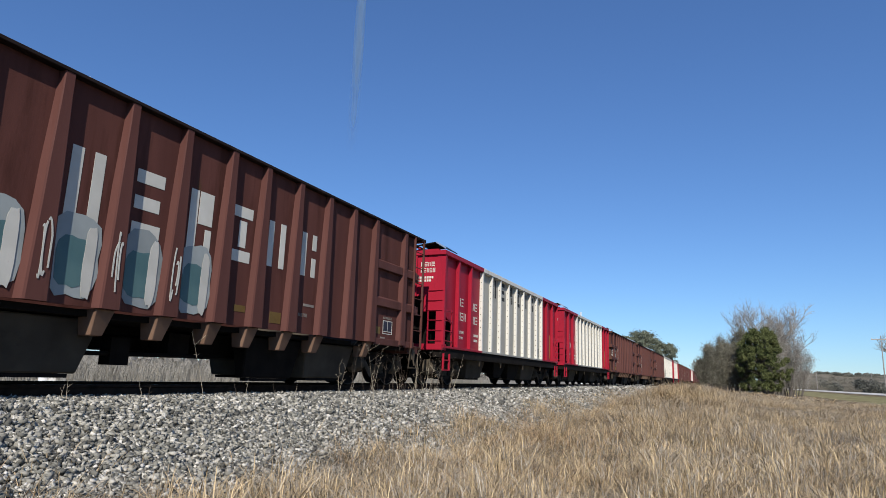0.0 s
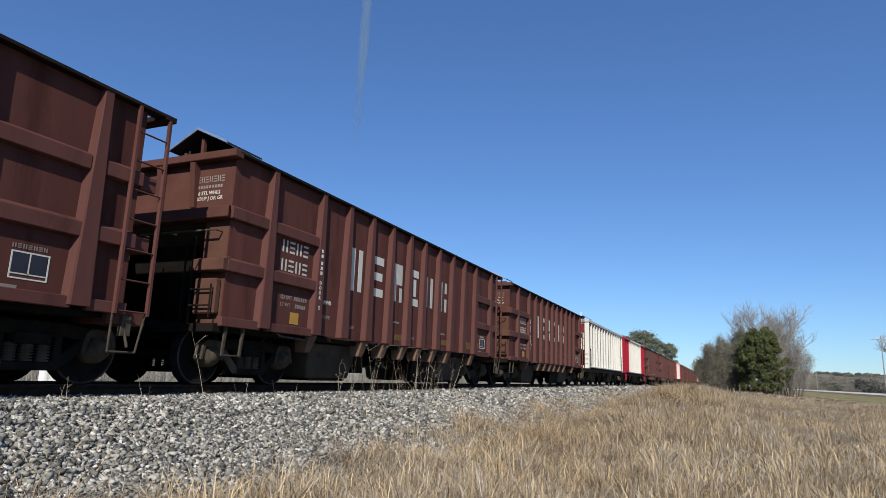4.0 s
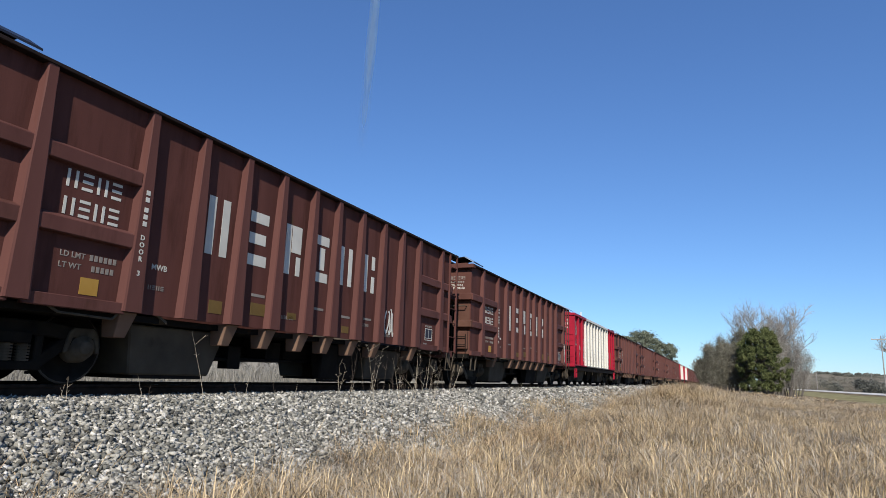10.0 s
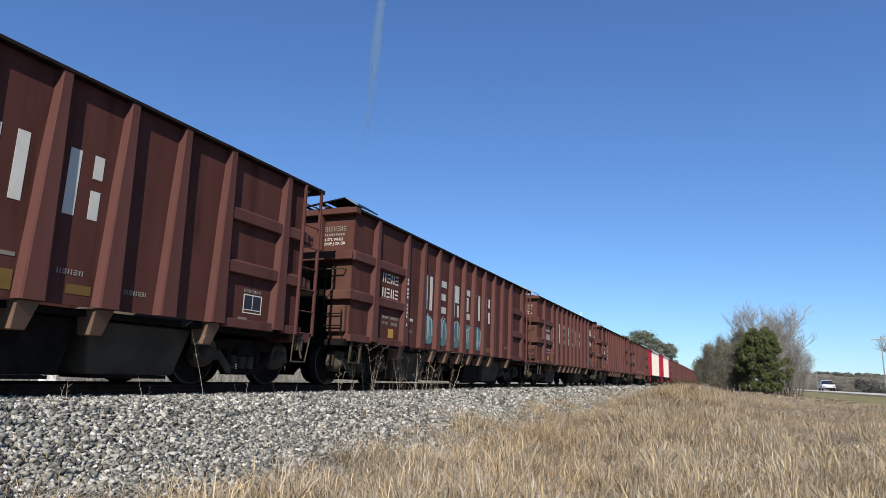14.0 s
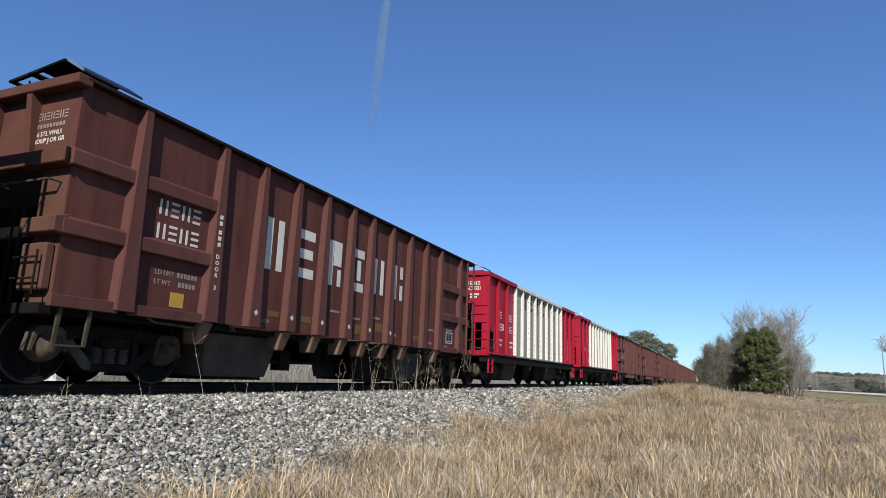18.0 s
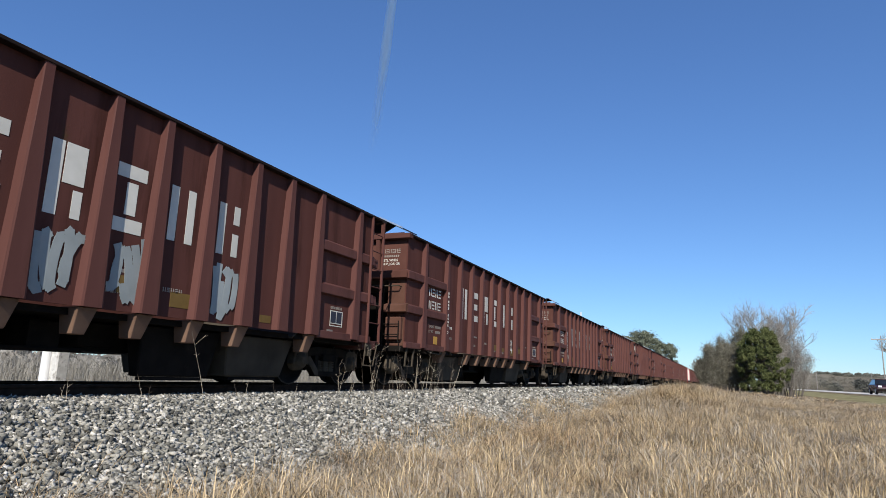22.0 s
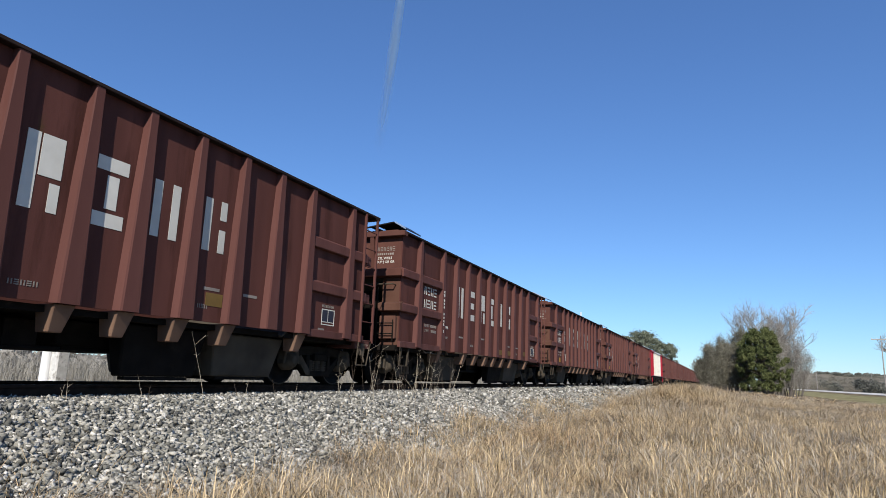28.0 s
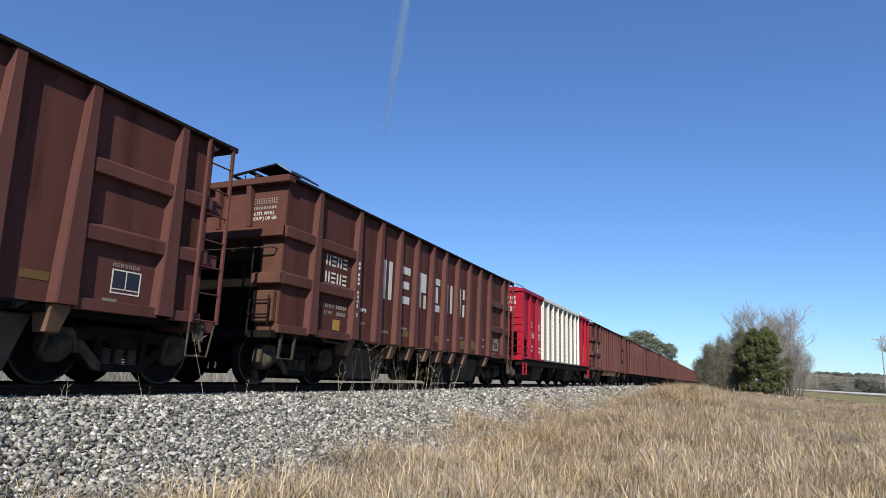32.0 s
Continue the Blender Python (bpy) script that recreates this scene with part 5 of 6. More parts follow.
def bed_height(y):
    """Cross-section of the ballast bed: y from the camera's line."""
    d = np.abs(y - TRACK)
    return np.where(d < 1.95, -0.17, np.maximum(-0.17 - (d - 1.95) * 0.345, GROUND - 0.12))


def stone_shapes(count):
    """Angular chips: a flattened block with every corner knocked in or out, some corners cut off."""
    v = np.array([(-1, -1, -1), (1, -1, -1), (1, 1, -1), (-1, 1, -1), (-1, -1, 1), (1, -1, 1), (1, 1, 1), (-1, 1, 1)]) * 0.62
    f = np.array([(0, 3, 2), (0, 2, 1), (4, 5, 6), (4, 6, 7), (0, 1, 5), (0, 5, 4), (1, 2, 6), (1, 6, 5), (2, 3, 7), (2, 7, 6), (3, 0, 4), (3, 4, 7)])
    shapes = []
    for _ in range(count):
        s = v * RNG.uniform(0.55, 1.25, (8, 1)) * np.array((RNG.uniform(0.9, 1.45), RNG.uniform(0.7, 1.1), RNG.uniform(0.45, 0.8)))
        shapes.append(s + RNG.normal(0, 0.10, (8, 3)))
    return shapes, f


def turns(n):
    """n random rotation matrices."""
    q = RNG.normal(size=(n, 4))
    q /= np.linalg.norm(q, axis=1)[:, None]
    w, x, y, z = q.T
    return np.stack([np.stack([1 - 2 * (y * y + z * z), 2 * (x * y - z * w), 2 * (x * z + y * w)], 1), np.stack([2 * (x * y + z * w), 1 - 2 * (x * x + z * z), 2 * (y * z - x * w)], 1),
                     np.stack([2 * (x * z - y * w), 2 * (y * z + x * w), 1 - 2 * (x * x + y * y)], 1)], 1)


def big_mesh(name, verts, faces, mat, smooth=False):
    """A mesh from arrays; all faces have the same number of corners."""
    me = bpy.data.meshes.new(name)
    n, k = faces.shape
    me.vertices.add(len(verts))
    me.vertices.foreach_set("co", np.ascontiguousarray(verts, dtype=np.float32).ravel())
    me.loops.add(n * k)
    me.loops.foreach_set("vertex_index", faces.ravel().astype(np.int32))
    me.polygons.add(n)
    me.polygons.foreach_set("loop_start", np.arange(0, n * k, k, dtype=np.int32))
    me.polygons.foreach_set("loop_total", np.full(n, k, dtype=np.int32))
    if smooth:
        me.polygons.foreach_set("use_smooth", np.ones(n, dtype=bool))
    me.materials.append(mat)
    me.update(calc_edges=True)
    me.validate()
    return me


def settled(n):
    """n rotations of stones that lie on their broad side, each turned and tipped a little."""
    a, b, c = RNG.uniform(0, 2 * np.pi, n), RNG.normal(0, 0.42, n), RNG.normal(0, 0.42, n)
    z, o, l = np.zeros(n), np.ones(n), np.stack
    spin = l([l([np.cos(a), -np.sin(a), z], 1), l([np.sin(a), np.cos(a), z], 1), l([z, z, o], 1)], 1)
    tip = l([l([np.cos(b), z, np.sin(b)], 1), l([z, o, z], 1), l([-np.sin(b), z, np.cos(b)], 1)], 1)
    roll = l([l([o, z, z], 1), l([z, np.cos(c), -np.sin(c)], 1), l([z, np.sin(c), np.cos(c)], 1)], 1)
    return tip @ roll @ spin


def scatter(places, sizes, shapes, faces, mat, name):
    n = len(places)
    pick = RNG.integers(0, len(shapes), n)
    base = np.array(shapes)[pick] * sizes[:, None, None]
    v = np.einsum("nij,nkj->nki", settled(n), base) + places[:, None, :]
    k = v.shape[1]
    f = (faces[None] + (np.arange(n) * k)[:, None, None]).reshape(-1, faces.shape[1])
    return big_mesh(name, v.reshape(-1, 3), f, mat)


def make_track():
    xs = np.concatenate([np.arange(-60, 60, 0.5), np.arange(60, 1500, 20.0)])
    ys = np.array([TRACK + d for d in (-4.6, -4.07, -3.3, -2.6, -1.95, -1.2, -0.4, 0.4, 1.2, 1.95, 2.6, 3.3, 4.07, 4.6)])
    gx, gy = np.meshgrid(xs, ys, indexing="ij")
    gz = bed_height(gy) + RNG.normal(0, 0.012, gx.shape) - 0.02
    v = np.stack([gx, gy, gz], 2).reshape(-1, 3)
    i, j = np.meshgrid(np.arange(len(xs) - 1), np.arange(len(ys) - 1), indexing="ij")
    a = (i * len(ys) + j).ravel()
    f = np.stack([a, a + len(ys), a + len(ys) + 1, a + 1], 1)
    bed = tagged(new("ballast", big_mesh("ballast", v, f, BED, True)), "bed of grey crushed stone under the track", "ballast", kind="structure")
    shapes, sf = stone_shapes(24)
    # stones: dense on the near shoulder, thinner with distance
    chunks = []
    for x0, x1, per, size in ((-14.0, 2.6, 110, 0.062), (2.6, 8.0, 1400, 0.0270), (8.0, 16.0, 820, 0.033), (16.0, 32.0, 220, 0.050), (32.0, 70.0, 60, 0.08)):
        n = int((x1 - x0) * 3.7 * per)
        px, py = RNG.uniform(x0, x1, n), RNG.uniform(4.05, 7.75, n)
        sz = size * RNG.uniform(0.55, 1.6, n)
        chunks.append((np.stack([px, py, bed_height(py) + RNG.uniform(-0.4, 0.75, n) * sz], 1), sz))
    n = 6000
    px, py = RNG.uniform(2, 22, n), RNG.uniform(7.7, 12.0, n)
    chunks.append((np.stack([px, py, bed_height(py) + 0.005], 1), 0.034 * RNG.uniform(0.7, 1.4, n)))
    places, sizes = np.concatenate([c[0] for c in chunks]), np.concatenate([c[1] for c in chunks])
    ob = new("ballast_stones", scatter(places, sizes, shapes, sf, STONE_M, "ballast_stones"))
    ob.parent = bed
    tagged(ob, "loose grey crushed stones", kind="stuff")
    # ties and rails
    tie = Build().box(-0.115, 0.115, -1.3, 1.3, -0.36, -0.19).mesh("tie", WOOD, bevel=0.012)
    plate = Build().box(-0.10, 0.10, -0.92, -0.57, -0.19, -0.172).box(-0.10, 0.10, 0.57, 0.92, -0.19, -0.172).mesh("tie_plate", RAILSIDE)
    track = thing("track", "single railway track of steel rails on timber ties", "railway track", kind="structure")
    for k in range(115):
        x = -4 + k * 0.52
        t = part("tie", tie, track, "", pose(x, TRACK + 0.03 * math.sin(k * 3.7), 0))
        part("tie_plate", plate, t)
    for s in (-1, 1):
        c = TRACK + s * 0.7525
        prof = [(-0.07, -0.171), (0.07, -0.171), (0.07, -0.160), (0.012, -0.145), (0.009, -0.045), (0.036, -0.036), (0.036, -0.008), (0.028, -0.001), (-0.028, -0.001), (-0.036, -0.008),
                (-0.036, -0.036), (-0.009, -0.045), (-0.012, -0.145), (-0.07, -0.160)]
        part("rail", Build().prism([(c + y, z) for y, z in prof], "x", -60, 1500).mesh("rail", RAILSIDE), track, "dark rusty steel rail")
        part("rail_head", Build().box(-60, 1500, c - 0.026, c + 0.026, -0.0012, 0.0).mesh("rail_head", RAILTOP), track, "worn bright running surface")
    # single stones that can be told apart on the near shoulder
    share = [mesh_of("stone", s * 0.031, [tuple(q) for q in sf.tolist()], STONE_P) for s in shapes]
    r = random.Random(5)
    for k in range(300):
        x, y = r.uniform(3.2, 9.0), r.uniform(4.3, 7.2)
        o = part("stone", share[k % len(share)], bed, "", pose(x, y, float(bed_height(np.array(y))) + 0.018, r.uniform(0, 360), r.uniform(0, 360), r.uniform(0, 360)))


# ---- ground, road and field ----
def ground_height(x, y):
    """The grass rises gently to the road bank; the far side lies a little higher."""
    z = np.full(np.shape(x), GROUND, dtype=float)
    z = z + np.clip((-y - 3.0) / 4.0, 0, 1) * 0.38
    z = z + np.clip((y - 12.6) / 3.0, 0, 1) * 0.22
    z = z + 0.05 * np.sin(x * 0.31 + 1.0) * np.sin(y * 0.43) + 0.03 * np.sin(x * 0.9) * np.cos(y * 1.1 + 0.4)
    flat = np.clip((np.abs(y - TRACK) - 3.6) / 1.2, 0, 1)
    z = z * flat + (GROUND - 0.15) * (1 - flat)
    z = z + np.clip((x - 14.0) / 46.0, 0, 1) * 0.62 * np.clip((y + 5.5) / 3.0, 0, 1) * np.clip((4.6 - y) / 1.5, 0, 1)
    z = z + 0.66 * np.exp(-((x - 33.0) / 10.0) ** 2 - ((y - 1.5) / 2.1) ** 2)
    road = np.clip((np.abs(y + 16.2) - 4.2) / 1.5, 0, 1)
    return z * road + (ROAD_Z - 0.03) * (1 - road)


def make_ground():
    xs = np.concatenate([[-4000, -900, -200], np.arange(-60, 80, 1.0), np.arange(80, 300, 8.0), [300, 400, 600, 900, 1500, 2500, 4500]])
    ys = np.concatenate([[-4500, -1500, -600, -250, -120, -60, -35], np.arange(-25, 26, 0.7), [30, 40, 60, 120, 250, 600, 1500, 4500]])
    gx, gy = np.meshgrid(xs, ys, indexing="ij")
    v = np.stack([gx, gy, ground_height(gx, gy)], 2).reshape(-1, 3)
    i, j = np.meshgrid(np.arange(len(xs) - 1), np.arange(len(ys) - 1), indexing="ij")
    a = (i * len(ys) + j).ravel()
    f = np.stack([a, a + len(ys), a + len(ys) + 1, a + 1], 1)
    tagged(new("ground", big_mesh("ground", v, f, SOIL, True)), "wide flat ground of dry winter grass", "ground", kind="structure")
    road = Build().box(-800, 1800, -19.8, -12.6, ROAD_Z - 0.25, ROAD_Z)
    tagged(new("road", road.mesh("road", ROADM)), "pale grey two-lane asphalt road", "road", kind="structure")
    field = Build().box(-60, 500, 17.0, 75.0, GROUND - 0.1, GROUND + 0.36)
    tagged(new("field", field.mesh("field", FIELD)), "grey winter field behind the track", "field", kind="structure")
    gravel = Build().box(-60, 400, 12.35, 16.95, GROUND - 0.1, -0.52)
    tagged(new("gravel_lane", gravel.mesh("gravel_lane", GRAVEL)), "pale gravel service lane behind the track", "lane", kind="structure")
    vx, vy = np.meshgrid(np.arange(8, 300, 4.0), np.array([-12.6, -11.4, -10.2, -9.1, -8.1, -7.2]), indexing="ij")
    vv = np.stack([vx, vy, ground_height(vx, vy) + np.where((vy > -7.5) | (vy < -12.4), -0.03, 0.02)], 2).reshape(-1, 3)
    i, j = np.meshgrid(np.arange(vx.shape[0] - 1), np.arange(5), indexing="ij")
    a = (i * 6 + j).ravel()
    tagged(new("verge", big_mesh("verge", vv, np.stack([a, a + 6, a + 7, a + 1], 1), VERGE, True)), "short winter-green grass verge beside the road", "verge", kind="structure")
    lane = Build()
    for k in range(60):
        lane.box(-60 + k * 12, -57 + k * 12, -16.26, -16.14, ROAD_Z, ROAD_Z + 0.004)
    tagged(new("lane_marking", lane.mesh("lane_marking", YELLOW)), "broken yellow centre line", "road marking", kind="structure")


def blades(x, y, z, height, width, lean, bow, wind=None):
    """Grass blades, each a bent ribbon of three cross-sections, at the places given; wind turns neighbours alike."""
    n = len(x)
    a = RNG.uniform(0, 2 * np.pi, n) if wind is None else wind + RNG.normal(0, 1.7, n)
    d = np.stack([np.cos(a), np.sin(a)], 1)
    side = np.stack([-d[:, 1], d[:, 0]], 1)
    base = np.stack([x, y], 1)
    out = np.zeros((n, 5, 3))
    l1, l2 = (lean * height)[:, None] * d, ((lean + bow) * height)[:, None] * d
    w = width[:, None] * side / 2
    out[:, 0, :2], out[:, 1, :2] = base - w, base + w
    out[:, 2, :2], out[:, 3, :2] = base + l1 * 0.55 - w * 0.8, base + l1 * 0.55 + w * 0.8
    out[:, 4, :2] = base + l2
    out[:, 0:2, 2] = z[:, None]
    out[:, 2:4, 2] = (z + height * 0.6)[:, None]
    out[:, 4, 2] = z + height * np.sqrt(np.clip(1 - 0.35 * (lean + bow) ** 2, 0.15, 1))
    f = np.array([(0, 1, 3), (0, 3, 2), (2, 3, 4)])
    faces = (f[None] + (np.arange(n) * 5)[:, None, None]).reshape(-1, 3)
    return out.reshape(-1, 3), faces


def arches(x, y, z, height, width, lean, way):
    """Long straws that rise, lean over and droop: ribbons of four cross-sections and a tip."""
    n = len(x)
    d = np.stack([np.cos(way), np.sin(way)], 1)
    side = np.stack([-d[:, 1], d[:, 0]], 1) * width[:, None] / 2
    out = np.zeros((n, 9, 3))
    for k, (u, w, share) in enumerate(((0.0, 0.0, 1.0), (0.10, 0.42, 0.95), (0.34, 0.78, 0.75), (0.70, 1.0, 0.5))):
        c = np.stack([x, y], 1) + d * (u * lean * height)[:, None]
        out[:, 2 * k, :2], out[:, 2 * k + 1, :2] = c - side * share, c + side * share
        out[:, 2 * k:2 * k + 2, 2] = (z + w * height * (1 - 0.16 * np.minimum(lean, 2.0) * w))[:, None]
    out[:, 8, :2] = np.stack([x, y], 1) + d * (1.1 * lean * height)[:, None]
    out[:, 8, 2] = z + height * (1.05 - 0.42 * np.minimum(lean, 2.0))
    f = np.array([(0, 1, 3), (0, 3, 2), (2, 3, 5), (2, 5, 4), (4, 5, 7), (4, 7, 6), (6, 7, 8)])
    return out.reshape(-1, 3), (f[None] + (np.arange(n) * 9)[:, None, None]).reshape(-1, 3)


def toe(x):
    """Where the grass meets the stones: an uneven line."""
    return 4.55 + 0.20 * np.sin(x * 0.7 + 0.5) + 0.12 * np.sin(x * 2.1) + np.clip((x - 8.0) * 0.07, 0, 0.5) + np.clip((x - 14.0) * 0.035, 0, 0.9)


def clumpy(x, y):
    return 0.5 + 0.5 * np.sin(x * 1.3 + 2.0 * np.sin(y * 0.9)) * np.sin(y * 1.7 + 1.3 * np.sin(x * 0.8))


def make_grass():
    """Tall dry grass: upright stalks, bent ones, and pale straws lying over them; finer and denser near by."""
    zones = ((-7.0, 3.0, -6.0, 5.6, 90, 0.018, 0.42), (3.0, 9.0, -6.0, 5.6, 1350, 0.0066, 0.40), (9.0, 20.0, -9.0, 6.0, 700, 0.0066, 0.42), (20.0, 46.0, -7.2, 6.4, 420, 0.0085, 0.40), (46.0, 120.0, -6.6, 6.4, 45, 0.034, 0.42))
    for k, (x0, x1, y0, y1, per, width, tall) in enumerate(zones):
        n = int((x1 - x0) * (y1 - y0) * per)
        x, y = RNG.uniform(x0, x1, n), RNG.uniform(y0, y1, n)
        c = clumpy(x, y)
        fringe = np.abs(RNG.normal(0, 0.30, n)) * np.where(RNG.random(n) < 0.25, 1.9, 0.5)
        keep = (RNG.random(n) < np.where(x < 14, 0.30 + 0.70 * c, 0.50 + 0.50 * c)) & (y < toe(x) + fringe - 0.15) & ((np.arctan2(y, x) < 1.05) | (x < 3.0)) & (np.hypot(x, y) > 0.9)
        x, y, c = x[keep], y[keep], c[keep]
        n = len(x)
        wild = 0.5 + 0.5 * np.sin(x * 0.9 + 1.7 * np.sin(y * 0.6 + 2.0)) * np.sin(y * 1.1 + 1.1 * np.sin(x * 0.5))
        h = tall * (0.22 + 0.78 * RNG.random(n) ** 1.6) * (0.36 + 0.62 * c + 0.40 * wild)
        open_side = np.clip((1.6 - y) / 3.0, 0, 1)
        h = h * (1 - 0.30 * open_side)
        bank = np.exp(-((x - 30.0) / 9.0) ** 2 - ((y - 1.9) / 2.1) ** 2)
        h = h * (1 + 0.95 * bank)
        far = np.clip((x - 15.0) / 12.0, 0, 1)
        kind = RNG.random(n)
        lying = kind < 0.42 + 0.2 * wild + 0.12 * open_side
        lean = np.where(lying, RNG.uniform(0.8, 2.6, n), RNG.uniform(0.05, 0.85, n))
        bow = np.where(kind > 0.62, RNG.uniform(0.6, 1.5, n), RNG.uniform(0.05, 0.5, n))
        z = np.maximum(ground_height(x, y), bed_height(y) - 0.02) - 0.01
        wide = width * RNG.uniform(0.45, 1.25, n)
        wind = 2.4 * np.sin(x * 2.3 + 1.9 * np.sin(y * 1.9)) + 1.8 * np.sin(y * 3.1 + x * 1.3)
        warm = np.exp(-((x - 13.0) / 6.0) ** 2 - ((y - 3.4) / 1.9) ** 2)
        ash = np.clip(0.20 + 0.14 * open_side + 0.24 * np.sin(x * 0.62 + 0.4) * np.sin(y * 0.9 + 0.5) + 0.22 * (x < 7.5), 0, 1)
        pick = RNG.random(n)
        russet = pick < (0.07 + 0.26 * warm) * (1 - 0.6 * far)
        dull = ~russet & (pick < 0.22 - 0.20 * far + 0.10 * open_side + 0.26 * warm + 0.08 * np.sin(x * 0.55 + 1.2) * np.sin(y * 0.8))
        grey = ~russet & ~dull & (RNG.random(n) < ash)
        for chosen, mat, label in ((~russet & ~dull & ~grey, STRAW, "tall dry straw-coloured grass beside the track"), (dull, DULL, "dull brown dead grass beside the track"),
                                   (russet, RUSSET, "russet dry grass beside the track"), (grey, ASH, "ash-grey matted dry grass beside the track")):
            hh = h[chosen] * (0.75 if mat is DULL else 1.0)
            v, f = blades(x[chosen], y[chosen], z[chosen], hh, wide[chosen], lean[chosen], bow[chosen], wind[chosen])
            tagged(new("grass", big_mesh("grass", v, f, mat)), label, "grass", kind="stuff")
    # tussocks: fans of long arching straws about a common foot
    for x0, x1, y0, y1, per, count, width in ((3.0, 9.0, -5.0, 5.2, 4.6, 50, 0.0080), (9.0, 20.0, -8.0, 5.6, 2.8, 46, 0.0098)):
        m = int((x1 - x0) * (y1 - y0) * per)
        cx, cy = RNG.uniform(x0, x1, m), RNG.uniform(y0, y1, m)
        keep = (cy < toe(cx) - 0.10) & ((np.arctan2(cy, cx) < 1.05) | (cx < 3.0)) & (np.hypot(cx, cy) > 2.4)
        cx, cy = cx[keep], cy[keep]
        m = len(cx)
        tall = RNG.uniform(0.28, 0.58, m) * (0.55 + 0.7 * clumpy(cx, cy))
        pick = np.repeat(np.arange(m), count)
        n = len(pick)
        a, q = RNG.uniform(0, 2 * np.pi, n), 0.22 * np.sqrt(RNG.random(n))
        x, y = cx[pick] + q * np.cos(a), cy[pick] + q * np.sin(a)
        z = np.maximum(ground_height(x, y), bed_height(y) - 0.02) - 0.01
        lean = RNG.uniform(0.15, 1.7, n) * (0.5 + 0.8 * q / 0.22)
        h = tall[pick] * RNG.uniform(0.45, 1.0, n)
        tone = 0.25 + 0.5 * RNG.random(m)[pick] + RNG.normal(0, 0.34, n)
        for chosen, mat, label in ((tone < 0.56, STRAW, "tussocks of long pale straw"), ((tone >= 0.56) & (tone < 0.76), DULL, "tussocks of dull brown dead grass"), (tone >= 0.76, ASH, "tussocks of ash-grey dead grass")):
            v, f = arches(x[chosen], y[chosen], z[chosen], h[chosen], width * RNG.uniform(0.5, 1.2, int(chosen.sum())), lean[chosen], a[chosen] + RNG.normal(0, 1.1, int(chosen.sum())))
            tagged(new("grass", big_mesh("grass", v, f, mat)), label, "grass", kind="stuff")
    # behind the track
    n = 42000
    x, y = RNG.uniform(4, 50, n), RNG.uniform(17.0, 25.0, n)
    v, f = blades(x, y, np.full(n, GROUND + 0.35), RNG.uniform(0.35, 1.1, n) ** 1.3 * 1.3, RNG.uniform(0.006, 0.016, n), RNG.uniform(0, 0.5, n), RNG.uniform(0.1, 0.5, n))
    tagged(new("grass", big_mesh("grass", v, f, GREYGRASS)), "dry grey grass and weeds behind the track", "grass", kind="stuff")


make_train()
make_track()
make_ground()
make_grass()


# ---- plants ----
def weed(x, y, h, seed, lean=(0.1, 0.0), mat=None, forks=6, thick=0.0042):
    """A dry stem with a few side twigs, standing on the ballast's edge."""
    r = random.Random(seed)
    z0 = max(float(bed_height(np.array(y))), float(ground_height(np.array(x), np.array(y)))) - 0.02
    b = Build()
    p = Vector((0, 0, 0))
    n = 5
    nodes = [p]
    for k in range(n):
        q = p + Vector((lean[0] / n * (1 + 0.25 * r.uniform(-1, 1)) * h, lean[1] / n * h + 0.01 * r.uniform(-1, 1), h / n))
        b.rod(p, q, thick * (1 - k / (n + 1)), thick * (1 - (k + 1) / (n + 1)), n=5)
        p = q
        nodes.append(p)
    for k in range(forks):
        s = nodes[r.randrange(2, n + 1)]
        d = Vector((r.uniform(-1, 1), r.uniform(-1, 1), r.uniform(0.4, 1.2))).normalized() * h * r.uniform(0.08, 0.25)
        b.rod(s, s + d, thick * 0.5, thick * 0.25, n=4)
        for j in range(2):
            e = s + d * r.uniform(0.5, 1)
            b.rod(e, e + Vector((r.uniform(-1, 1), r.uniform(-1, 1), r.uniform(0.2, 1))).normalized() * h * 0.06, thick * 0.35, thick * 0.15, n=4)
    ob = new("weed", b.mesh("weed", mat or WEED))
    ob.location = (x, y, z0)
    return tagged(ob, "thin dry weed stalk at the ballast's edge", "weed", "weeds along the track")


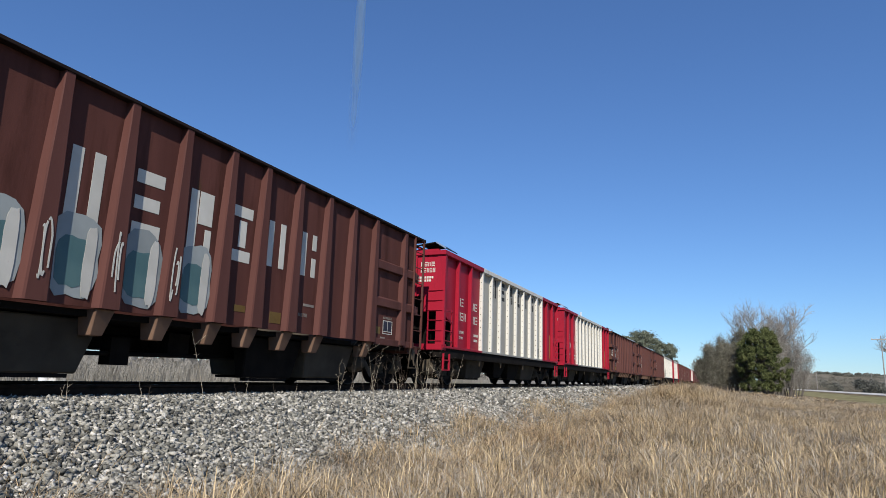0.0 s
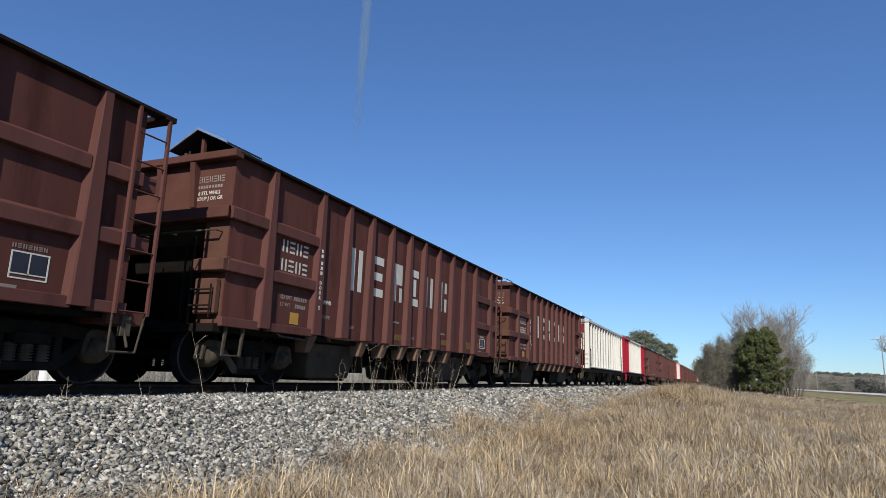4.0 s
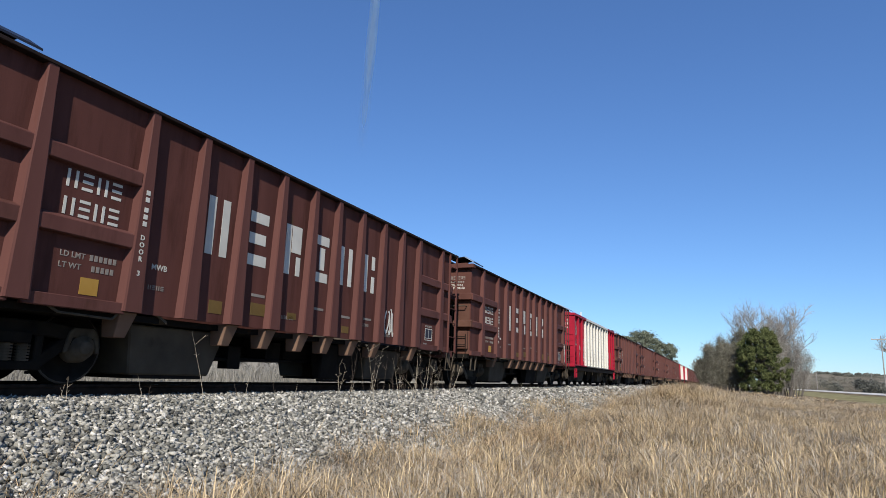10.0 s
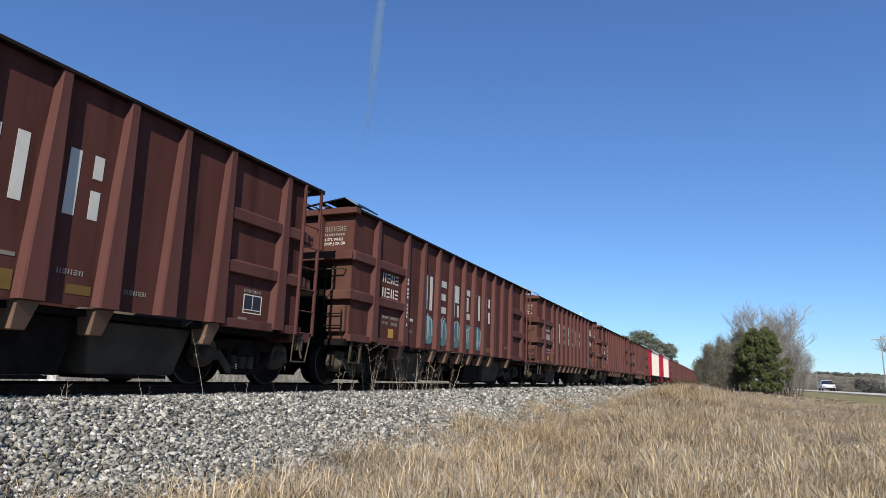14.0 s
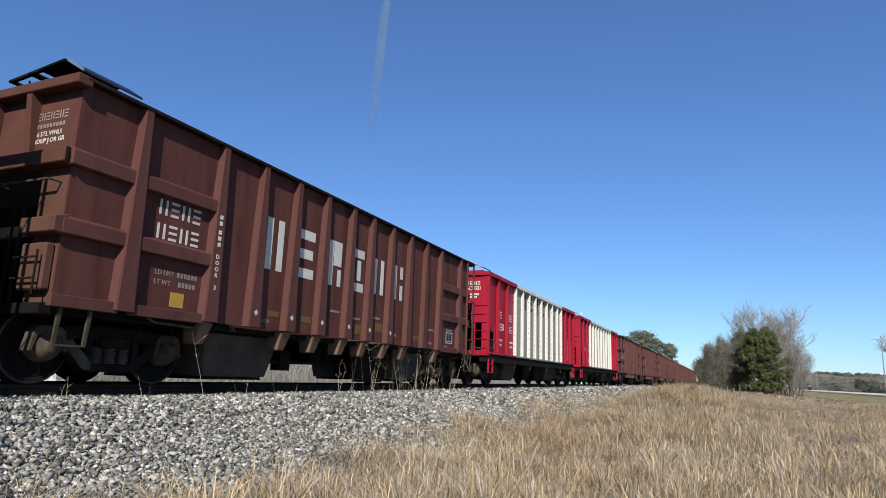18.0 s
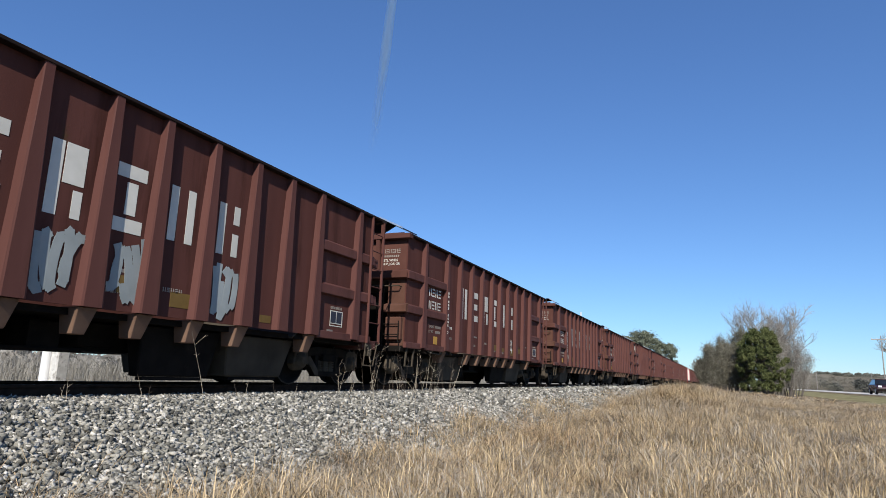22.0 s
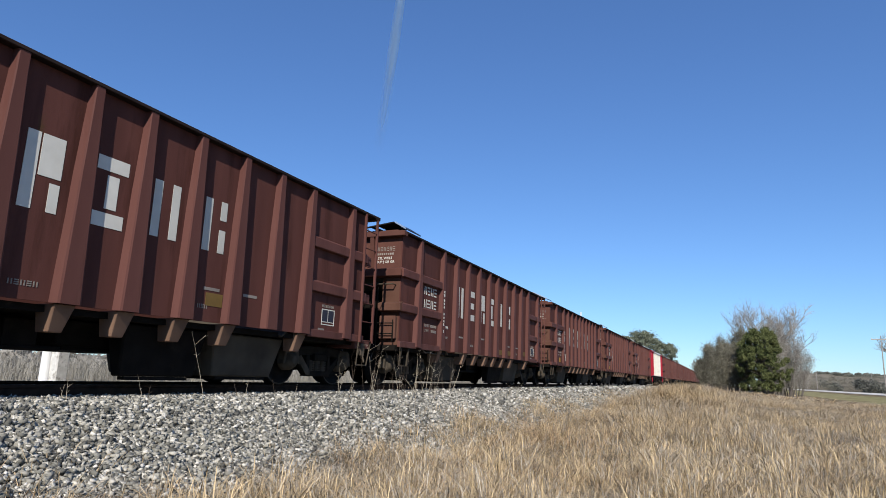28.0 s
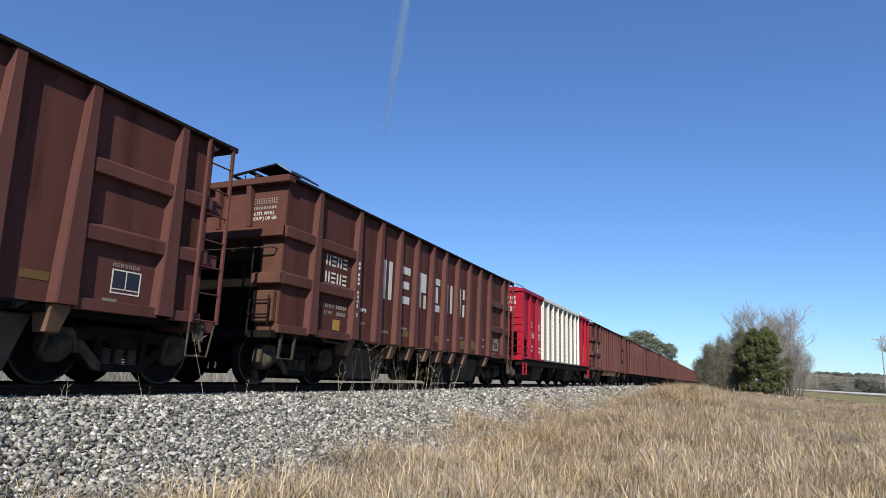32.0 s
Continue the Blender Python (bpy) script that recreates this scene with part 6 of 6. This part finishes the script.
def make_weeds():
    for k, (x, y, h, lean) in enumerate(((6.1, 6.8, 0.34, (-0.4, 0)), (7.1, 6.75, 0.95, (-0.38, 0)), (5.1, 7.0, 0.22, (0.1, 0)), (7.9, 6.7, 0.26, (0.2, 0)))):
        weed(x, y, h, 40 + k, lean, None, 1 + k % 2, 0.0038)
    for k, (x, y, h, lean) in enumerate(((12.6, 6.5, 0.80, (-0.4, 0)), (14.2, 6.6, 1.05, (0.22, 0)), (15.8, 6.6, 1.15, (0.75, 0)), (13.4, 6.5, 0.9, (0.1, 0)))):
        weed(x, y, h, 60 + k, lean, None, 1, 0.0055)
    r = random.Random(77)
    for k in range(34):
        x = r.uniform(10.6, 15.8)
        weed(x, r.uniform(5.9, 6.9), r.uniform(0.45, 1.05), 100 + k, (r.uniform(-0.4, 0.5), 0), WEED_DARK if k % 3 else WEED, 5, 0.0040)
    for k in range(40):
        x = r.uniform(4.5, 26)
        weed(x, r.uniform(6.3, 7.1), r.uniform(0.1, 0.32), 200 + k, (r.uniform(-0.5, 0.5), 0), WEED_DARK if k % 2 else WEED, 4, 0.004)
    for k, (x, y, h, lean) in enumerate(((9.7, 1.9, 0.92, (-0.75, 0)), (9.4, 4.55, 1.32, (0.03, 0)), (7.2, 1.35, 0.42, (1.4, 0)), (4.1, 3.4, 0.42, (-0.7, 0)), (7.9, 2.6, 0.6, (0.3, 0)))):
        weed(x, y, h, 400 + k, lean, None, 1, 0.0050)
    for k, (x, y, h, lean) in enumerate(((4.65, 3.75, 0.34, (0.2, 0)), (6.25, 3.3, 0.60, (0.05, 0)), (3.6, 3.9, 0.30, (-0.1, 0)), (5.9, 4.4, 0.45, (0.3, 0)))):
        weed(x, y, h, 300 + k, lean, WEED_DARK if k < 3 else WEED, 2, 0.005)


def branch_mesh(seed, height, spread, levels=5, thick=0.12, start=0.12, up=0.55, twig_mat=None):
    """A bare crown: forking limbs down to fine twigs."""
    r = random.Random(seed)
    limbs, twigs = Build(), Build()

    def grow(p, d, length, rad, level):
        q = p + d * length
        target = limbs if level < 2 else twigs
        target.rod(p, q, rad, rad * 0.68, n=6 if level < 2 else 3)
        if level == levels:
            return
        for _ in range(3 if level else 4):
            nd = (d * 0.75 + Vector((r.uniform(-1, 1) * spread, r.uniform(-1, 1) * spread, r.uniform(-0.25, 1) * up))).normalized()
            grow(p + d * length * r.uniform(0.55, 1.0), nd, length * r.uniform(0.55, 0.85), rad * 0.58, level + 1)

    grow(Vector((0, 0, 0)), Vector((0.05, 0, 1)).normalized(), height * start * 2, thick, 0)
    return limbs.mesh("trunk", BARK), twigs.mesh("twigs", twig_mat or TWIG)


def bare_tree(x, y, height, seed, label, spread=0.8, thick=0.11, z=None, scale=(1, 1, 1), levels=5):
    t = thing("bare_tree", label, "tree", "bare winter trees")
    z = float(ground_height(np.array(x), np.array(y))) if z is None else z
    t.matrix_basis = pose(x, y, z - 0.05)
    trunk, twigs = branch_mesh(seed, height, spread, levels, thick)
    top = max(v.co.z for v in twigs.vertices)
    for me in (trunk, twigs):
        for v in me.vertices:
            v.co *= height / top
            v.co.x *= scale[0]
            v.co.y *= scale[1]
    part("trunk", trunk, t)
    part("crown", twigs, t, "grey tangle of bare twigs")
    return t


def leaf_clumps(centres, radii, per, size, mat, name, flat=1.0, soft=False):
    """Small leaf pieces spread through many overlapping clumps."""
    pts = []
    for c, r in zip(centres, radii):
        d = RNG.normal(size=(per, 3))
        d /= np.linalg.norm(d, axis=1)[:, None]
        reach = np.abs(RNG.normal(0, 0.72, (per, 1))) if soft else RNG.uniform(0.35, 1.08, (per, 1))
        pts.append(np.array(c) + d * r * reach * np.array((1, 1, flat)))
    p = np.concatenate(pts)
    n = len(p)
    tri = np.array([(-0.5, -0.35, 0.0), (0.6, -0.2, 0.1), (0.3, 0.5, -0.1), (-0.45, 0.35, 0.12)])
    v = np.einsum("nij,kj->nki", turns(n), tri) * (size * RNG.uniform(0.5, 1.4, n))[:, None, None] + p[:, None, :]
    f = (np.array([(0, 1, 2, 3)])[None] + (np.arange(n) * 4)[:, None, None]).reshape(-1, 4)
    return big_mesh(name, v.reshape(-1, 3), f, mat)


def cedar(x, y, height, width, seed):
    """A dense dark juniper: clumps round a stem, widest low down."""
    r = random.Random(seed)
    t = thing("juniper_tree", "dense dark green juniper standing in dry grass", "tree")
    t.matrix_basis = pose(x, y, float(ground_height(np.array(x), np.array(y))) - 0.05)
    b = Build().rod((0, 0, 0), (0.1, 0, height * 0.5), 0.16, 0.09).rod((0.1, 0, height * 0.5), (0, 0.1, height * 0.92), 0.09, 0.02)
    cs, rs = [], []
    lobes = [(r.uniform(0, 6.283), r.uniform(0.15, 0.9), r.uniform(0.90, 1.12)) for _ in range(11)]     # boughs that stand out or fall back
    for k in range(330):
        h = r.uniform(0.05, 1.0) ** 0.95
        a = r.uniform(0, 6.283)
        near = min(lobes, key=lambda l: (1 - math.cos(a - l[0])) + 3.0 * (h - l[1]) ** 2)
        w = width / 2 * math.sqrt(max(0.05, 1 - ((h - 0.42) / 0.60) ** 2)) * near[2] * r.uniform(0.9, 1.08)
        q = w * math.sqrt(r.uniform(0.2, 1.0))
        cs.append((q * math.cos(a), q * math.sin(a), h * height * 0.97))
        rs.append(r.uniform(0.12, 0.34) * width / 5)
        if k % 3 == 0:
            b.rod((0, 0, h * height * 0.75), cs[-1], 0.035, 0.01, n=5)
    part("trunk", b.mesh("trunk", BARK), t)
    part("crown", leaf_clumps(cs, rs, 250, 0.078, CEDAR, "crown", 0.9, True), t, "dark green scaly foliage")


def oak(x, y, height, width, seed, name="broad_tree"):
    r = random.Random(seed)
    t = thing(name, "evergreen tree beyond the train, paled to grey-green for haze", "tree", "trees beyond the track")
    t.matrix_basis = pose(x, y, float(ground_height(np.array(x), np.array(y))) - 0.1)
    b = Build().rod((0, 0, 0), (0.2, 0, height * 0.45), 0.35, 0.22)
    cs, rs = [], []
    for k in range(90):
        a, q = r.uniform(0, 6.283), math.sqrt(r.random())
        z = height * (0.35 + 0.6 * r.random() ** 0.8)
        w = width / 2 * math.sqrt(max(0.1, 1 - ((z / height - 0.58) / 0.45) ** 2))
        cs.append((q * w * math.cos(a), q * w * math.sin(a), z))
        rs.append(r.uniform(0.05, 0.10) * width)
        if k % 4 == 0:
            b.rod((0.2, 0, height * 0.42), cs[-1], 0.12, 0.03, n=5)
    part("trunk", b.mesh("trunk", BARK), t)
    part("crown", leaf_clumps(cs, rs, 460, 0.19, OAKLEAF, "crown", 0.9, True), t, "leafy crown with distance haze in its grey-green")


def thicket(x, y, width, height, seed, twigs, mat=None, wide=0.011):
    """A grey haze of fine winter twigs about a few stems."""
    r = random.Random(seed)
    t = thing("thicket", "leafless grey thicket of fine twigs in dry grass", "thicket", "bare winter thickets", at=pose(x, y, float(ground_height(np.array(x), np.array(y))) - 0.05))
    b = Build()
    tips = []
    for k in range(16):
        a = r.uniform(0, 6.283)
        q = width / 2 * math.sqrt(r.random())
        p0 = Vector((q * 0.4 * math.cos(a), q * 0.4 * math.sin(a), 0))
        top = height * (1.0 - 0.45 * (q / (width / 2)) ** 2) * r.uniform(0.75, 1.0)
        p1 = p0 + Vector((q * 0.3 * math.cos(a), q * 0.3 * math.sin(a), top * 0.5))
        p2 = Vector((q * math.cos(a), q * math.sin(a), top * 0.92))
        b.rod(p0, p1, 0.045, 0.03, 5).rod(p1, p2, 0.03, 0.008, 4)
        tips += [(p1, p2)] * 3
    tagged(part("undergrowth", b.mesh("undergrowth", BARK), t), kind="stuff")
    n = twigs
    pick = RNG.integers(0, len(tips), n)
    f = RNG.uniform(-0.6, 1.05, n)[:, None]
    p1 = np.array([tuple(q[0]) for q in tips])[pick]
    p2 = np.array([tuple(q[1]) for q in tips])[pick]
    c = p1 + (p2 - p1) * f + RNG.normal(0, 0.17 * width / 3, (n, 3))
    c[:, 2] = np.maximum(c[:, 2], 0.1)
    d = RNG.normal(size=(n, 3)) + np.array((0, 0, 0.7))
    d = d / np.linalg.norm(d, axis=1)[:, None] * RNG.uniform(0.15, 0.5, (n, 1))
    s = RNG.normal(size=(n, 3))
    s = s / np.linalg.norm(s, axis=1)[:, None] * wide
    v = np.stack([c - s, c + s, c + d], 1).reshape(-1, 3)
    part("crown", big_mesh("crown", v, np.arange(n * 3).reshape(-1, 3), mat or TWIG), t, "haze of fine grey twigs")


def make_trees():
    cedar(60.0, -3.05, 5.6, 3.9, 1)
    for k, (x, y, w, h, n) in enumerate(((61.5, 1.0, 2.4, 4.4, 17000), (62.0, 0.7, 3.0, 5.0, 20000), (62.0, -0.2, 3.2, 5.5, 24000), (62.4, -1.0, 3.2, 5.9, 20000), (62.5, -1.7, 3.6, 6.2, 22000),
                                         (63.5, -3.4, 4.6, 7.2, 20000), (64.0, -4.7, 4.2, 7.6, 22000), (64.4, -5.6, 3.6, 7.0, 15000))):
        thicket(x, y, w, h, 21 + k, n, *((BRUSH, 0.016) if k < 5 else ()))
    for k, (x, y, h) in enumerate(((64.5, -1.9, 8.7), (65.0, -3.9, 8.4), (64.8, -4.6, 8.8), (64.6, -5.4, 8.0))):
        bare_tree(x, y, h, 30 + k, "leafless grey tree with fine spreading twigs", 0.75, 0.10, scale=(0.75, 0.75, 1), levels=6)
    oak(168.0, 18.2, 14.0, 9.0, 2)
    oak(172.0, 13.4, 11.8, 6.5, 3)
    oak(176.0, 22.5, 13.2, 6.0, 4)
    bare_tree(117.0, -23.9, 9.8, 60, "leafless grey roadside tree", 0.8, 0.12)
    # scrub that closes the field, and the dark treeline on the horizon
    r = random.Random(9)

    def band(label, count, near, far, low, high, radius, per, leaf, mat, flat):
        cs, rs = [], []
        for k in range(count):
            x = r.uniform(near, far)
            cs.append((x, -x * r.uniform(0.02, 0.34) - 8 - 8 * (x < 260), r.uniform(low, high)))
            rs.append(radius * r.uniform(0.7, 1.3))
        tagged(new("far_wood", leaf_clumps(cs, rs, per, leaf, mat, "far_wood", flat)), label, "woods", kind="stuff")

    xs, ys = np.linspace(205, 450, 60), np.linspace(-0.50, -0.022, 60)
    gx, gk = np.meshgrid(xs, ys, indexing="ij")
    rise = np.clip((gx - 215) / 215, 0, 1)
    gz = GROUND - 0.3 + 9.0 * rise ** 1.1 + RNG.normal(0, 0.22, gx.shape) * rise + 0.7 * np.sin(gk * 70 + gx * 0.02) * rise
    gz = np.where((gk > -0.03) | (gk < -0.49), GROUND - 0.4, gz)
    i, j = np.meshgrid(np.arange(59), np.arange(59), indexing="ij")
    a = (i * 60 + j).ravel()
    tagged(new("hillside", big_mesh("hillside", np.stack([gx, gk * gx - 8, gz], 2).reshape(-1, 3), np.stack([a, a + 1, a + 61, a + 60], 1), SCRUB, True)), "low grey-brown slope of winter scrub across the road", "hillside", kind="structure")
    band("grey-brown winter scrub across the far field", 260, 190, 300, -0.6, 0.9, 1.5, 240, 0.17, BRUSHFAR, 0.6)
    cs, rs = [], []
    for k in range(620):
        x = r.uniform(232, 420)
        rise = (x - 215) / 215
        cs.append((x, -x * r.uniform(0.03, 0.42) - 8, GROUND + 8.8 * rise ** 1.1 + r.uniform(-0.6, 0.15)))
        rs.append(r.uniform(0.8, 2.2))
    tagged(new("far_wood", leaf_clumps(cs, rs, 170, 0.20, BRUSHFAR, "far_wood", 0.7, True)), "leafless grey-brown brush on the far slope", "woods", kind="stuff")
    band("hazy dark treeline along the horizon", 330, 425, 446, 7.4, 9.0, 1.6, 150, 0.5, FARTREES, 0.6)
    cs, rs = [], []
    for k in range(300):
        x = r.uniform(90, 420)
        y = x * r.uniform(0.12, 1.6) + 40
        cs.append((x, y, r.uniform(0.2, 1.8)))
        rs.append(r.uniform(1.5, 3.4))
    for k in range(420):
        x = r.uniform(15, 120)
        cs.append((x, r.uniform(70, 84), r.uniform(-0.5, 0.5)))
        rs.append(r.uniform(1.0, 2.0))
    tagged(new("far_wood", leaf_clumps(cs, rs, 46, 1.2, FARWOOD, "far_wood", 0.6)), "leafless woods beyond the field behind the track, paled for haze", "woods", kind="stuff")
    for k, (x, y, h) in enumerate(((122.0, -21.4, 2.2), (116.0, -22.0, 2.5), (170.0, -22.5, 2.6), (109.0, -22.8, 2.7))):
        b = thing("shrub", "dull dark grey-brown shrub beside the road", "shrub", "field shrubs", at=pose(x, y, float(ground_height(np.array(x), np.array(y))) - 0.1))
        c = [(r.uniform(-h, h) * 0.7, r.uniform(-h, h) * 0.7, h * r.uniform(0.2, 0.8)) for _ in range(12)]
        part("stem", Build().rod((0, 0, 0), (0, 0, h * 0.6), 0.06, 0.03).mesh("stem", BARK), b)
        part("crown", leaf_clumps(c, [h * 0.36] * 12, 160, 0.2, FARTREES, "crown"), b)
    s = thing("shed", "low white shed beyond the scrub", "shed", at=pose(300.0, -21.6, float(ground_height(np.array(300.0), np.array(-21.6)))))
    part("wall", Build().box(-1.8, 1.8, -2.3, 2.3, 0, 2.9).mesh("wall", CONCRETE), s)
    part("roof", Build().hexa([(-2.0, -2.5, 2.902), (2.0, -2.5, 2.902), (2.0, 2.5, 2.902), (-2.0, 2.5, 2.902)], [(-0.1, -2.5, 3.5), (0.1, -2.5, 3.5), (0.1, 2.5, 3.5), (-0.1, 2.5, 3.5)]).mesh("roof", POLEWHITE), s)


# ---- posts and poles ----
def utility_pole(x, y, height, arm=True):
    z = float(ground_height(np.array(x), np.array(y)))
    p = thing("utility_pole", "weathered grey timber utility pole", "utility pole", "poles along the road", at=pose(x, y, z - 0.3))
    part("pole", Build().rod((0, 0, 0), (0, 0, height + 0.3), 0.085, 0.06, 10).mesh("pole", TIMBERPOLE, smooth=False), p)
    if arm:
        a = part("crossarm", Build().box(-0.06, 0.06, -1.2, 1.2, height - 0.3, height - 0.17).mesh("crossarm", TIMBERPOLE), p)
        for y in (-1.1, -0.5, 0.5, 1.1):
            part("insulator", Build().rod((0, y, height - 0.17), (0, y, height - 0.02), 0.05, 0.03).mesh("insulator", POLEWHITE), a)


def make_poles():
    for x, y, h, arm in ((242.0, -20.9, 5.9, False), (186.0, -21.6, 5.1, False), (109.0, -21.1, 8.3, True), (124.0, -22.2, 3.5, False)):
        utility_pole(x, y, h, arm)
    m = thing("white_mast", "white steel mast with a pointed cap behind the track", "mast", at=pose(9.06, 13.0, float(ground_height(np.array(9.0), np.array(13.0))) - 0.1))
    base = -m.location.z
    part("pole", Build().rod((0, 0, 0.2), (0, 0, base + 6.50), 0.10, 0.10, 20).mesh("pole", POLEWHITE), m)
    part("cap", Build().rod((0, 0, base + 6.502), (0, 0, base + 6.73), 0.12, 0.02, 20).mesh("cap", POLEWHITE), m)
    part("footing", Build().box(0.03, 0.29, -0.30, -0.02, 0, base + 0.66).mesh("footing", CONCRETE, bevel=0.02), m, "pale square concrete footing")
    m = thing("white_mast", "slim white mast beyond the train", "mast", at=pose(66.0, 13.2, float(ground_height(np.array(66.0), np.array(13.2))) - 0.1))
    part("pole", Build().rod((0, 0, 0), (0, 0, 8.2), 0.09, 0.07, 12).mesh("pole", POLEWHITE), m)


# ---- vehicles ----
def vehicle(name, label, paint, profile, cabin, width, wheels, radius):
    """A road vehicle from its side profile; it faces -x."""
    v = thing(name, label, "car" if name == "car" else "pickup truck")
    half = width / 2
    part("body", Build().prism(profile, "y", -half, half).mesh("body", paint, bevel=0.05), v)
    part("cabin", Build().hexa([(cabin[0], -half + 0.05, cabin[4]), (cabin[3], -half + 0.05, cabin[4]), (cabin[3], half - 0.05, cabin[4]), (cabin[0], half - 0.05, cabin[4])],
                               [(cabin[1], -half + 0.22, cabin[5]), (cabin[2], -half + 0.22, cabin[5]), (cabin[2], half - 0.22, cabin[5]), (cabin[1], half - 0.22, cabin[5])]).mesh("cabin", GLASSDARK, bevel=0.03), v, "dark tinted windows")
    part("roof", Build().box(cabin[1] - 0.05, cabin[2] + 0.05, -half + 0.2, half - 0.2, cabin[5], cabin[5] + 0.05).mesh("roof", paint, bevel=0.02), v)
    x0, x1 = min(p[0] for p in profile), max(p[0] for p in profile)
    for x, d, mat, nm in ((x0, -1, POLEWHITE, "headlight"), (x1, 1, RED, "tail_light")):
        for s in (-1, 1):
            part(nm, Build().box(*sorted((x, x + d * 0.03)), *sorted((s * (half - 0.12), s * (half - 0.42))), 0.72, 0.88).mesh(nm, mat), v)
    part("bumper", Build().box(x1, x1 + 0.09, -half + 0.05, half - 0.05, 0.42, 0.60).mesh("bumper", CAST), v)
    part("bumper", Build().box(x0 - 0.09, x0, -half + 0.05, half - 0.05, 0.38, 0.58).mesh("bumper", CAST), v)
    for x in wheels:
        for s in (-1, 1):
            w = part("wheel", Build().turned([(0.12, s * 0.11), (radius * 0.62, s * 0.10), (radius * 0.66, s * 0.12), (radius * 0.96, s * 0.11), (radius, s * 0.07), (radius, -s * 0.09), (0.1, -s * 0.1)], (0, 0, 0), 20).mesh("wheel", RUBBER, smooth=True), v, "", pose(x, s * (half - 0.1), radius))
            part("rim", Build().turned([(0.0, s * 0.105), (radius * 0.6, s * 0.112)], (0, 0, 0), 16).mesh("rim", FRAMEMETAL), w)
    return v


PICKUP = vehicle("pickup_truck", "white pickup truck driving away along the road", CARWHITE,
                 [(-2.75, 0.40), (2.75, 0.45), (2.75, 1.15), (0.9, 1.15), (-1.2, 1.15), (-2.6, 1.05), (-2.75, 0.85)], (-1.25, -0.55, 0.75, 0.95, 1.15, 1.82), 2.0, (-1.75, 1.75), 0.39)
SEDAN = vehicle("car", "dark car approaching along the road", CARDARK,
                [(-2.2, 0.32), (2.2, 0.34), (2.25, 0.92), (1.3, 1.0), (-1.0, 0.98), (-2.1, 0.80)], (-1.15, -0.45, 1.0, 1.75, 0.98, 1.48), 1.8, (-1.35, 1.35), 0.33)


# ---- contrail ----
TRAIL_FAR = 2600.0


def sky_point(px, py):
    """A place far off in the direction given by degrees right of the aim and above it, for the trail's ends."""
    m = look(EYE, AIM, 1.89)
    d = m.to_3x3() @ Vector((px, py, -1.0)).normalized()
    return Vector(EYE) + d * TRAIL_FAR


TRAIL_LOW, TRAIL_HIGH = sky_point(-0.146, 0.135), sky_point(-0.127, 0.42)


def trail_pose(t):
    """The trail drifts slowly to the right."""
    m = look(EYE, AIM, 1.89).to_3x3()
    up = (TRAIL_HIGH - TRAIL_LOW).normalized()
    x = m @ Vector((1, 0, 0))
    x = (x - up * x.dot(up)).normalized()
    turn = Matrix((x, up, x.cross(up))).transposed().to_4x4()
    return Matrix.Translation(TRAIL_LOW + m @ Vector((120.0 * t / 32.0, 0, 0))) @ turn @ pose(0, 0, 0, rz=-4.4 * t / 32.0)


def make_trail():
    L = (TRAIL_HIGH - TRAIL_LOW).length
    me = mesh_of("contrail", [(-27, 0, 0), (27, 0, 0), (17, L, 0), (-17, L, 0)], [(0, 1, 2, 3)], VAPOUR)
    ob = new("contrail", me)
    ob.matrix_basis = trail_pose(0.0)
    return tagged(ob, "faint fading white contrail in a clear blue sky", "contrail", kind="stuff")


make_weeds()
make_trees()
make_poles()
TRAIL = make_trail()

motions()
